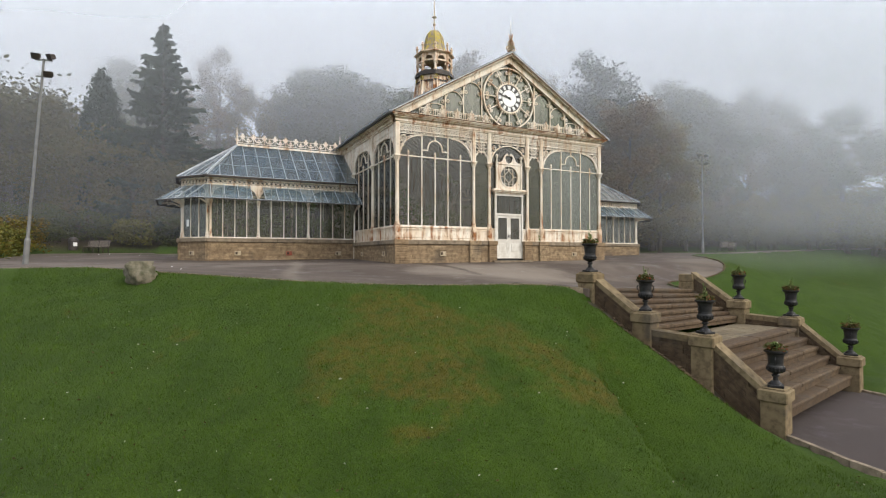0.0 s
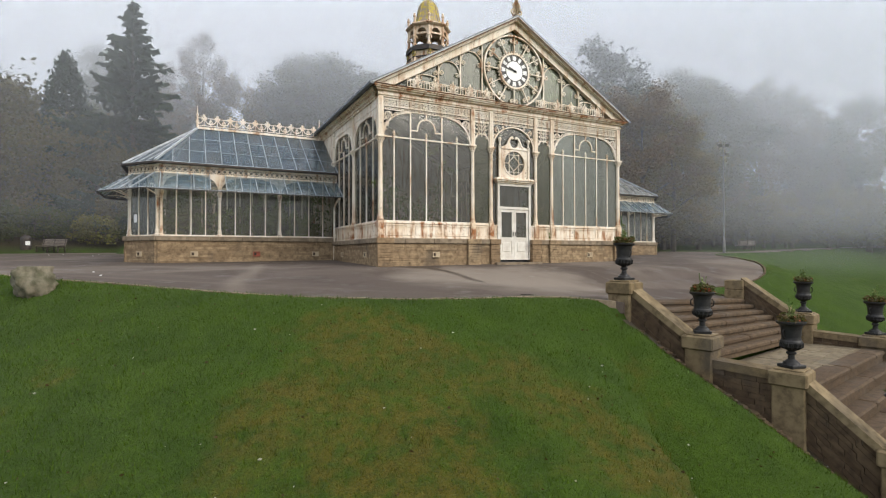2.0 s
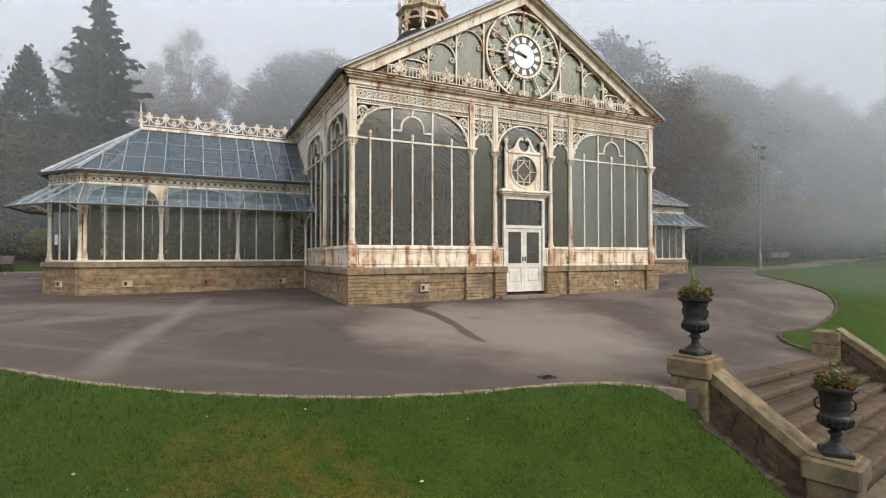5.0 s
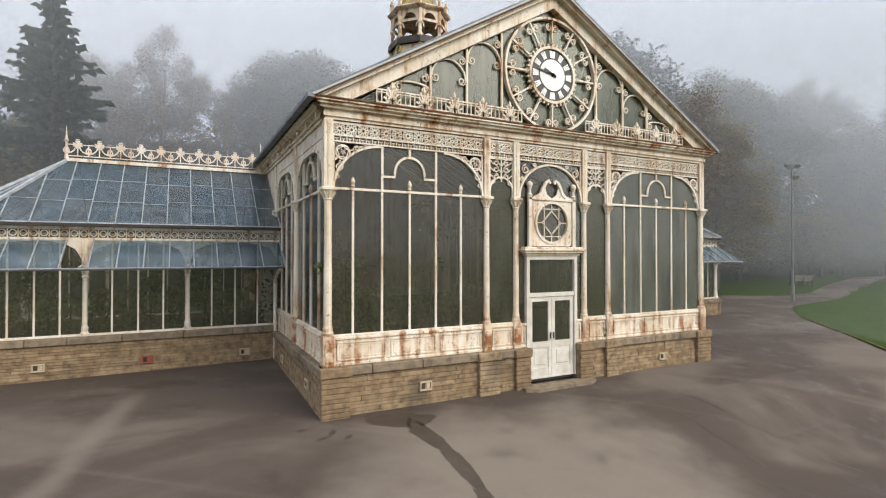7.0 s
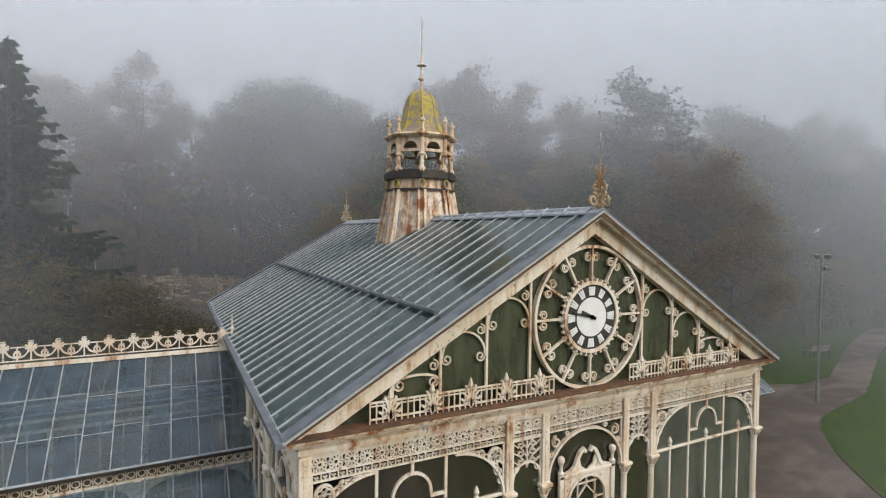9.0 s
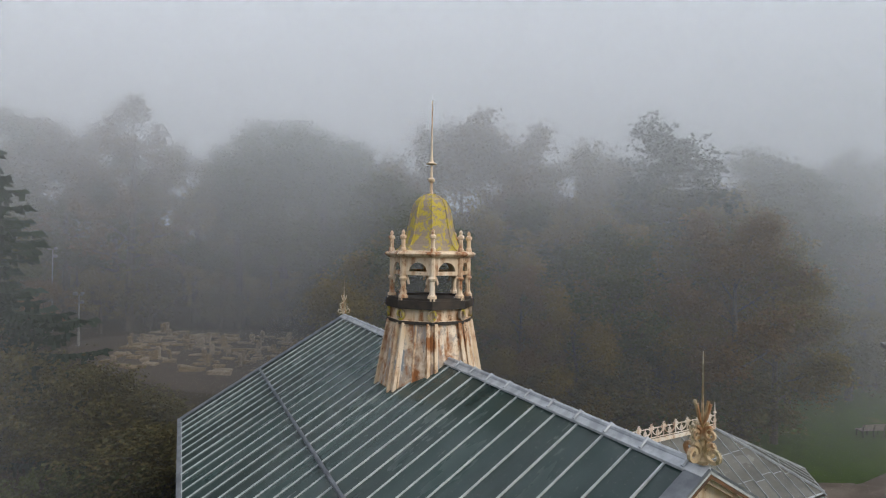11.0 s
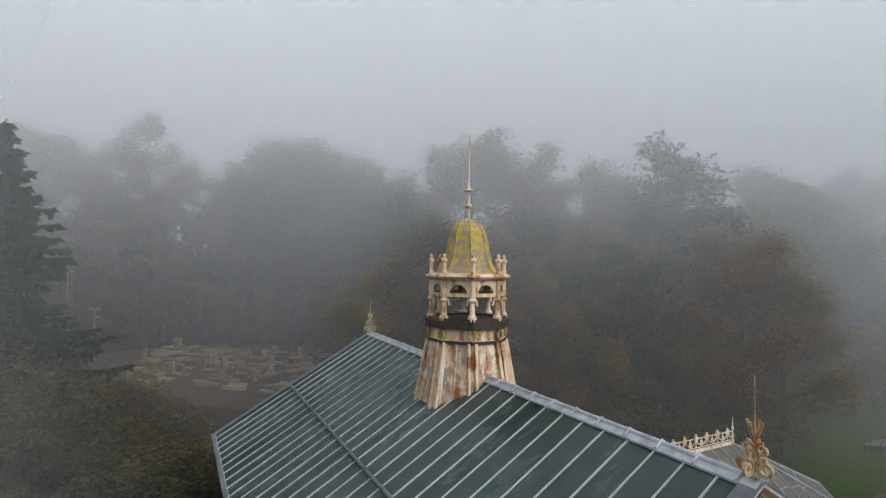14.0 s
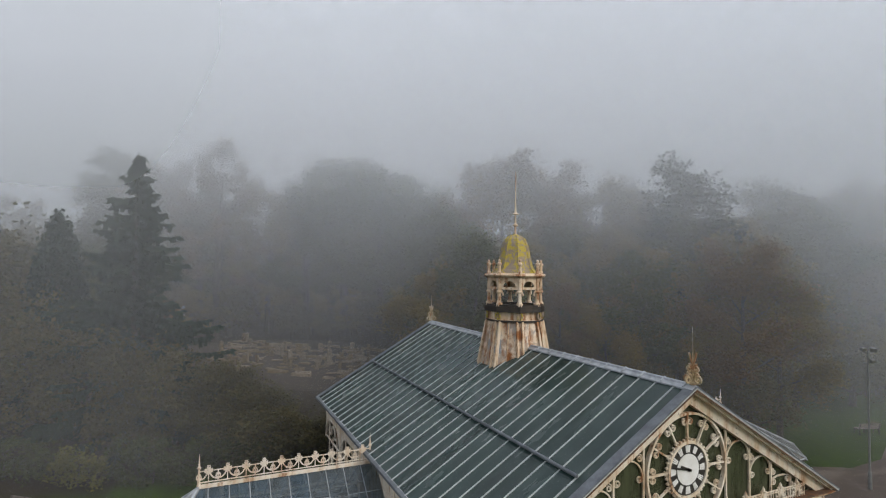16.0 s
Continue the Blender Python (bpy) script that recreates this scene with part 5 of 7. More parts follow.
for i in range(8):
    a = radians(22.5 + 45 * i)
    x, y = C + 1.06 * math.cos(a), CY + 1.06 * math.sin(a)
    mesh = Mesh()
    mesh.lathe([(0.13, Z3), (0.13, Z3 + 0.12), (0.09, Z3 + 0.16), (0.075, Z3 + 0.22), (0.07, Z3 + 0.50), (0.11, Z3 + 0.54), (0.12, Z3 + 0.58), (0.08, Z3 + 0.62), (0.075, Z4)], (x, y, 0), 8)
    part("arcade_post", mesh, TURRET, turret)
    mesh = Mesh()
    mesh.lathe([(0.085, Z5 - 0.03), (0.085, Z5 + 0.08), (0.06, Z5 + 0.12), (0.06, Z5 + 0.32), (0.095, Z5 + 0.36), (0.095, Z5 + 0.41), (0.04, Z5 + 0.46), (0.055, Z5 + 0.52), (0.01, Z5 + 0.58)], (C + 1.08 * math.cos(a), CY + 1.08 * math.sin(a), 0), 8)
    part("pinnacle", mesh, TURRET, turret)
    b = radians(45 * i)
    shield = Mesh(Matrix.Translation((C + 1.13 * math.cos(a), CY + 1.13 * math.sin(a), (Z1 + Z2) / 2 + 0.03)) @ pose(0, 0, 0, 0, 0, 22.5 + 45 * i + 90))
    shield.ribbon(arc(0, 0, 0.10, 0.13, 0, 360, 12)[:-1], 0.05, -0.05, 0.03, True)
    part("shield", shield, DOME, turret, "lichen-yellow oval boss")
    m = Matrix.Translation((C + 1.06 * math.cos(radians(22.5)) * math.cos(b), CY + 1.06 * math.cos(radians(22.5)) * math.sin(b), 0)) @ pose(0, 0, 0, 0, 0, 45 * i + 90)
    half = 1.06 * math.sin(radians(22.5)) - 0.06
    mesh = Mesh(m)
    r, cz = half * 0.72, Z4 - 0.36
    n = 16
    rings = []
    for j in range(n + 1):
        a_ = math.pi * j / n
        c_, s_ = math.cos(a_), math.sin(a_)
        k_ = max(abs(c_), s_)
        px_, pz_ = r * c_, cz + r * 0.95 * s_
        qx_, qz_ = half * c_ / k_, cz + (Z4 - cz) * s_ / k_
        rings.append([(px_, -0.03, pz_), (qx_, -0.03, qz_), (qx_, 0.03, qz_), (px_, 0.03, pz_)])
    mesh.loft(rings)
    part("arch_panel", mesh, TURRET, turret)
    mesh = Mesh(m)
    mesh.box(-half, -0.035, cz - 0.10, half, 0.035, cz - 0.002)
    mesh.ribbon([(-half, cz - 0.1), (-half * 0.8, cz - 0.22), (-half * 0.72, cz - 0.34)], 0.05, -0.02, 0.02)
    mesh.ribbon([(half, cz - 0.1), (half * 0.8, cz - 0.22), (half * 0.72, cz - 0.34)], 0.05, -0.02, 0.02)
    part("arch_rail", mesh, TURRET, turret)
mesh = Mesh()
mesh.loft([octagon(1.13, Z4), octagon(1.24, Z4 + 0.05), octagon(1.28, Z4 + 0.10), octagon(1.22, Z5), octagon(0.85, Z5 + 0.04)])
part("eaves_ring", mesh, TURRET, turret, "rust-streaked moulded eaves ring")
mesh = Mesh()
prof = [(1.02, Z5 - 0.02), (0.90, Z5 + 0.06), (0.78, Z5 + 0.20), (0.69, Z5 + 0.42), (0.62, Z5 + 0.72), (0.565, Z5 + 1.02), (0.51, Z5 + 1.24), (0.41, Z5 + 1.42), (0.25, Z5 + 1.54), (0.08, Z5 + 1.60)]
mesh.loft([octagon(r, z) for r, z in prof])
dome = part("dome", mesh, DOME, turret, "bell-shaped dome, yellow with lichen and peeling gilding")
for i in range(8):
    a = radians(22.5 + 45 * i)
    rib = Mesh()
    rib.tube([(C + r * math.cos(a), CY + r * math.sin(a), z) for r, z in prof], 0.022, 5)
    part("dome_rib", rib, DOME, dome)
mesh = Mesh()
zt = Z5 + 1.57
mesh.lathe([(0.10, zt), (0.05, zt + 0.06), (0.035, zt + 0.35), (0.10, zt + 0.40), (0.11, zt + 0.45), (0.04, zt + 0.50), (0.03, zt + 0.85), (0.17, zt + 0.88), (0.06, zt + 0.93), (0.04, zt + 1.02), (0.025, zt + 1.3), (0.012, zt + 2.65)], (C, CY, 0), 8)
part("spire_rod", mesh, TURRET, turret, "thin rusty spire rod with two knops")


# ---- wings ----
def wall_frame(p, q):
    """Local frame of a wall from p to q in plan, with the inside on its left."""
    dx, dy = q[0] - p[0], q[1] - p[1]
    return Matrix.Translation((p[0], p[1], 0)) @ pose(0, 0, 0, 0, 0, math.degrees(math.atan2(dy, dx))), math.hypot(dx, dy)


def pushed_out(line, d):
    """The line moved outwards (to its right) by d, with mitred corners; its ends slide along x."""
    out = []
    for i, p in enumerate(line):
        dirs = []
        for a, b in ((i - 1, i), (i, i + 1)):
            if 0 <= a and b < len(line):
                dirs.append((Vector(line[b]) - Vector(line[a])).normalized())
        normals = [Vector((t.y, -t.x)) for t in dirs]
        k = sum(normals, Vector((0, 0)))
        k = k / k.length
        out.append(tuple(Vector(p) + k * (d / k.dot(normals[0]))))
    return out


WS, WA, WF0, WF1, WG, WR = 1.20, 2.98, 3.74, 4.02, 4.10, 6.12
RIDGE_END = -5.75


def wing_column(m, u):
    mesh = Mesh(m @ Matrix.Translation((u, 0, 0)))
    mesh.lathe([(0.10, WS - 0.02), (0.11, WS + 0.05), (0.075, WS + 0.10), (0.085, WS + 0.2), (0.06, WS + 0.26), (0.055, 2.7), (0.085, 2.74), (0.06, 2.78), (0.10, 2.95), (0.11, 3.0)], (0, 0, 0), 10)
    mesh.box(-0.07, -0.06, 3.0, 0.07, 0.06, WF0, 0.01)
    return mesh


def build_wing(side):
    fx = (lambda x: x) if side < 0 else (lambda x: W - x)
    wing = thing("conservatory_wing", "glazed cream wing with blue-grey glass roof and awning", "greenhouse", "wings of the conservatory")
    k = stretch = 1.0 if side < 0 else 1.28
    plan = [(0.0, 10.5), (-7.2 * k, 10.5), (-8.3 * k, 9.15), (-8.3 * k, 7.25), (-7.2 * k, 5.9), (0.0, 5.9)]
    plan = [(fx(x), y) for x, y in plan]
    if side > 0:
        plan = plan[::-1]
    low, gut = pushed_out(plan, 1.08), pushed_out(plan, 0.22)
    soffit = pushed_out(plan, 0.02)
    ridge_x = RIDGE_END if side < 0 else RIDGE_END * 1.15
    glass = WING_GLASS if side < 0 else BROWN_GLASS
    apex = Vector((fx(ridge_x), CY, WR))
    root = Vector((fx(0.0), CY, WR))
    for i in range(len(plan) - 1):
        m, w = wall_frame(plan[i], plan[i + 1])
        long_ = w > 3
        main = (i == 4 and side < 0) or (i == 0 and side > 0)
        stations = [0.06, w - 0.06] if not long_ else ([0.1, 2.25, 4.68, w] if abs(plan[i][0] - fx(-7.2 * stretch)) < 0.01 else [0.0, w - 4.68, w - 2.25, w - 0.1])
        for u in stations:
            if not (long_ and abs(m.translation.x + (plan[i + 1][0] - plan[i][0]) * u / w - fx(0)) < 0.2):
                part("column", wing_column(m, u), CREAM_SOUND, wing)
        frame_ = Mesh(m)
        frame_.box(0, -0.06, WS - 0.02, w, 0.06, WS + 0.04, 0.01)
        frame_.box(0, -0.04, WF0 - 0.06, w, 0.04, WF0)
        window = part("window_frame", frame_, CREAM_SOUND, wing)
        edges = []
        for a, b in zip(stations, stations[1:]):
            k = max(2, round((b - a) / 0.58))
            edges += [a + (b - a) * j / k for j in range(k)]
            for j in range(1, k):
                u = a + (b - a) * j / k
                bar = Mesh(m)
                bar.box(u - 0.022, -0.025, WS, u + 0.022, 0.025, WF0 - 0.02, 0.006)
                part("mullion", bar, CREAM_SOUND, window)
        panes(m, window, edges + [stations[-1]], WS, WF0, 0.0)
        for a, b in zip(stations, stations[1:]):
            arch = Mesh(m)
            q = 14
            r = (b - a) / 2 - 0.06
            pts = [a + 0.06 + 2 * r * j / q for j in range(q + 1)]
            rise = lambda u: WF0 - 0.06 - 0.50 * (1 - math.sqrt(max(0, 1 - (abs(u - (a + b) / 2) / r) ** 2.6)))
            for p0, p1 in zip(pts, pts[1:]):
                arch.slab([(p0, rise(p0)), (p1, rise(p1)), (p1, WF0 - 0.02), (p0, WF0 - 0.02)], -0.03, 0.0)
            part("spandrel", arch, CREAM_SOUND, wing)
        band = Mesh(m)
        band.box(-0.02, -0.04, WF0, w + 0.02, 0.03, WF0 + 0.04)
        band.box(-0.02, -0.05, WF1 - 0.03, w + 0.02, 0.03, WF1 + 0.04)
        part("frieze_pane", Mesh(m).box(0.0, 0.005, WF0, w, 0.012, WF1), GLASS, wing)
        k = max(2, round(w / 0.21))
        for j in range(k):
            u = (j + 0.5) * w / k
            band.ribbon(arc(u, (WF0 + WF1) / 2 + 0.01, 0.075, 0.075, 0, 360, 10)[:-1], 0.026, -0.03, 0.0, True)
            band.box(u + w / k / 2 - 0.012, -0.03, WF0, u + w / k / 2 + 0.012, 0.0, WF1)
        part("frieze_band", band, CREAM, wing)
        # awning
        a, b = low[i], low[i + 1]
        c, d = soffit[i + 1], soffit[i]
        glazed_slope(wing, (*a, WA), (*b, WA), [(*c, WF0 - 0.01), (*d, WF0 - 0.01)], 0.60, 1, AWNING_GLASS, GLAZING_BAR, "awning", (0.03, 0.04), 0, i, -5.15 - a[0] if main and side < 0 else None)
        g = Mesh()
        g.bar((*a, WA - 0.02), (*b, WA - 0.02), 0.07, 0.045)
        part("awning_gutter", g, DARK_IRON, wing)
        g = Mesh()
        g.bar((*gut[i], WG + 0.01), (*gut[i + 1], WG + 0.01), 0.13, 0.075)
        part("roof_gutter", g, DARK_IRON, wing, "dark lead gutter")
        for u in stations:
            br = Mesh(m)
            br.tube([(u, -0.05, 2.85), (u, -0.22, 2.93), (u, -0.5, 3.05), (u, -0.95, 3.02)], [0.03, 0.03, 0.025, 0.015], 6)
            br.m = m @ pose(u, -0.02, 0, 0, 0, -90)
            br.ribbon(curl(0.22, 3.16, 0.12, 180, 1.2, -1), 0.03, -0.015, 0.015)
            part("awning_bracket", br, CREAM, wing)
        # upper roof
        a, b = Vector((*gut[i], WG + 0.06)), Vector((*gut[i + 1], WG + 0.06))
        ends = [root, apex] if abs(b.x - fx(0)) < 0.01 or abs(a.x - fx(0)) < 0.01 else [apex]
        if abs(a.x - fx(0)) < 0.01:
            ends = [apex, root]
        glazed_slope(wing, a, b, ends, 0.60 if long_ else 0.5, 3, glass, GLAZING_BAR, "roof_slope", (0.026, 0.03), 0.10, i + 10)
        if 0 < i:
            hip = Mesh()
            hip.bar(a + Vector((0, 0, 0.03)), apex + Vector((0, 0, 0.03)), 0.09, 0.07)
            part("hip_roll", hip, PALE_LEAD, wing)
    crest = Mesh()
    x0, x1 = sorted((fx(ridge_x), fx(-0.25)))
    crest.box(x0, CY - 0.05, WR, x1, CY + 0.05, WR + 0.10)
    for z in (WR + 0.16, WR + 0.50):
        crest.box(x0, CY - 0.015, z, x1, CY + 0.015, z + 0.028)
    n = 10
    h = (x1 - x0) / n / 2
    crest.m = Matrix.Translation((0, CY, 0))
    for k in range(n):
        u, z = x0 + (2 * k + 1) * h, WR + 0.515
        crest.ribbon([(u, WR + 0.17), (u, z + 0.16)], 0.028, -0.014, 0.014)
        crest.ribbon([(u - 0.05, z + 0.15), (u + 0.05, z + 0.15)], 0.026, -0.014, 0.014)
        crest.ribbon(arc(u, z, 0.035, 0.035, 0, 360, 8)[:-1], 0.03, -0.03, 0.03, True)
        for q in range(8):
            a = radians(45 * q + 22.5)
            crest.ribbon([(u + 0.04 * math.cos(a), z + 0.04 * math.sin(a)), (u + 0.085 * math.cos(a), z + 0.085 * math.sin(a)), (u + 0.125 * math.cos(a), z + 0.125 * math.sin(a))], 0.040, -0.018, 0.018)
        for e in (-1, 1):
            crest.ribbon(arc(u + e * h, WR + 0.47, h - 0.05, 0.22, -90 - 88 * e, -90, 7), 0.036, -0.016, 0.016)
    for k in range(n + 1):
        u, z = x0 + 2 * k * h, WR + 0.25
        crest.ribbon([(u, WR + 0.17), (u, z + 0.24)], 0.030, -0.014, 0.014)
        for e in (-1, 1):
            crest.ribbon([(u, z + 0.02), (u + e * 0.065, z + 0.05), (u + e * 0.055, z + 0.13)], 0.036, -0.016, 0.016)
            crest.ribbon([(u, z + 0.10), (u + e * 0.045, z + 0.17)], 0.034, -0.016, 0.016)
    crest.m = Matrix()
    part("cresting", crest, CREST_PAINT, wing, "rusty cream iron cresting along the ridge")
    for x in (x0, x1):
        f = Mesh()
        f.lathe([(0.06, 0), (0.04, 0.15), (0.065, 0.2), (0.03, 0.25), (0.03, 0.5), (0.07, 0.55), (0.03, 0.6), (0.02, 0.75), (0.004, 0.98)], (x, CY, WR + 0.08), 8)
        part("spike", f, CREST_PAINT, wing)
    pipe = Mesh()
    px, py = fx(-0.14), 5.72
    pipe.tube([(px, py - 0.9, 2.9), (px, py - 0.3, 2.75), (px, py, 2.55), (px, py, 0.0)], 0.05, 8)
    for z in (0.5, 1.25, 2.3):
        pipe.lathe([(0.065, z), (0.065, z + 0.07)], (px, py, 0), 8)
    part("downpipe", pipe, CREAM_SOUND, wing, "white iron downpipe")
    notice = Mesh(wall_frame(plan[3], plan[4])[0] if side < 0 else wall_frame(plan[1], plan[2])[0])
    notice.box(0.33, -0.012, 1.75, 0.50, -0.006, 2.08)
    part("notice", notice, PAPER, wing, "white paper notice behind the glass")
    floor__ = Mesh()
    floor__.loft([[(x, y, z) for x, y in plan] for z in (0.05, 0.12)])
    part("floor", floor__, FLOOR_TILE, wing)
    return plan


LEFT_PLAN = build_wing(-1)
RIGHT_PLAN = build_wing(1)
floor_ = Mesh()
floor_.box(0.1, 0.1, 0.1, W - 0.1, L - 0.1, 0.17)
part("floor", floor_, FLOOR_TILE, hall)

# ---- plinths ----
BLOCK = Mesh().box(-0.5, -0.5, -0.5, 0.5, 0.5, 0.5, 0.035).data("stone", STONE)
plinth_rng = random.Random(11)


def plinth(name, line, top, closed, label, gaps=()):
    """A coursed stone base under the walls: core, blocks and coping."""
    outer = thing(name, label, "wall", kind="structure")
    core = Mesh()
    coping = []
    pairs = list(zip(line, line[1:] + line[:1])) if closed else list(zip(line, line[1:]))
    for index, (p, q) in enumerate(pairs):
        m, w = wall_frame(p, q)
        sides = [(0.0, w)]
        for gi, g0, g1 in gaps:
            if gi == index:
                sides = [(0.0, g0), (g1, w)]
        far = p[1] > 12 and q[1] > 12 or abs(p[0] - W) < 0.6 and abs(q[0] - W) < 0.6 and p[1] < 6 and q[1] > 12
        for a, b in sides:
            cm = Mesh(m)
            cm.box(a - (0.10 if a == 0 else 0), -0.10, -0.6, b + (0.10 if b == w else 0), 0.2, top - 0.18)
            core.v += cm.v
            core.f += [tuple(i + len(core.v) - len(cm.v) for i in f) for f in cm.f]
            u = a - (0.16 if a == 0 else 0.02)
            end = b + (0.16 if b == w else 0.02)
            while u < end - 0.01:
                length = min(plinth_rng.uniform(0.75, 1.5), end - u)
                if end - u - length < 0.3:
                    length = end - u
                cop = Mesh(m)
                cop.box(u + 0.004, -0.20, top - 0.19, u + length - 0.004, 0.16, top, 0.02)
                coping.append(cop)
                u += length
            z = -0.42 if not far else top - 0.18
            while z < top - 0.22:
                h = min(plinth_rng.choice((0.07, 0.085, 0.10)), top - 0.20 - z)
                u = a - (0.13 if a == 0 else 0)
                end = b + (0.13 if b == w else 0)
                while u < end - 0.01:
                    length = min(plinth_rng.uniform(0.3, 1.25), end - u)
                    if end - u - length < 0.12:
                        length = end - u
                    proud = plinth_rng.uniform(0.125, 0.15)
                    place = m @ Matrix.Translation((u + length / 2, -proud + 0.05, z + h / 2))
                    base = place.translation
                    if base.z + h / 2 > terrace_z(base.x, base.y) - 0.03:
                        ob = bpy.data.objects.new("stone", BLOCK)
                        scene.collection.objects.link(ob)
                        ob.parent = outer
                        ob.matrix_basis = place @ Matrix.Diagonal((length - 0.007, 0.10, h - 0.006, 1))
                    u += length
                z += h
    part("plinth_core", core, MORTAR, outer, "dark mortar joints")
    for cop in coping:
        part("coping_stone", cop, COPING, outer)
    return outer


plinth("wall_hall_plinth", [(-0.02, 0.0), (W, 0.0), (W, L), (-0.02, L)], PLINTH, True, "coursed sandstone plinth under the glazed hall, stained and damp", [(0, 5.0, 6.56)])
plinth("wall_wing_plinth", [p for p in LEFT_PLAN], WS - 0.02, False, "coursed sandstone plinth under the glazed wing")
plinth("wall_wing_plinth", [p for p in RIGHT_PLAN], WS - 0.02, False, "coursed sandstone plinth under the glazed wing")
for u0, u1 in ((-0.18, 0.42), (3.52, 4.08), (4.55, 4.99), (6.57, 7.0), (7.48, 8.04), (W - 0.42, W + 0.18)):
    b = Mesh()
    z = -0.32
    k = 0
    while z < PLINTH - 0.22:
        h = min((0.24, 0.09, 0.10, 0.085, 0.11, 0.09, 0.10, 0.12, 0.1)[min(k, 8)], PLINTH - 0.20 - z)
        b.box(u0 - (0.02 if k == 0 else 0), -0.245 + 0.012 * (k % 2), z + 0.003, u1 + (0.02 if k == 0 else 0), -0.1, z + h - 0.003, 0.012)
        z += h
        k += 1
    b.box(u0 - 0.03, -0.27, PLINTH - 0.20, u1 + 0.03, -0.1, PLINTH + 0.005, 0.02)
    tagged(part("plinth_pier", b, STONE), "projecting sandstone pier of the plinth", "pier", "plinth piers", "structure")


def air_vent(m, u, z, material, label):
    v = thing("air_vent", label, "vent", "vents in the plinth")
    mesh = Mesh(m)
    mesh.ribbon([(u - 0.13, z - 0.085), (u + 0.13, z - 0.085), (u + 0.13, z + 0.085), (u - 0.13, z + 0.085)], 0.04, -0.19, -0.12, True)
    mesh.box(u - 0.13, -0.15, z - 0.085, u + 0.13, -0.12, z + 0.085)
    part("vent_frame", mesh, material, v)
    for k in range(2):
        s = Mesh(m)
        s.box(u - 0.10 + 0.11 * k, -0.17, z - 0.06, u - 0.01 + 0.11 * k, -0.148, z + 0.06, 0.006)
        part("grille", s, material if k else EARTH, v)


PALE, RED = "pale terracotta air vent set in the stone plinth", "red clay air vent set in the stone plinth"
air_vent(FRONT, 2.16, 0.42, TERRACOTTA, PALE)
air_vent(FRONT, 9.72, 0.40, TERRACOTTA, PALE)
air_vent(LEFT, L - 1.2, 0.42, TERRACOTTA, PALE)
air_vent(LEFT, L - 4.3, 0.42, TERRACOTTA, PALE)
wm, ww = wall_frame(LEFT_PLAN[4], LEFT_PLAN[5])
for u, mat_, lab in ((1.3, TERRACOTTA, PALE), (3.7, RED_CLAY, RED), (6.2, TERRACOTTA, PALE)):
    air_vent(wm, u, 0.46, mat_, lab)
air_vent(wall_frame(LEFT_PLAN[3], LEFT_PLAN[4])[0], 0.85, 0.46, TERRACOTTA, PALE)
air_vent(wall_frame(RIGHT_PLAN[0], RIGHT_PLAN[1])[0], 5.2, 0.5, TERRACOTTA, PALE)

# ---- garden stairs ----
stairs = thing("wall_stairs", "worn sandstone garden steps in two flights between sloping walls", "steps", kind="structure")
SM = STAIR_PLACE
rs = random.Random(5)


def flight(y0, y1, z0, z1, risers, sag=0.0):
    run = (y1 - y0) / risers
    rise = (z0 - z1) / risers
    for k in range(risers):
        ya = y0 + k * run
        zt = z0 - k * rise
        x = 0.1
        while x < STAIR_W - 0.15:
            w = min(rs.uniform(1.9, 3.6), STAIR_W - 0.1 - x)
            if STAIR_W - 0.1 - x - w < 0.8:
                w = STAIR_W - 0.1 - x
            s = Mesh(SM @ Matrix(((1, 0, 0, 0), (0, 1, 0, 0), (-sag / STAIR_W * (1 - 0.75 * k / risers), 0, 1, 0), (0, 0, 0, 1))))
            j = rs.uniform(-0.012, 0.012)
            s.box(x + 0.004, -(ya + run + 0.05), zt - 0.13 + j, x + w - 0.004, -(ya - 0.14), zt + j, 0.035)
            s.box(x + 0.004, -(ya + run + 0.01), zt - rise - 0.04, x + w - 0.004, -(ya - 0.1), zt - 0.10)
            part("step_stone", s, STEP_STONE, stairs)
            x += w


flight(0.0, FLIGHT_1, TOP_Z, LANDING_Z + 0.2, 7, 0.30)
flight(LANDING_END - 0.1, STAIR_END + 0.05, LANDING_Z, LOW + 0.3, 6)
x = 0.1
while x < STAIR_W - 0.2:
    w = min(rs.uniform(0.7, 1.1), STAIR_W - 0.1 - x)
    y = FLIGHT_1
    while y < LANDING_END - 0.05:
        d = min(rs.uniform(0.45, 0.75), LANDING_END - 0.05 - y)
        s = Mesh(SM)
        s.box(x + 0.006, -(y + d) + 0.006, LANDING_Z - 0.1, x + w - 0.006, -y - 0.006, LANDING_Z + rs.uniform(-0.006, 0.006), 0.015)
        part("flagstone", s, FLAG_STONE, stairs)
        y += d
    x += w
bed = Mesh(SM)
bed.box(0.1, -LANDING_END, LANDING_Z - 0.4, STAIR_W - 0.1, -FLIGHT_1 + 0.2, LANDING_Z - 0.06)
part("landing_bed", bed, MORTAR, stairs)
foot_bed = Mesh(SM)
foot_bed.box(0.1, -STAIR_END - 0.9, LOW - 0.35, STAIR_W - 0.1, -LANDING_END - 0.4, LOW + 0.035)
part("stair_foot", foot_bed, LOW_ASPHALT, stairs, "dark asphalt at the foot of the steps")

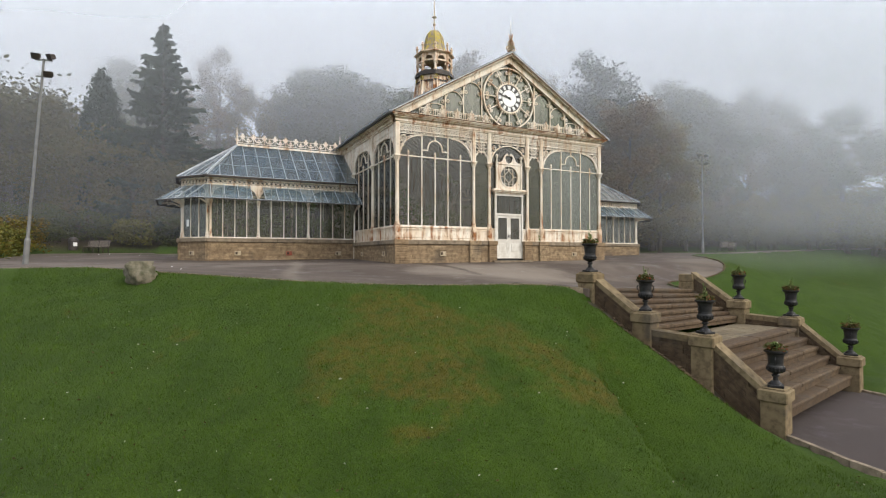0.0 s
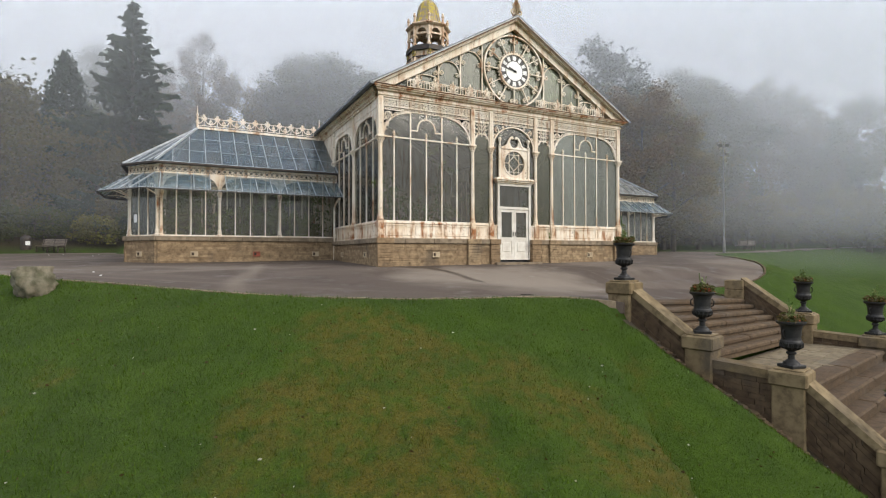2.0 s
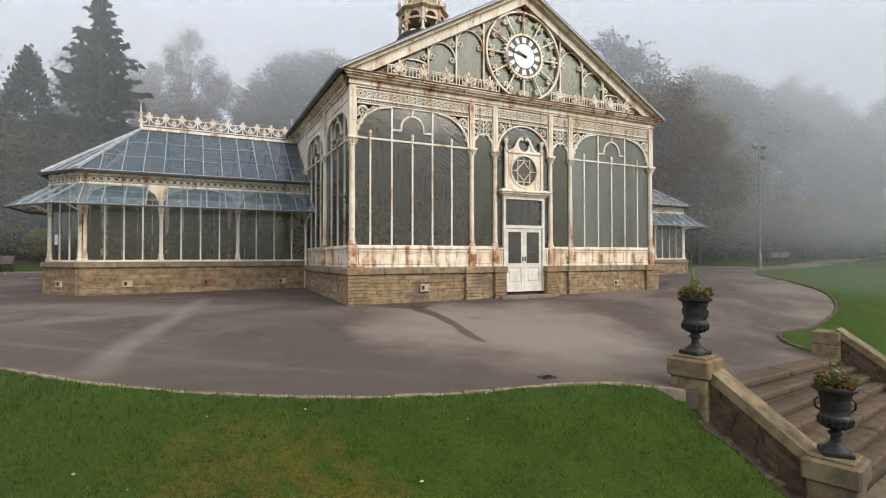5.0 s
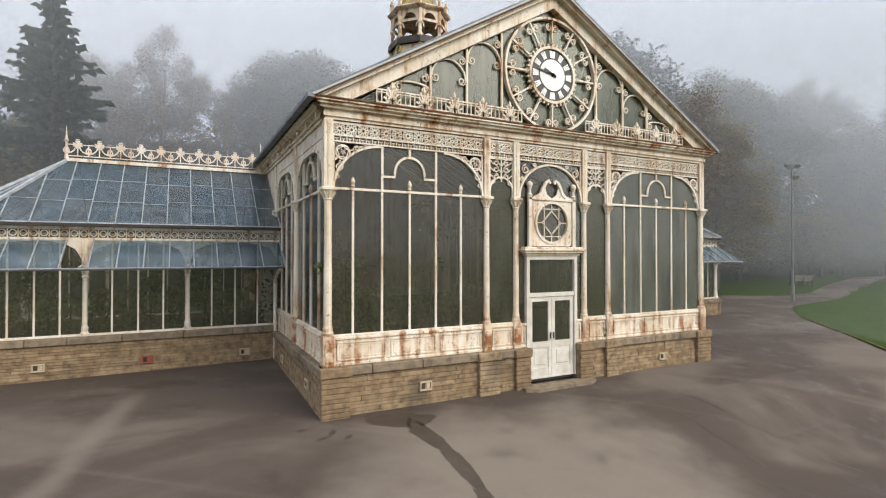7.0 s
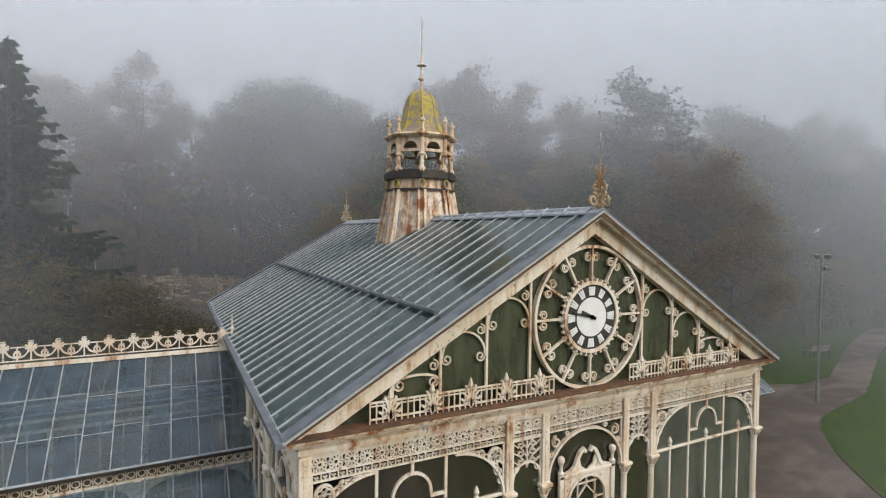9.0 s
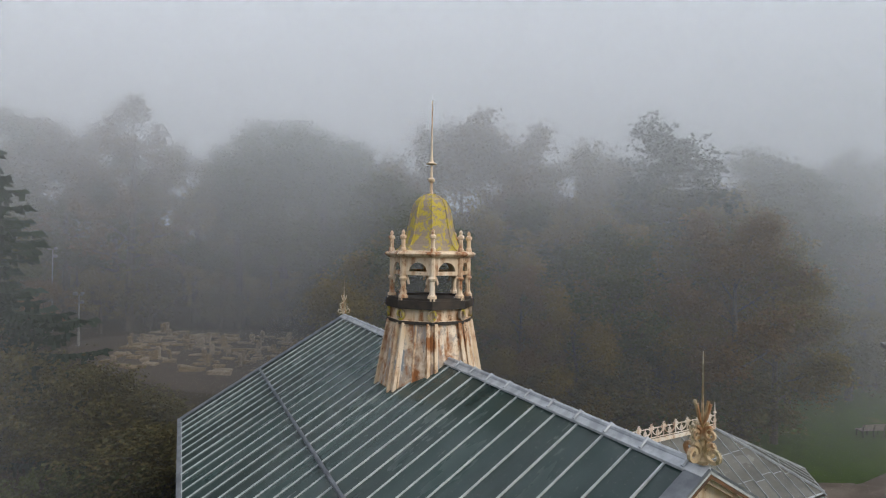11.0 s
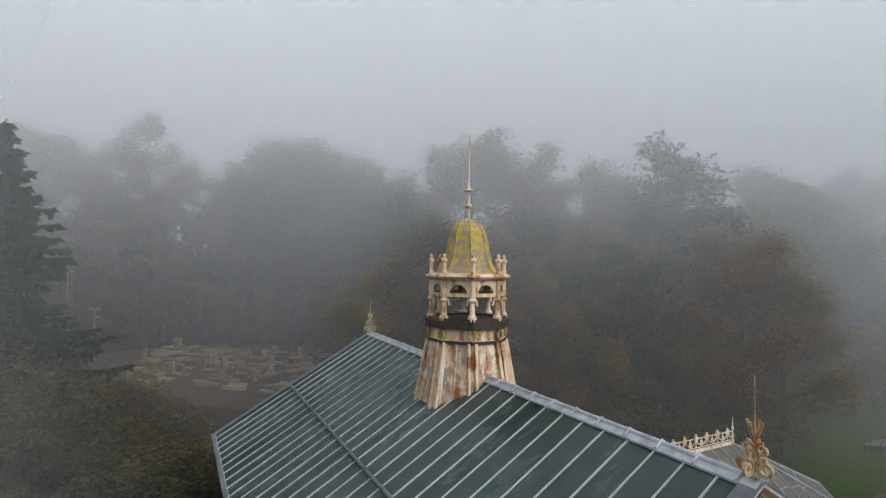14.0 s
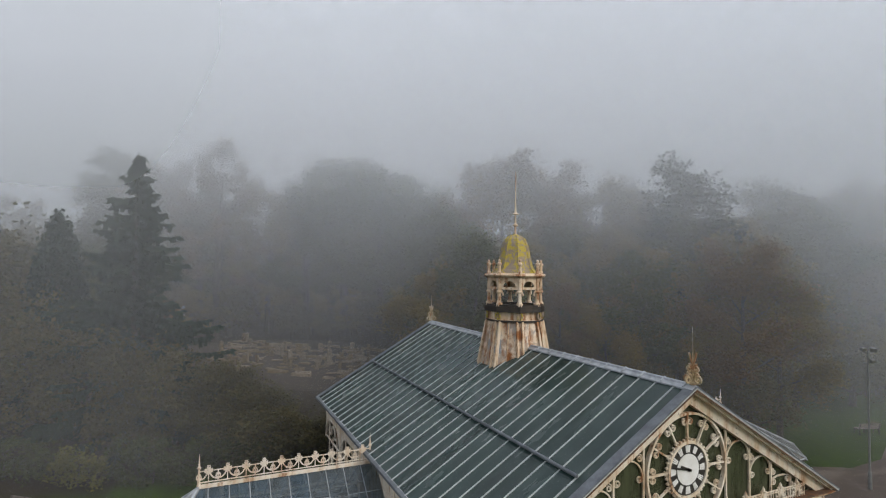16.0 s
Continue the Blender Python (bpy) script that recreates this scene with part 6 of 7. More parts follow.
PIERS = [(0.0, -0.21, -1.2), (FLIGHT_1, -1.28, -2.55), (LANDING_END, -1.76, -3.3), (STAIR_END, -2.87, -4.2)]
for side, x in ((-1, 0.0), (1, STAIR_W)):
    for k in range(3):
        (ya, za, ba), (yb, zb, bb) = PIERS[k], PIERS[k + 1]
        ya_, yb_ = ya + 0.2, yb - 0.2
        ta, tb = za - 0.10, zb - 0.02
        if k == 1:
            ta, tb = LANDING_Z + 0.36, LANDING_Z + 0.30
        wall = Mesh(SM)
        ring = lambda y, t, b, h: [(x - h, -y, b), (x + h, -y, b), (x + h, -y, t), (x - h, -y, t)]
        wall.loft([ring(ya_, ta - 0.16, ba - 0.5, 0.15), ring(yb_, tb - 0.16, bb - 0.5, 0.15)])
        part("parapet_core", wall, MORTAR, stairs)
        cop = Mesh(SM)
        cop.loft([ring(ya_, ta, ta - 0.17, 0.21), ring(yb_, tb, tb - 0.17, 0.21)])
        part("parapet_coping", cop, PIER_STONE, stairs, "long ochre coping stone")
        # coursed stones on both faces
        for face in (-1, 1):
            for row in range(9):
                y = ya_
                while y < yb_ - 0.05:
                    d = min(rs.uniform(0.2, 0.5), yb_ - y)
                    f0 = (y - ya_) / (yb_ - ya_)
                    f1 = (y + d - ya_) / (yb_ - ya_)
                    z_a, z_b = ta - 0.17 + (tb - ta) * f0 - row * 0.115, ta - 0.17 + (tb - ta) * f1 - row * 0.115
                    low_edge = (ba if face == side else za - 0.75) - 0.2
                    if min(z_a, z_b) > low_edge + (bb - ba) * f0:
                        j = rs.uniform(0.0, 0.03)
                        st = Mesh(SM)
                        xa, xb = sorted((x + face * 0.12, x + face * (0.165 + j)))
                        st.loft([[(xa, -y - 0.006, z_a - 0.108), (xb, -y - 0.006, z_a - 0.108), (xb, -y - 0.006, z_a), (xa, -y - 0.006, z_a)],
                                 [(xa, -y - d + 0.006, z_b - 0.108), (xb, -y - d + 0.006, z_b - 0.108), (xb, -y - d + 0.006, z_b), (xa, -y - d + 0.006, z_b)]])
                        part("stone", st, STEP_STONE, stairs)
                    y += d


def urn(place, seed, tall=1.0):
    u = thing("garden_urn", "black cast iron urn with faded bedding plants on a pier", "urn", "urns on the stair piers", place=place)
    mesh = Mesh()
    mesh.box(-0.17, -0.17, 0, 0.17, 0.17, 0.06, 0.01)
    mesh.lathe([(0.15, 0.06), (0.13, 0.10), (0.06, 0.16), (0.055, 0.24), (0.085, 0.26), (0.085, 0.29), (0.055, 0.31), (0.10, 0.34), (0.175, 0.40), (0.19, 0.47), (0.185, 0.50), (0.165, 0.53), (0.16, 0.58),
                (0.17, 0.72), (0.19, 0.80), (0.245, 0.84), (0.25, 0.87), (0.22, 0.88), (0.17, 0.85)], (0, 0, 0), 36)
    body = part("bowl", mesh, URN_IRON, u, smooth=False)
    for k in range(16):
        a = 2 * math.pi * k / 16
        fl = Mesh()
        fl.tube([(0.11 * math.cos(a), 0.11 * math.sin(a), 0.345), (0.182 * math.cos(a), 0.182 * math.sin(a), 0.405), (0.195 * math.cos(a), 0.195 * math.sin(a), 0.47)], [0.01, 0.022, 0.012], 5)
        part("gadroon", fl, URN_IRON, body)
    for e in (-1, 1):
        h = Mesh()
        h.tube([(e * 0.17, 0, 0.56), (e * 0.215, 0, 0.60), (e * 0.225, 0, 0.68), (e * 0.18, 0, 0.73)], 0.014, 6)
        part("handle", h, URN_IRON, u)
    soil = Mesh()
    soil.lathe([(0.19, 0.80), (0.20, 0.86), (0.05, 0.88)], (0, 0, 0), 12)
    part("soil", soil, EARTH, u)
    r = random.Random(seed)
    for name_, mat_, count, spread, hi, size in (("leaves", BEDDING, 150, 0.24, 0.16, 0.055), ("flowers", FLOWER, 40, 0.24, 0.13, 0.035), ("tall_plant", POT_PLANT, 90, 0.08, 0.42 * tall, 0.05)):
        pl = Mesh()
        for _ in range(count):
            a, q = r.uniform(0, 6.28), spread * math.sqrt(r.random())
            z = 0.86 + hi * r.random() * (1.2 - q / spread if hi > 0.3 else 1)
            c = Vector((q * math.cos(a), q * math.sin(a), z))
            t = Vector((r.gauss(0, 1), r.gauss(0, 1), r.gauss(0, 0.6))).normalized() * size
            s = t.cross(Vector((r.gauss(0, 1), r.gauss(0, 1), r.gauss(0, 1)))).normalized() * size * 0.5
            pl.add([c - t, c + s, c + t, c - s], [(0, 1, 2, 3)])
        if hi > 0.3:
            for k in range(3):
                dx, dy = r.uniform(-0.05, 0.05), r.uniform(-0.05, 0.05)
                pl.tube([(dx, dy, 0.85), (dx * 1.5, dy * 1.5, 0.85 + hi * 0.8), (dx * 1.8, dy * 1.8, 0.87 + hi * (0.8 + 0.2 * k))], [0.005, 0.004, 0.011], 5)
        part(name_, pl, mat_, u)
    return u


for side, x in ((-1, 0.0), (1, STAIR_W)):
    for k, (y, top, base) in enumerate(PIERS):
        low_top = side > 0 and k == 0
        t = top - (0.18 if low_top else 0.0)
        pier = thing("stone_pier", "square ochre sandstone pier with a heavy cap, lichened", "pier", "piers of the garden stairs", place=Matrix.Translation(SM @ Vector((x, -y, 0))) @ pose(0, 0, 0, 0, 0, 15))
        h = 0.27
        mesh = Mesh()
        mesh.box(-h, -h, base - 0.6, h, h, t - 0.30, 0.02)
        part("shaft", mesh, PIER_STONE, pier)
        mesh = Mesh()
        if low_top:
            mesh.box(-h, -h, t - 0.31, h, h, t, 0.03)
        else:
            mesh.box(-h - 0.05, -h - 0.05, t - 0.31, h + 0.05, h + 0.05, t - 0.02, 0.03)
            mesh.box(-h + 0.02, -h + 0.02, t - 0.03, h - 0.02, h - 0.02, t + 0.02, 0.015)
        part("cap", mesh, PIER_STONE, pier)
        if not low_top:
            urn(Matrix.Translation(SM @ Vector((x, -y, t + 0.02))) @ pose(0, 0, 0, 0, 0, 40 * k + 90 * side), k * 7 + side, (1.3, 0.8, 0.9, 0.5)[k] if side < 0 else 0.9)

# bare soil and loose stones where the lawn meets the stair wall
soil_rows = []
for k in range(26):
    y = 0.25 + (STAIR_END - 0.2) * k / 25
    wide = 0.40 + 0.12 * noise.noise(Vector((y * 1.7, 3.0, 0.0))) + 0.05 * noise.noise(Vector((y * 6.0, 1.0, 0.0)))
    row = []
    for f in (0.0, 0.3, 0.65, 1.0):
        q = SM @ Vector((-0.14 - wide * f, -y, 0))
        row.append((q.x, q.y, float(ground_z(q.x, q.y)) + 0.035 - 0.02 * f * f))
    soil_rows.append(row)
tagged(part("ground_soil", Mesh().loft(soil_rows, False, False), EARTH), "dark bare soil along the foot of the stair wall", "soil", kind="structure")
edge_stones = Mesh()
for k in range(60):
    q = SM @ Vector((-0.2 - 0.42 * rs.random(), -0.4 - (STAIR_END - 0.3) * rs.random() ** 0.7, 0))
    w, d, h = rs.uniform(0.03, 0.11), rs.uniform(0.03, 0.07), rs.uniform(0.02, 0.05)
    edge_stones.m = pose(q.x, q.y, float(ground_z(q.x, q.y)) + 0.025, rs.uniform(-15, 15), rs.uniform(-15, 15), rs.uniform(0, 180))
    edge_stones.box(-w, -d, -0.02, w, d, h, 0.012)
tagged(part("edge_stones", edge_stones, STEP_STONE), "small broken stones on the soil beside the steps", "stones", kind="stuff")

# ---- loose things round the terrace ----
def boulder(x, y, z):
    bm = bmesh.new()
    bmesh.ops.create_icosphere(bm, subdivisions=4, radius=1.0)
    for v in bm.verts:
        k = 1 + 0.26 * noise.noise(v.co * 1.3) + 0.22 * noise.noise(v.co * 3.1) - 0.24 * abs(noise.noise(v.co * 4.2)) + 0.06 * noise.noise(v.co * 11.0)
        v.co = Vector((v.co.x * 0.50 * k, v.co.y * 0.45 * k, max(-0.35, min(0.44, v.co.z * 0.60 * k))))
    m = bpy.data.meshes.new("boulder")
    bm.to_mesh(m)
    bm.free()
    m.materials.append(ROCK)
    m.polygons.foreach_set("use_smooth", [True] * len(m.polygons))
    ob = tagged(new("boulder", m), "rounded mossy sandstone boulder on the lawn edge", "boulder")
    ob.location = (x, y, z)
    return ob


boulder(-9.35, -2.5, float(ground_z(-9.35, -2.5)) + 0.17).scale = (0.88, 0.88, 0.95)


def lamp_post(x, y, height, heads, label, z=None, lean=0):
    z = float(ground_z(x, y)) if z is None else z
    lp = thing("lamp_post", label, "street lamp", "lamp posts", place=pose(x, y, z, 0, 0, -27) @ pose(0, 0, 0, 0, lean, 0))
    mesh = Mesh()
    mesh.lathe([(0.10, -0.3), (0.10, 1.1), (0.06, 1.2), (0.052, height * 0.5), (0.042, height)], (0, 0, 0), 10)
    part("post", mesh, GALVANISED, lp)
    if heads == "globe":
        g = Mesh()
        g.lathe([(0.05, height), (0.22, height + 0.08), (0.26, height + 0.25), (0.2, height + 0.42), (0.05, height + 0.5)], (0, 0, 0), 12)
        n = Nodes("lit_lamp_globe")
        glow = n.add("ShaderNodeEmission")
        glow.inputs[0].default_value, glow.inputs[1].default_value = (1, 0.97, 0.9, 1), 2.0
        part("globe", g, n.done(glow.outputs[0]), lp, "lit white lamp globe")
        return lp
    mesh = Mesh()
    mesh.bar((-0.34, 0, height - 0.05), (0.34, 0, height - 0.05), 0.05)
    mesh.bar((-0.25, 0, height - 0.7), (0.35, 0, height - 0.7), 0.05)
    part("cross_arm", mesh, GALVANISED, lp)
    for dx, dz, turn in ((-0.30, 0.1, 20), (0.30, 0.1, -25), (0.25, -0.58, 10)):
        mesh = Mesh(Matrix.Translation((dx, 0, height + dz)) @ pose(0, 0, 0, 25, 0, turn))
        mesh.box(-0.13, -0.09, -0.10, 0.13, 0.09, 0.10, 0.03)
        mesh.box(-0.15, -0.12, -0.12, 0.15, -0.09, 0.12, 0.01)
        part("floodlight", mesh, DARK_IRON if heads == "dark" else GALVANISED, lp)
    return lp


FLOOD = "tall grey steel post with floodlights on cross arms"
lamp_post(30.0, 7.4, 8.2, "grey", FLOOD)
lamp_post(-13.7, 4.4, 8.2, "dark", FLOOD, lean=4.5)
lamp_post(-10.3, 50.1, 7.2, "grey", FLOOD)
lamp_post(-7.7, 45.4, 4.2, "grey", FLOOD)
lamp_post(83.0, 21.5, 4.8, "globe", "far lamp post with a lit white globe by the path")


def bench(x, y, turn):
    z = float(ground_z(x, y))
    inside = from_outline(np.array([x]), np.array([y]), OUTLINE)[0][0] < 0
    z = terrace_z(x, y) if inside else z
    b = thing("park_bench", "weathered wooden park bench with iron ends", "bench", "park benches", place=pose(x, y, z, 0, 0, turn))
    for e in (-0.8, 0.0, 0.8):
        mesh = Mesh()
        mesh.bar((e, -0.25, 0), (e, -0.22, 0.44), 0.05)
        mesh.bar((e, 0.25, 0), (e, 0.2, 0.44), 0.05)
        mesh.bar((e, -0.26, 0.42), (e, 0.24, 0.40), 0.05)
        mesh.bar((e, 0.2, 0.42), (e, 0.32, 0.90), 0.05)
        part("iron_end", mesh, DARK_IRON, b)
    for k in range(5):
        mesh = Mesh()
        mesh.box(-0.9, -0.26 + 0.1 * k, 0.44, 0.9, -0.18 + 0.1 * k, 0.475, 0.008)
        part("seat_slat", mesh, WOOD, b)
    for k in range(4):
        mesh = Mesh()
        mesh.box(-0.9, 0.21 + 0.03 * k, 0.52 + 0.1 * k, 0.9, 0.235 + 0.03 * k, 0.60 + 0.1 * k, 0.008)
        part("back_slat", mesh, WOOD, b)


bench(41.0, 12.8, 160)
bench(-13.7, 22.3, -38)
bin_ = thing("litter_bin", "black litter bin with a white sticker beside the bench", "bin", place=Matrix.Translation((-15.15, 23.3, terrace_z(-15.15, 23.3))))
part("bin_body", Mesh().lathe([(0.26, 0), (0.28, 0.05), (0.29, 0.8), (0.32, 0.84), (0.30, 0.98), (0.15, 1.12), (0.03, 1.15)], (0, 0, 0), 14), DARK_IRON, bin_)
part("sticker", Mesh(pose(0, 0, 0, 0, 0, 30)).box(-0.12, -0.305, 0.5, 0.12, -0.285, 0.75), PAPER, bin_, "white sticker")


# damp patches and runs on the asphalt
def damp_patch(cx, cy, rx, ry, turn, seed):
    r = random.Random(seed)
    mesh = Mesh()
    n = 80
    pts = []
    for i in range(n):
        a = 2 * math.pi * i / n
        k = 1 + 0.28 * noise.noise(Vector((math.cos(a) * 1.4 + seed, math.sin(a) * 1.4, seed))) + 0.22 * noise.noise(Vector((math.cos(a) * 5 + seed, math.sin(a) * 5, 2.0))) + r.uniform(-0.04, 0.04)
        x, y = rx * k * math.cos(a), ry * k * math.sin(a)
        c, s = math.cos(radians(turn)), math.sin(radians(turn))
        pts.append((cx + c * x - s * y, cy + s * x + c * y))
    mesh.add([(x, y, terrace_z(x, y) + 0.003) for x, y in pts], [tuple(range(n))])
    return tagged(part("damp_patch", mesh, DAMP), "dark damp stain on the asphalt", "stain", "damp stains", "structure")


damp_patch(-3.1, 4.2, 0.85, 0.38, -10, 1)
damp_patch(-4.5, 3.7, 0.35, 0.12, 0, 2)
damp_patch(1.35, -0.75, 0.75, 0.35, -20, 3)
damp_patch(1.5, -1.6, 0.22, 0.75, 3, 4)
damp_patch(1.5, -2.9, 0.15, 0.9, -4, 5)
damp_patch(1.32, -4.3, 0.13, 0.8, -8, 6)


def crack(points, width):
    """A thin dark joint in the asphalt."""
    mesh = Mesh()
    rings = []
    for i, (x, y) in enumerate(points):
        w = width * (0.5 + 0.5 * abs(math.sin(i * 2.1)))
        rings.append([(x - w, y, terrace_z(x, y) + 0.004), (x + w, y + 0.01, terrace_z(x, y) + 0.004)])
    mesh.loft(rings, False, False)
    return tagged(part("asphalt_joint", mesh, DAMP), "dark open joint across the asphalt", "joint", "joints in the asphalt", "structure")


crack([(8.25 + 0.05 * math.sin(k * 1.7) + 0.012 * k * k * 0.35, -1.1 - 0.33 * k) for k in range(14)], 0.014)
crack([(7.2 + 0.04 * math.sin(k * 1.3), -2.6 - 0.25 * k) for k in range(9)], 0.010)
drain = thing("drain_cover", "small dark iron drain grating at the lawn edge", "drain", place=pose(0.92, -7.55, terrace_z(0.92, -7.55) + 0.004, 4, 0, 5) @ Matrix.Scale(0.75, 4))
part("drain_frame", Mesh().ribbon([(-0.16, -0.1), (0.16, -0.1), (0.16, 0.1), (-0.16, 0.1)], 0.03, -0.01, 0.012, True), DARK_IRON, drain).matrix_basis = pose(0, 0, 0, 90, 0, 0)
for k in range(6):
    part("grate_bar", Mesh().box(-0.13 + 0.048 * k, -0.09, -0.008, -0.115 + 0.048 * k, 0.09, 0.008), DARK_IRON, drain)
for k, (x, y) in enumerate(((-0.6, -0.5), (-0.3, -1.0), (0.1, -1.15), (-0.1, -0.8), (-0.9, 0.6))):
    damp_patch(x, y, 0.13, 0.06, 20 * k, 10 + k)
for k, (x, y) in enumerate(((-8.3, -0.9), (-8.6, 0.2), (-10.6, 15.5), (-13.0, 18.0), (-12.6, 19.6), (-10.7, 18.4))):
    scrap = Mesh(pose(x, y, terrace_z(x, y) + 0.004, 0, 0, 50 * k))
    scrap.add([(-0.035, -0.02, 0), (0.03, -0.03, 0.008), (0.04, 0.02, 0.03), (-0.02, 0.03, 0.012), (0.0, 0.0, 0.028)], [(0, 1, 4), (1, 2, 4), (2, 3, 4), (3, 0, 4)])
    tagged(part("paper_scrap", scrap, PAPER), "crumpled white paper scrap lying on the asphalt", "litter", "litter on the terrace")


# ---- planting ----
def leaf_cloud(centres, radii, per, size, seed, flat=0.5, squash=1.0):
    """Many small leaf blades scattered round centres, as arrays for one mesh."""
    g = np.random.default_rng(seed)
    n = len(centres) * per
    c = np.repeat(np.asarray(centres, float), per, 0)
    r = np.repeat(np.asarray(radii, float), per)[:, None]
    d = g.normal(size=(n, 3))
    d /= np.linalg.norm(d, axis=1)[:, None]
    p = c + d * r * g.random((n, 1)) ** 0.45 * np.array([1, 1, squash])
    t = g.normal(size=(n, 3))
    t[:, 2] *= flat
    t /= np.linalg.norm(t, axis=1)[:, None]
    s = np.cross(t, g.normal(size=(n, 3)))
    s /= np.linalg.norm(s, axis=1)[:, None]
    k = size * g.uniform(0.6, 1.4, (n, 1))
    v = np.stack([p - t * k, p + s * k * 0.55, p + t * k, p - s * k * 0.55], 1).reshape(-1, 3)
    return v


def leaf_mesh(name, v, material):
    me_ = bpy.data.meshes.new(name)
    n = len(v) // 4
    me_.vertices.add(len(v))
    me_.vertices.foreach_set("co", v.ravel())
    me_.loops.add(len(v))
    me_.loops.foreach_set("vertex_index", np.arange(len(v), dtype=np.int32))
    me_.polygons.add(n)
    me_.polygons.foreach_set("loop_start", np.arange(0, len(v), 4, dtype=np.int32))
    me_.polygons.foreach_set("loop_total", np.full(n, 4, dtype=np.int32))
    me_.materials.append(material)
    me_.update(calc_edges=True)
    return me_


def under(ob, parent):
    ob.parent = parent
    return ob


def broad_tree(label, leaf, seed, height=20.0, spread=6.5, clumps=760, per=36, size=0.15, sparse=False):
    """A trunk with forking limbs and a crown of leaf clumps along them."""
    r = random.Random(seed)
    tree = thing("tree", label, "tree", "woodland trees")
    wood = Mesh()
    tips = []
    wood.tube([(0, 0, -1.0), (0.1, 0, height * 0.25), (r.uniform(-0.3, 0.3), r.uniform(-0.3, 0.3), height * 0.5), (r.uniform(-0.6, 0.6), r.uniform(-0.6, 0.6), height * 0.86)], [0.42, 0.34, 0.24, 0.05], 8)

    def limb(p, d, length, rad, depth):
        q = p + d * length * 0.5 + Vector((0, 0, length * 0.06))
        e = p + d * length + Vector((0, 0, length * 0.16))
        wood.tube([p, q, e], [rad, rad * 0.7, rad * 0.35], 5)
        tips.append(q)
        tips.append(e)
        if depth:
            for _ in range(3):
                nd = (d + Vector((r.gauss(0, 0.55), r.gauss(0, 0.55), r.gauss(0.15, 0.4)))).normalized()
                limb(p + (e - p) * r.uniform(0.45, 1.0), nd, length * r.uniform(0.42, 0.65), rad * 0.45, depth - 1)

    for k in range(13):
        z = height * (0.24 + 0.62 * k / 12)
        a = k * 2.4 + r.uniform(-0.4, 0.4)
        wide = spread * (0.55 + 0.45 * math.sin(math.pi * min(1, (k + 2) / 13))) * r.uniform(0.7, 1.05)
        up = 0.25 + 0.6 * k / 12
        limb(Vector((0, 0, z)), Vector((math.cos(a), math.sin(a), up)).normalized(), wide * 0.72, 0.15 - 0.007 * k, 2)
    part("trunk", wood, BARK, tree)
    g = np.random.default_rng(seed)
    pts = np.array([tuple(t) for t in tips])
    pick = pts[g.integers(0, len(pts), clumps)] + g.normal(0, 0.35 if sparse else 0.6, (clumps, 3))
    v = leaf_cloud(pick, g.uniform(0.5, 1.6, clumps) * (0.7 if sparse else 1.0), per, size, seed, 0.6, 0.75)
    under(new("crown", leaf_mesh("crown", v, leaf)), tree)
    return tree


def spruce(label, seed, height=20.0, spread=5.2, start=0.06, droop=0.32, fill=1.0, step_=0.36):
    r = random.Random(seed)
    tree = thing("conifer_tree", label, "tree", "conifers")
    wood = Mesh()
    wood.tube([(0, 0, -1), (0.05, 0, height * 0.5), (0, 0.05, height)], [0.34, 0.2, 0.02], 8)
    quads = []
    z = height * start
    while z < height - 0.15:
        f = 1 - z / height
        reach = spread * (f ** 0.95) * r.uniform(0.72, 1.12) + 0.06
        n = 5 + int(4 * f)
        a0 = r.uniform(0, 6.28)
        for k in range(n):
            if r.random() > fill:
                continue
            a = a0 + 6.283 * k / n + r.uniform(-0.25, 0.25)
            length = reach * r.uniform(0.42, 1.12)
            z_ = z
            z = z_ + r.uniform(-0.7, 0.7) * (step_ + 0.2) * (1 + f)
            d = Vector((math.cos(a), math.sin(a), 0))
            seg = max(2, int(length / 0.25))
            last = Vector((0, 0, z))
            for j in range(1, seg + 1):
                q = j / seg
                p = Vector((0, 0, z + 0.1 * f)) + d * length * q + Vector((0, 0, -droop * length * q + 0.30 * length * q ** 2.6))
                side = Vector((-d.y, d.x, 0))
                wsz = (0.24 * (1 - 0.5 * q) + 0.05) * min(1, 0.25 + 1.3 * f)
                for e in (-1, 1):
                    tip = p + side * e * wsz * r.uniform(0.6, 2.0) + d * r.uniform(0.05, 0.3) + Vector((0, 0, -0.42 * r.random() - 0.04))
                    quads += [last, p + Vector((0, 0, 0.05)), tip, (last + tip) / 2 + Vector((0, 0, -0.12))]
                hang = (last + p) / 2 + Vector((r.uniform(-0.1, 0.1), r.uniform(-0.1, 0.1), -0.62 * r.random() - 0.10))
                quads += [last, p, hang + d * 0.1, hang - d * 0.1]
                last = p
            z = z_
        z += r.uniform(step_ * 0.75, step_ * 1.3) * (0.5 + 0.75 * f)
    part("trunk", wood, BARK, tree)
    under(new("crown", leaf_mesh("crown", np.array([tuple(q) for q in quads]), NEEDLE)), tree)
    return tree


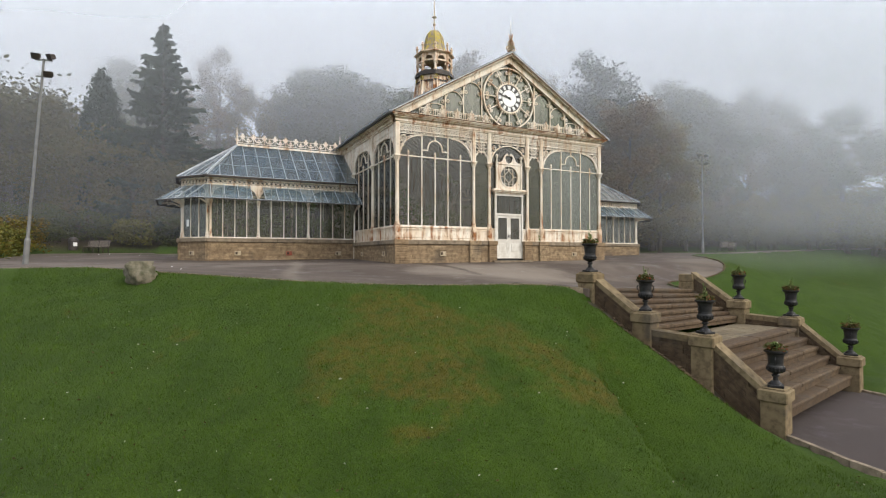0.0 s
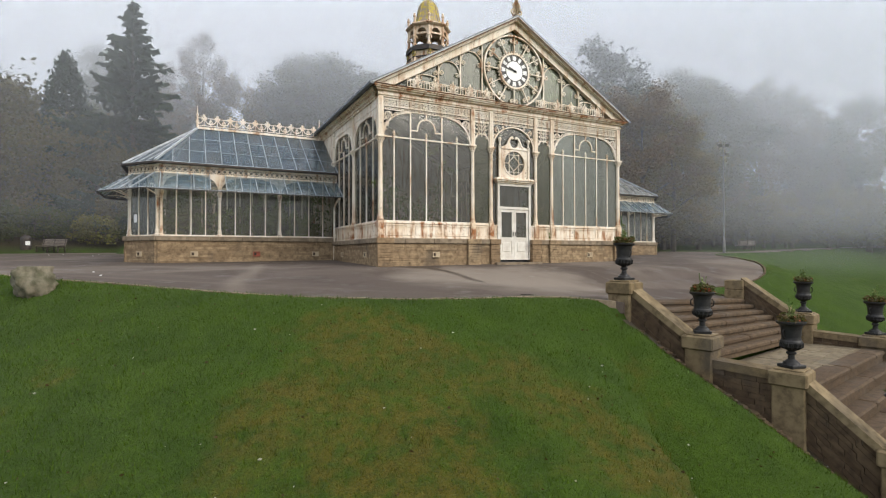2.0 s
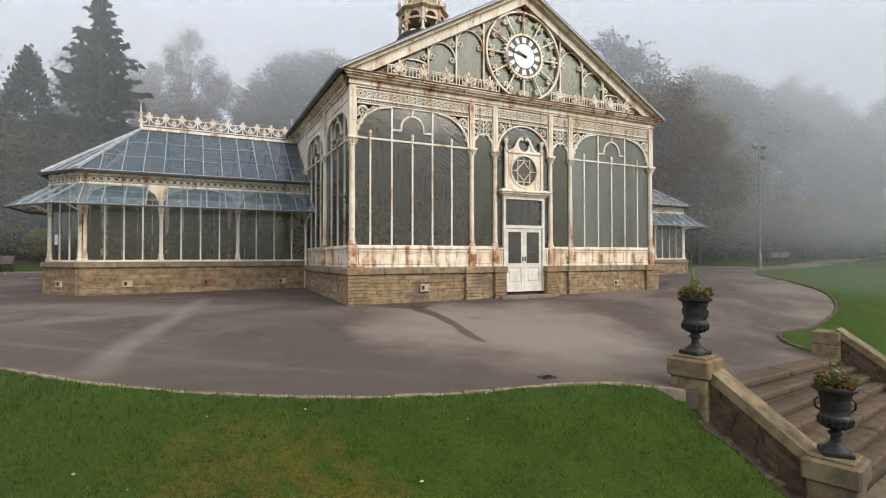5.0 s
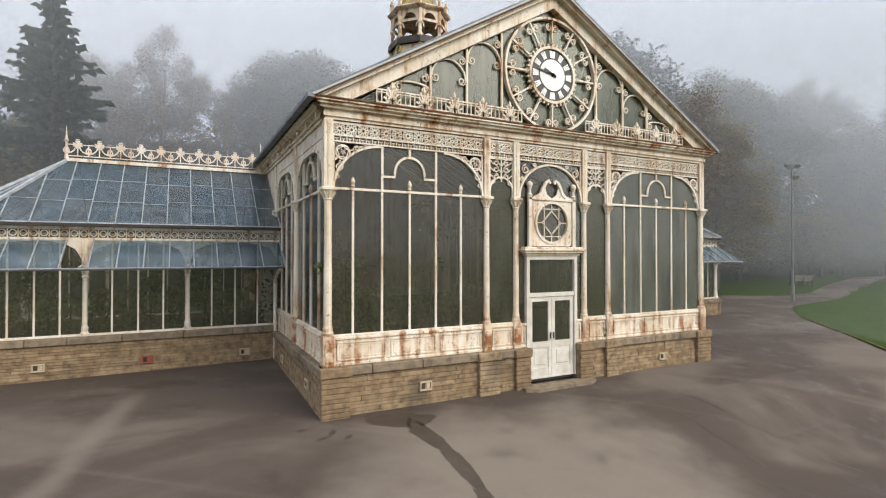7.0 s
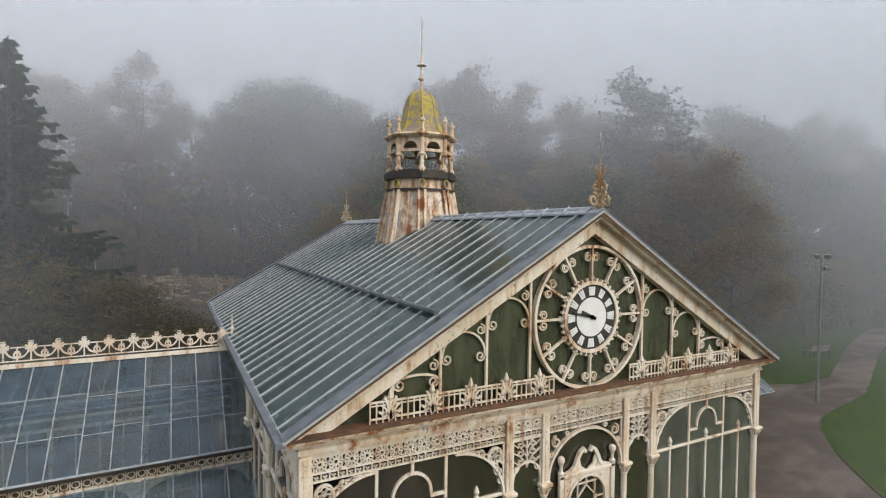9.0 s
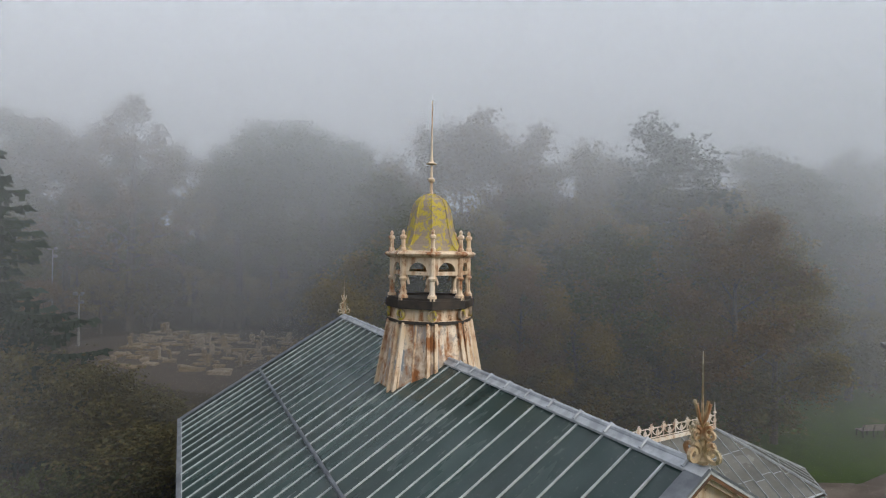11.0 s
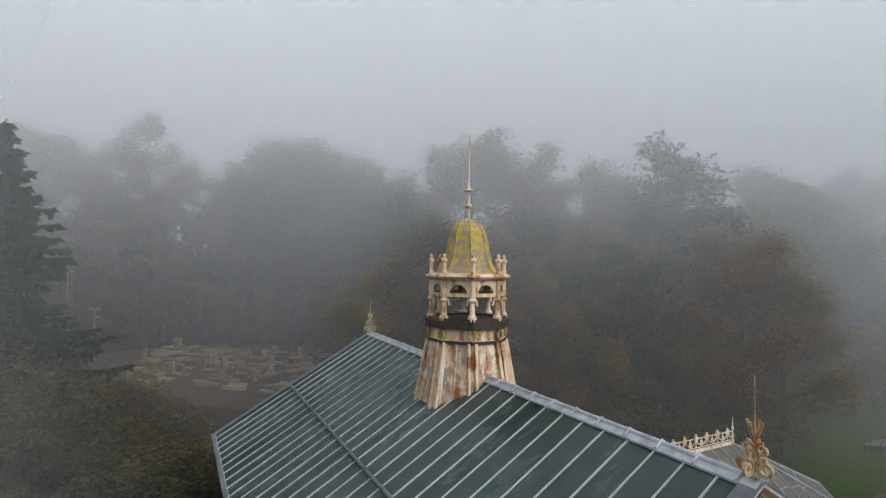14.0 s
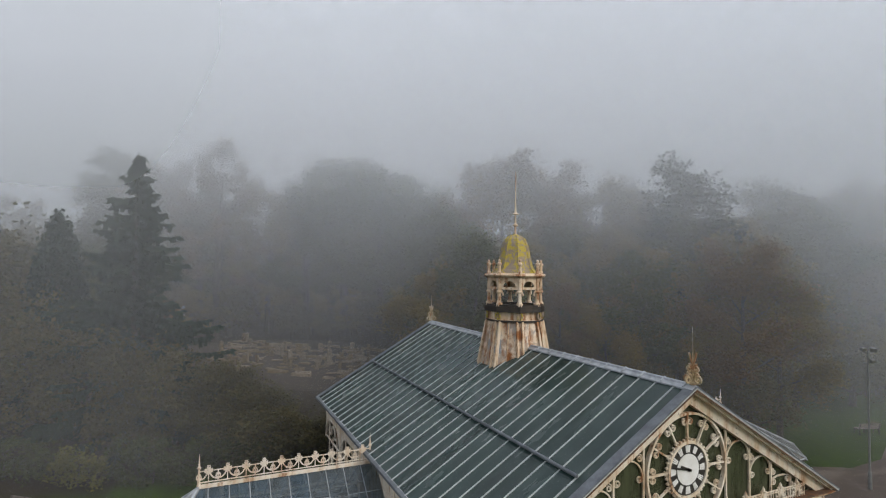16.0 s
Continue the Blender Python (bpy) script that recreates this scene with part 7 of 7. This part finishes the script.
def cypress(label, seed, height=16.0, spread=3.6):
    r = random.Random(seed)
    tree = thing("conifer_tree", label, "tree", "conifers")
    part("trunk", Mesh().tube([(0, 0, -1), (0, 0, height * 0.9)], [0.3, 0.03], 8), BARK, tree)
    g = np.random.default_rng(seed)
    n = 620
    z = g.random(n) ** 1.25
    rad = spread * (1 - z) ** 0.72 * (0.80 + 0.25 * g.random(n))
    a = g.uniform(0, 6.283, n)
    pts = np.stack([rad * np.cos(a), rad * np.sin(a), 0.3 + z * (height - 0.8)], 1)
    v = leaf_cloud(pts, g.uniform(0.3, 0.75, n), 14, 0.19, seed, 1.6, 1.5)
    under(new("crown", leaf_mesh("crown", v, NEEDLE)), tree)
    return tree


def spot(a, b):
    """Plan place from metres ahead (a) and to the side (b) along the main line of sight."""
    return 0.454 * a + 0.891 * b, 0.891 * a - 0.454 * b


def plant_at(ob, a, b, top, base_height, turn, wide=1.0):
    x, y = spot(a, b)
    z = float(ground_z(x, y))
    k = (top - z) / base_height
    return Matrix.Translation((x, y, z)) @ pose(0, 0, 0, 0, 0, turn) @ Matrix.Diagonal((k * wide, k * wide, k, 1))


green_tree = broad_tree("tall broadleaved tree in dull green leaf, blurred by mist", LEAF_GREEN, 1)
olive_tree = broad_tree("broadleaved tree turning olive and brown in mist", LEAF_OLIVE, 2, spread=7.2)
russet_tree = broad_tree("tall tree with russet autumn leaves in mist", LEAF_RUSSET, 3, spread=6.8, clumps=560)
bare_tree = broad_tree("half-bare tall tree with thin reddish leaves in mist", LEAF_RUSSET, 4, spread=5.6, clumps=420, per=26, size=0.12, sparse=True)
pine_tree = broad_tree("dark ragged pine standing above the wood in mist", NEEDLE, 5, spread=4.6, clumps=520, per=18, size=0.2)
bush = broad_tree("low dark woodland undergrowth at the edge of the trees", UNDERGROWTH, 6, height=6.0, spread=3.6, clumps=300, per=16, size=0.16)
rt = random.Random(21)
WOOD_PLAN = [
    (bare_tree, 42.0, -26.5, 26.0, 1.0), (green_tree, 46.0, -39.3, 24.5, 1.2), (russet_tree, 46.0, -35.2, 24.6, 1.0), (green_tree, 46.5, -30.5, 22.5, 1.0),
    (olive_tree, 46.0, -22.5, 21.5, 1.0), (green_tree, 45.0, -17.8, 24.3, 0.85), (green_tree, 46.5, -14.0, 25.4, 1.1), (green_tree, 45.0, -9.7, 25.2, 1.2),
    (green_tree, 46.0, -5.7, 24.0, 1.0), (olive_tree, 48.0, -1.5, 23.6, 1.0), (russet_tree, 42.0, 3.3, 26.0, 1.0), (russet_tree, 43.0, 7.8, 25.6, 1.0),
    (olive_tree, 45.0, 13.5, 26.0, 1.0), (olive_tree, 46.0, 18.5, 25.8, 0.8), (pine_tree, 38.0, 20.0, 24.0, 1.0), (olive_tree, 40.0, 25.0, 21.0, 1.0),
    (green_tree, 46.0, 33.2, 23.4, 1.1), (green_tree, 47.0, 37.0, 22.8, 1.0), (russet_tree, 55.0, 47.7, 25.4, 1.1), (russet_tree, 57.0, 53.5, 25.0, 1.1),
    (green_tree, 57.0, 63.0, 24.0, 1.2), (olive_tree, 60.0, 74.0, 24.0, 1.2), (green_tree, 62.0, 88.0, 24.0, 1.2),
]
for k in range(9):
    WOOD_PLAN.append(((olive_tree, green_tree, olive_tree, russet_tree)[k % 4], 28.5 + rt.uniform(-1.5, 2.5), -3.0 + 3.3 * k, 14.5 + rt.uniform(-2.5, 2.5), 1.05))
    WOOD_PLAN.append(((green_tree, olive_tree, olive_tree)[k % 3], 35.5 + rt.uniform(-1.5, 2.0), -2.0 + 3.4 * k, 19.0 + rt.uniform(-1.5, 1.5), 1.05))
for k in range(7):
    WOOD_PLAN.append(((green_tree, olive_tree)[k % 2], 27.0 + 2.6 * k, -44.0 + (k * 7 % 5) * 3.0, 12.5 + 1.2 * k, 1.05))
used = set()
for ob, a, b, top, wide in WOOD_PLAN:
    m = plant_at(ob, a, b, top, 20.0, rt.uniform(0, 360), wide)
    if ob in used:
        copy_thing(ob, m)
    else:
        used.add(ob)
        ob.matrix_basis = m
for k in range(30):
    b = -52 + k * 4.6 + rt.uniform(-1.5, 1.5)
    a = 44 + rt.uniform(-1.5, 1.5) if -26 < b < -6 else (25 + rt.uniform(-2, 3) if b < 24 else 36 + (b - 24) * 0.25 + rt.uniform(-1, 2))
    x, y = spot(a, b)
    top = float(ground_z(x, y)) + rt.uniform(3.0, 5.5)
    m = plant_at(bush, a, b, top, 6.0, rt.uniform(0, 360), 1.1)
    if bush in used:
        copy_thing(bush, m)
    else:
        used.add(bush)
        bush.matrix_basis = m
thin = [broad_tree("young woodland tree in olive leaf, dim in the mist", leaf_, 40 + i, 20.0, 6.6, 460, 30, 0.17) for i, leaf_ in enumerate((LEAF_OLIVE, LEAF_GREEN, LEAF_RUSSET))]
for row, (a0, top0) in enumerate(((28.5, 12.0), (36.0, 16.0), (40.5, 18.0), (46.5, 20.0), (55.0, 22.0))):
    b = -50.0 - row * 3
    while b < 52 + row * 12:
        a = a0 + rt.uniform(-2, 2)
        if not (b > 21 and a < 35 + (b - 21) * 0.28) and not (-27 < b < -5 and a < 43.5) and not (b < -24 and a < 26):
            ob = rt.choice((thin[0], thin[0], thin[1], thin[2]))
            m = plant_at(ob, a, b, top0 + rt.uniform(-2.5, 2.0), 20.0, rt.uniform(0, 360), rt.uniform(1.0, 1.35))
            if ob in used:
                copy_thing(ob, m)
            else:
                used.add(ob)
                ob.matrix_basis = m
        b += rt.uniform(4.5, 6.5)
for k in range(22):
    a, b = 19.0 + 7.0 * rt.random(), -27 + 22 * rt.random()
    x, y = spot(a, b)
    if x > -10 and y < 20.5 or from_outline(np.array([x]), np.array([y]), OUTLINE)[0][0] < 2.0:
        continue
    copy_thing(bush, plant_at(bush, a, b, float(ground_z(x, y)) + rt.uniform(1.4, 3.2), 6.0, rt.uniform(0, 360), 1.5))
big_spruce = spruce("tall ragged Norway spruce beside the conservatory", 8, 20.0, 6.5, 0.04, 0.44, 0.52, 0.21)
big_spruce.matrix_basis = plant_at(big_spruce, 21.3, -21.9, 20.4, 20.0, 20, 1.28)
cone = cypress("dense dark conical cypress at the edge of the terrace", 9)
cone.matrix_basis = plant_at(cone, 22.0, -27.6, 16.6, 16.0, 0)
copy_thing(cone, plant_at(cone, 21.0, -33.0, 10.5, 16.0, 70, 1.4))
copy_thing(big_spruce, plant_at(big_spruce, 27.0, -36.5, 17.0, 20.0, 160, 1.3))


def shrub(a, b, wide, tall, leaf, seed, label):
    x, y = spot(a, b)
    z = float(ground_z(x, y))
    g = np.random.default_rng(seed)
    n = int(60 * wide)
    pts = np.stack([g.uniform(-wide, wide, n), g.uniform(-0.7, 0.7, n), g.uniform(0.1, tall, n)], 1)
    s = thing("shrub", label, "shrub", "shrubs by the terrace", place=Matrix.Translation((x, y, z)) @ pose(0, 0, 0, 0, 0, -27))
    part("stems", Mesh().tube([(0, 0, -0.2), (0.1, 0, tall * 0.6)], [0.06, 0.02], 5), BARK, s)
    under(new("foliage", leaf_mesh("foliage", leaf_cloud(pts, g.uniform(0.25, 0.5, n), 20, 0.09, seed), leaf)), s)


EDGE_SHRUB = "yellowing low shrubs along the terrace edge"
for k, (x, y, wide, tall, leaf_) in enumerate(((-18.2, 12.5, 2.2, 1.4, SHRUB_YELLOW), (-18.3, 17.0, 2.4, 1.6, SHRUB_YELLOW), (-18.6, 21.5, 2.4, 2.0, LEAF_OLIVE), (-21.5, 10.6, 2.6, 1.5, SHRUB_YELLOW),
                                                (-15.2, 25.4, 2.6, 2.0, LEAF_GREEN), (-11.6, 23.9, 1.6, 1.7, SHRUB_YELLOW), (-17.8, 25.0, 2.2, 2.6, LEAF_GREEN), (-8.0, 23.0, 2.4, 2.2, LEAF_GREEN), (-4.0, 22.4, 2.4, 2.2, LEAF_GREEN))):
    shrub(0.454 * x + 0.891 * y, 0.891 * x - 0.454 * y, wide, tall, leaf_, 31 + k, EDGE_SHRUB if leaf_ == SHRUB_YELLOW else "dark green shrubs under the trees behind the terrace")
edge_tree = broad_tree("dense dark green tree at the edge of the terrace", UNDERGROWTH, 61, 9.0, 4.4, 520, 17, 0.17)
for k, (x, y, top) in enumerate(((-20.8, 31.5, 12.0), (-24.0, 34.5, 13.5), (-17.6, 32.0, 10.5), (-15.0, 29.5, 9.0), (-12.0, 28.0, 8.5), (-8.4, 27.0, 7.5), (-20.5, 38.0, 14.0), (-4.6, 26.5, 6.5), (-26.5, 31.0, 12.0))):
    z = float(ground_z(x, y))
    f = (top - z) / 9.0
    m = pose(x, y, z - 0.6, 0, 0, 77 * k) @ Matrix.Diagonal((min(f, 1.15), min(f, 1.15), f, 1))
    if k:
        copy_thing(edge_tree, m)
    else:
        edge_tree.matrix_basis = m

# plants inside the glass
rp = random.Random(77)


def indoor_plant(x, y, tall, seed):
    p = thing("glasshouse_plant", "leafy green glasshouse plant in a clay pot behind the glass", "plant", "plants under glass", place=Matrix.Translation((x, y, 0.16)))
    part("pot", Mesh().lathe([(0.13, 0), (0.19, 0.32), (0.21, 0.33), (0.20, 0.38), (0.16, 0.36)], (0, 0, 0), 12), RED_CLAY, p)
    part("stem", Mesh().tube([(0, 0, 0.3), (0.03, 0.02, tall * 0.8)], [0.03, 0.012], 6), BARK, p)
    g = np.random.default_rng(seed)
    n = 26
    pts = np.stack([g.normal(0, 0.24, n), g.normal(0, 0.16, n), g.uniform(0.9, tall, n)], 1)
    under(new("foliage", leaf_mesh("foliage", leaf_cloud(pts, g.uniform(0.1, 0.3, n), 14, 0.07, seed, 1.2), POT_PLANT)), p)


for k in range(16):
    u = 0.4 + k * 0.72
    if not 4.9 < u < 6.7:
        indoor_plant(u + rp.uniform(-0.2, 0.2), 0.42 + rp.uniform(0, 0.3), rp.uniform(2.0, 2.8) if k % 3 else rp.uniform(3.4, 5.0), 100 + k)
for k in range(15):
    indoor_plant(-0.6 - k * 0.48, 6.6 + rp.uniform(0, 0.4), rp.uniform(2.0, 3.1), 140 + k)
for k in range(5):
    indoor_plant(0.6 + rp.uniform(0, 0.5), 1.4 + k * 0.95, rp.uniform(1.8, 3.4), 160 + k)

# broken stones on the clearing behind
rg = random.Random(13)
for k in range(170):
    a, b = 33.0 + 9.5 * rg.random() ** 0.8, -24 + 15 * rg.random()
    x, y = spot(a, b)
    z = float(ground_z(x, y))
    upright = rg.random() < 0.22
    w, d, h = (rg.uniform(0.25, 0.5), rg.uniform(0.15, 0.3), rg.uniform(0.5, 1.1)) if upright else (rg.uniform(0.5, 1.9), rg.uniform(0.25, 0.6), rg.uniform(0.12, 0.28))
    s = Mesh(pose(x, y, z, rg.uniform(-6, 6), rg.uniform(-6, 6), rg.uniform(-45, -10)))
    s.box(-w / 2, -d / 2, -0.3, w / 2, d / 2, h, 0.05)
    tagged(part("rubble_stone", s, PIER_STONE if k % 2 else COPING), "loose cut stone lying on bare earth behind the conservatory", "stone", "loose stones on the clearing")
bare = Mesh()
pts = []
for i in range(40):
    t = 2 * math.pi * i / 40
    x, y = spot(37.5 + 7.0 * math.cos(t) * (1 + 0.1 * math.sin(3 * t)), -16.5 + 10.5 * math.sin(t) * (1 + 0.12 * math.cos(4 * t)))
    pts.append((x, y))
cx, cy = spot(37.5, -16.5)
rings = [[(cx + (x - cx) * f, cy + (y - cy) * f, float(ground_z(cx + (x - cx) * f, cy + (y - cy) * f)) + 0.06) for x, y in pts] for f in (1.0, 0.8, 0.6, 0.4, 0.2, 0.02)]
bare.loft(rings, False)
tagged(part("ground_clearing", bare, EARTH), "bare brown earth clearing with loose stones", "earth", kind="structure")

# grass blades on the bank and leaves lying on it
gr = np.random.default_rng(2)
N = 190000
bx_, by_ = gr.uniform(-13, 7, N), gr.uniform(-17.5, 2, N)
dist, ex, ey = from_outline(bx_, by_, OUTLINE)
inv = STAIR_PLACE.inverted()
sx = inv[0][0] * bx_ + inv[0][1] * by_ + inv[0][3]
keep = (dist > 0.02) & ((sx < -0.3) | (by_ > -8)) & (by_ < ey + 0.5) & ~((by_ < -12.9) & (bx_ > 3.4))
bx_, by_ = bx_[keep], by_[keep]
bz_ = ground_z(bx_, by_)
n = len(bx_)
h = gr.uniform(0.025, 0.065, n)
ang = gr.uniform(0, 6.283, n)
lean = gr.normal(0, 0.02, (n, 2))
wd = 0.006
v = np.zeros((n, 4, 3))
v[:, 0] = np.stack([bx_ - wd * np.cos(ang), by_ - wd * np.sin(ang), bz_ - 0.02], 1)
v[:, 1] = np.stack([bx_ + wd * np.cos(ang), by_ + wd * np.sin(ang), bz_ - 0.02], 1)
v[:, 2] = np.stack([bx_ + lean[:, 0] + 0.002, by_ + lean[:, 1], bz_ + h], 1)
v[:, 3] = np.stack([bx_ + lean[:, 0] - 0.002, by_ + lean[:, 1], bz_ + h * 0.98], 1)
tagged(new("grass", leaf_mesh("grass", v.reshape(-1, 3), GRASS_BLADE)), "short wet green grass blades on the bank", "grass", kind="stuff")
N = 900
bx_, by_ = gr.uniform(-12, 5, N), gr.uniform(-16, -3, N)
dist, ex, ey = from_outline(bx_, by_, OUTLINE)
keep = (dist > 0.1) & (by_ < ey)
bx_, by_ = bx_[keep], by_[keep]
pts = np.stack([bx_, by_, ground_z(bx_, by_) + 0.045], 1)
tagged(new("brown_leaves", leaf_mesh("brown_leaves", leaf_cloud(pts, np.full(len(pts), 0.01), 1, 0.026, 6, 0.2), DARK_LITTER)), "dark brown fallen leaves scattered on the lawn", "leaves", kind="stuff")
N = 170
bx_, by_ = gr.uniform(-12, 5, N), gr.uniform(-16, -3, N)
dist, ex, ey = from_outline(bx_, by_, OUTLINE)
keep = (dist > 0.1) & (by_ < ey)
bx_, by_ = bx_[keep], by_[keep]
pts = np.stack([bx_, by_, ground_z(bx_, by_) + 0.05], 1)
tagged(new("fallen_leaves", leaf_mesh("fallen_leaves", leaf_cloud(pts, np.full(len(pts), 0.01), 1, 0.022, 5, 0.2), LITTER)), "pale fallen leaves scattered on the lawn", "leaves", kind="stuff")

# the far wood, closing the view between the trees
gw = np.random.default_rng(17)
crowns, each = 125, 34
wb = np.linspace(-70, 125, crowns) + gw.normal(0, 1.2, crowns)
wa = 59 + np.clip(wb - 30, 0, None) * 0.25 + gw.normal(0, 2.5, crowns)
wx, wy = 0.454 * wa + 0.891 * wb, 0.891 * wa - 0.454 * wb
wz = ground_z(wx, wy)
member = np.arange(crowns) % 5
wtop = np.repeat(gw.uniform(7.0, 16.5, crowns // 5), 5) - 0.8 * (member - 2) ** 2 + gw.uniform(-0.8, 0.8, crowns)
wtop = np.clip(wtop, 5.0, None)
rel = gw.random((crowns, each))
wide = 3.4 * np.sqrt(np.clip(1 - rel ** 3, 0, 1)) * gw.random((crowns, each)) ** 0.5
turn_ = gw.uniform(0, 6.283, (crowns, each))
pts = np.stack([wx[:, None] + wide * np.cos(turn_), wy[:, None] + wide * np.sin(turn_), wz[:, None] + 0.5 + rel * wtop[:, None]], 2).reshape(-1, 3)
v = leaf_cloud(pts, gw.uniform(0.7, 1.7, crowns * each), 16, 0.34, 18, 0.8)
tagged(new("far_wood", leaf_mesh("far_wood", v, LEAF_OLIVE)), "far dense olive wood dissolving in the mist", "trees", kind="stuff")

# ---- mist ----
scene.cycles.transparent_max_bounces = 24
for a in (9.5, 12.8, 21.3, 24.5, 27.0, 29.5, 32.0, 34.5, 37.0, 39.5, 42.0, 44.5, 47.5, 51.0, 55.0):
    mesh = Mesh(Matrix.Translation((*spot(a, 0), 0)) @ pose(0, 0, 0, 0, 0, -27))
    mesh.add([(-140, 0, -6), (140, 0, -6), (140, 0, 75), (-140, 0, 75)], [(0, 1, 2, 3)])
    tagged(part("mist_bank", mesh, MIST if a > 22 else NEAR_MIST if a > 20 else SIDE_MIST if a > 12 else LAWN_MIST), "thin grey mist hanging in front of the wood", "mist", "mist banks", "stuff")
